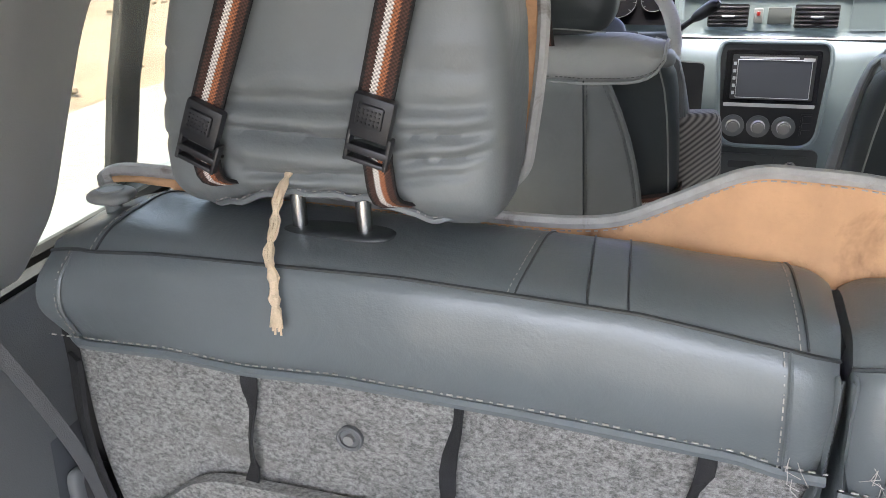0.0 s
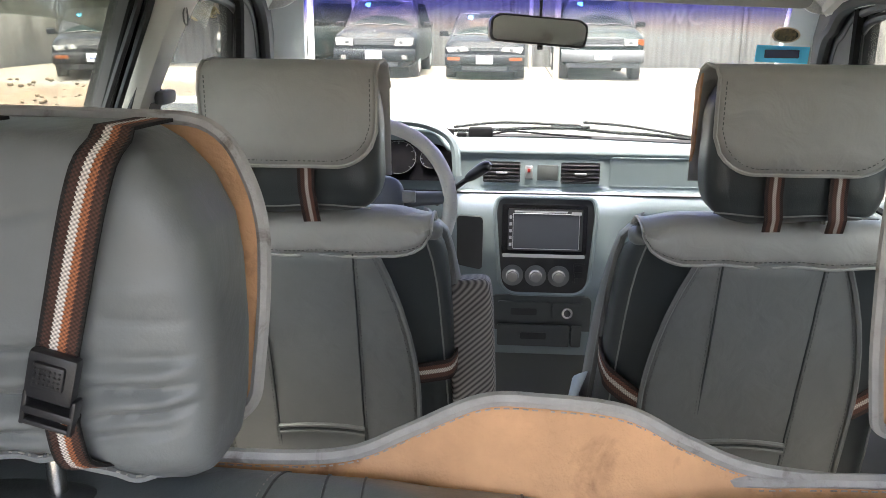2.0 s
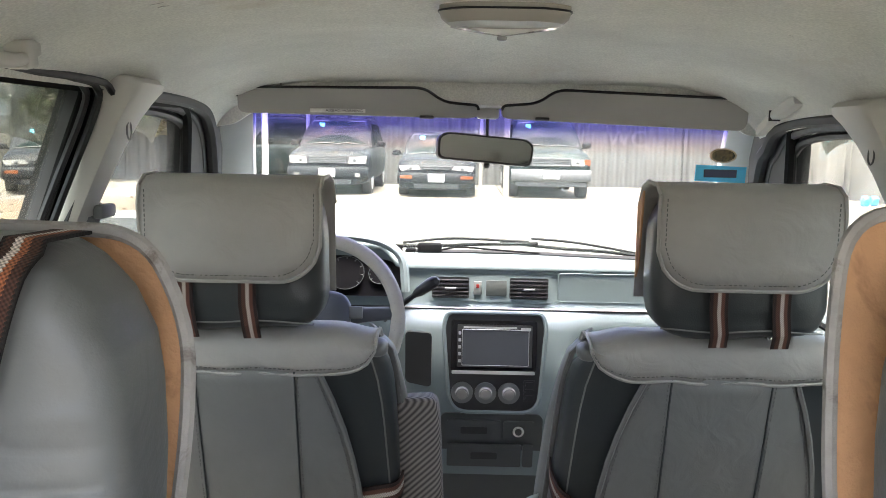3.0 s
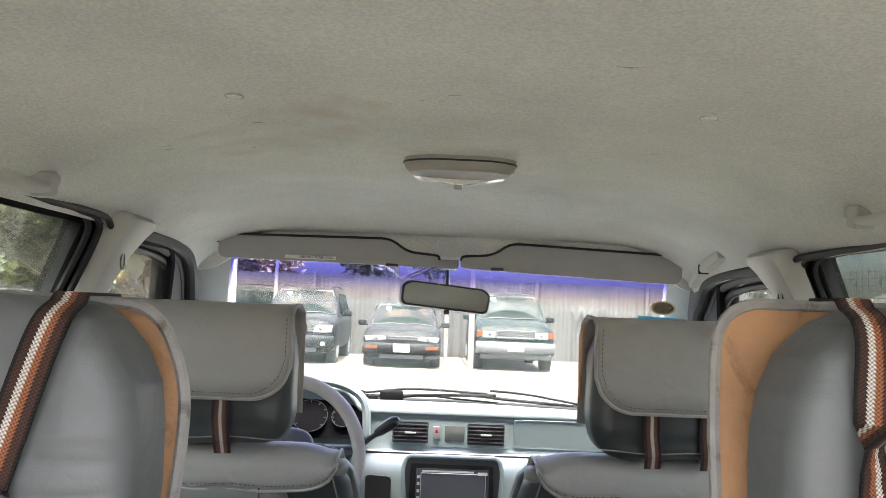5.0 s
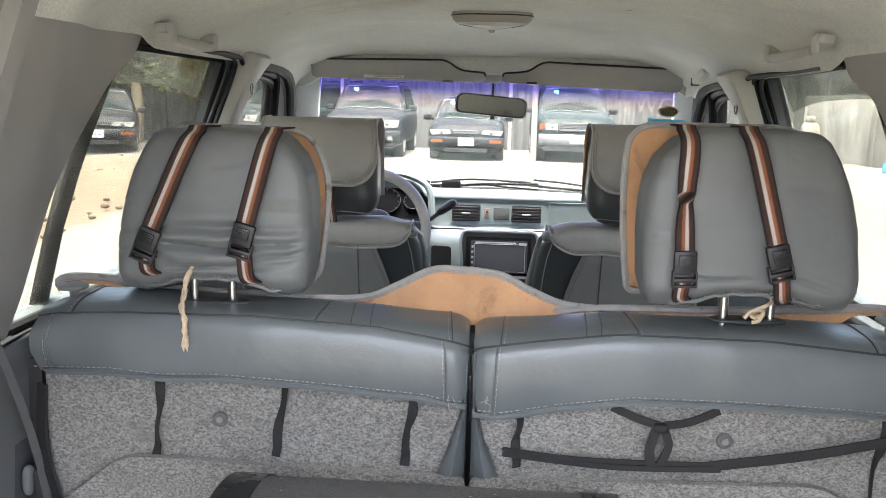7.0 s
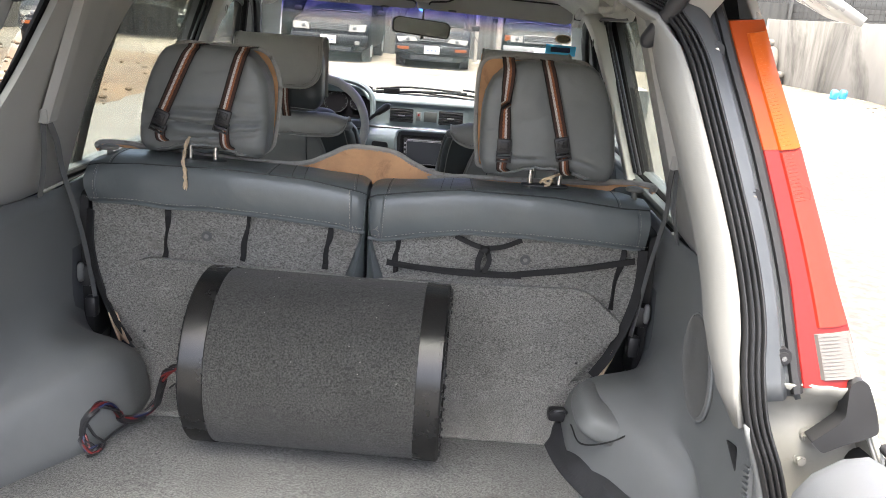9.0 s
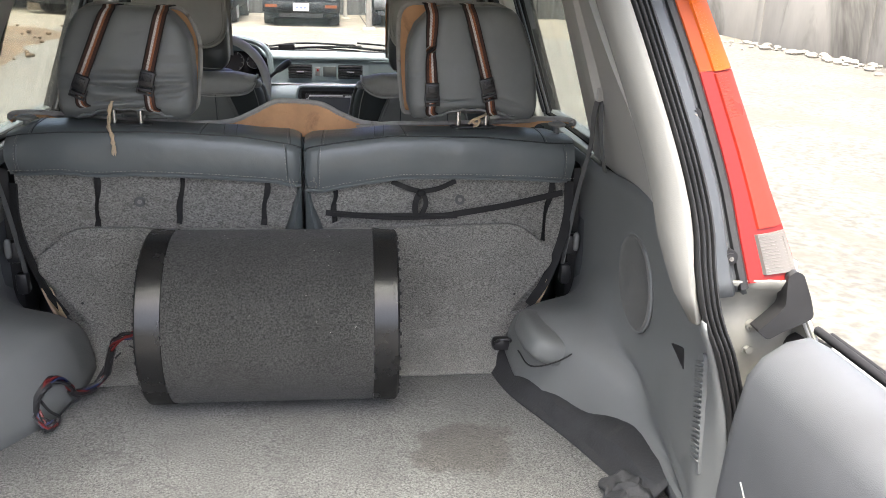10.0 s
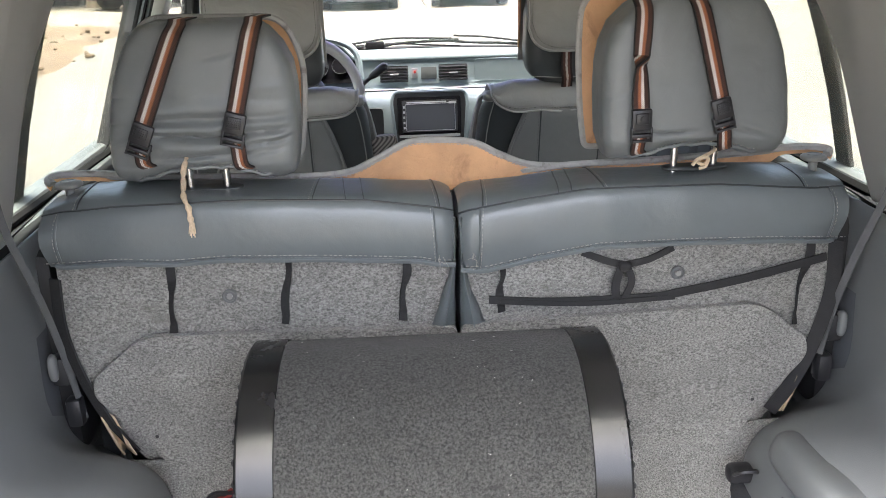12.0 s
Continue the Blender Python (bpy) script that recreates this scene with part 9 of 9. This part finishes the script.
def tree(x, y, h, spread, seed, dry=False):
    rng = random.Random(seed)
    tr = thing("tree", ("yellowing" if dry else "dusty green") + " broad-leaved tree behind the yard wall", "tree", "yard trees", at=(x, y, rise(y)))
    t = B()
    tube(t, smooth_line([(0, 0, -0.1), (0.1, 0, h * 0.3), (-0.05, 0.1, h * 0.6), (0.1, 0, h * 0.85)], 5), [0.20 * (1 - 0.045 * k) for k in range(16)], 10)
    for k in range(9):
        a = rng.uniform(0, 6.28)
        z0 = h * rng.uniform(0.35, 0.7)
        tube(t, smooth_line([(0, 0, z0), (math.cos(a) * spread * 0.4, math.sin(a) * spread * 0.4, z0 + h * 0.1), (math.cos(a) * spread * 0.8, math.sin(a) * spread * 0.8, z0 + h * 0.2)], 4), [0.07 - 0.006 * j for j in range(9)], 6)
    part("trunk", t, M["bark"], tr)
    t = B()
    for k in range(16):
        a, r = rng.uniform(0, 6.28), spread * rng.uniform(0.2, 0.85)
        c = (math.cos(a) * r, math.sin(a) * r, h * rng.uniform(0.45, 1.0))
        leaf_cloud(t, c, (spread * 0.4, spread * 0.4, h * 0.13), 420, 0.13, rng)
    part("crown", t, M["leaf_dry"] if dry else M["leaf"], tr, sharp=180)


tree(-9.4, 21.0, 3.9, 1.9, 12)
tree(-7.2, 21.3, 3.4, 1.4, 13, True)
tree(-10.5, 24.5, 5.2, 2.6, 3)
tree(-14.6, 17.0, 5.0, 2.8, 4)
tree(-15.2, 9.5, 4.8, 2.6, 9)
tree(-5.2, 26.0, 5.5, 2.4, 5, True)
tree(-1.0, 27.5, 5.0, 2.4, 8)


def earth_heap():
    t = B()
    rows = []
    for i in range(61):
        y = lerp(2.0, 16.5, i / 60)
        row = []
        for j in range(41):
            x = lerp(-4.1, -11.8, j / 40)
            e = step(0, 0.12, j / 40) * step(1.0, 0.85, j / 40) * step(0, 0.1, i / 60) * step(1.0, 0.9, i / 60)
            z = -0.06 + rise(y) + e * (0.13 + 0.10 * noise.noise((x * 0.6, y * 0.5, 2)) + 0.07 * noise.noise((x * 2.3, y * 2.3, 5)) + 0.03 * noise.noise((x * 7, y * 7, 1)))
            row.append((x, y, z))
        rows.append(row)
    skin(t, rows)
    ob = part("earth_heap", t, M["dirt"], sharp=180)
    tagged(ob, "low heap of crumbly orange earth spread over the yard", "earth", kind="stuff")
    rng = random.Random(11)
    t = B()
    for _ in range(420):
        x, y = rng.uniform(-10.5, -4.2), rng.uniform(3, 16)
        r = rng.uniform(0.02, 0.06)
        pillow(t, (x, y, rise(y) + 0.06 + r * 0.3), (r * 2, r * 1.6, r * 1.2), 2.4, 2, Matrix.Rotation(rng.uniform(0, 3), 3, "Z"))
    ob = part("earth_clods", t, M["dirt"], sharp=30)
    tagged(ob, "loose orange earth clods and stones", "clods", kind="stuff")


earth_heap()


def yard_junk():
    rng = random.Random(5)
    t = B()
    for _ in range(240):
        k = rng.random()
        y = lerp(9, 22, k)
        x = 10.35 - 0.137 * (y - 9.0) - abs(rng.gauss(0, 0.35)) - 0.15
        r = rng.uniform(0.02, 0.10)
        pillow(t, (x, y, rise(y) + r * 0.35), (r * 2, r * 1.5, r), 2.6, 2, Matrix.Rotation(rng.uniform(0, 3), 3, "Z"))
    ob = part("rubble_strip", t, M["rubble"], sharp=30)
    tagged(ob, "broken concrete and litter along the wall foot", "rubble", kind="stuff")
    for dx in (0.0, 0.32):
        b = thing("blue_bag", "bright blue plastic bag standing on rubble", "plastic bag", "blue bags", at=(8.42 + dx * 0.8, 17.08 + dx * 0.45, rise(17.1) + 0.04))
        t = B()
        pillow(t, (0, 0, 0.11), (0.17, 0.15, 0.24), 3, 8, None, lambda p: (p.x * (1 - 0.6 * max(0, p.z)), p.y + 0.03 * noise.noise(p * 9), p.z))
        part("bag", t, M["blue"], b)
    for x, y, rz in ((7.75, 20.6, 35), (8.35, 20.9, 10)):
        s_ = thing("discarded_car_seat", "discarded faded beige car seat on the ground", "car seat", "discarded seats", at=(x, y, rise(y)), rz=rz)
        t = B()
        pillow(t, (0, 0, 0.32), (0.52, 0.55, 0.2), 4, 8)
        part("seat_cushion", t, M["foam"], s_)
        t = B()
        pillow(t, (0, 0.28, 0.70), (0.5, 0.18, 0.65), 4, 8, Matrix.Rotation(radians(-14), 3, "X"))
        part("backrest", t, M["foam"], s_)
        t = B()
        pillow(t, (0, 0.36, 1.10), (0.27, 0.12, 0.18), 3, 6)
        part("headrest", t, M["foam"], s_)
        t = B()
        box(t, (0, 0, 0.11), (0.44, 0.46, 0.22), 0.03)
        part("seat_frame", t, M["tyre"], s_)


yard_junk()
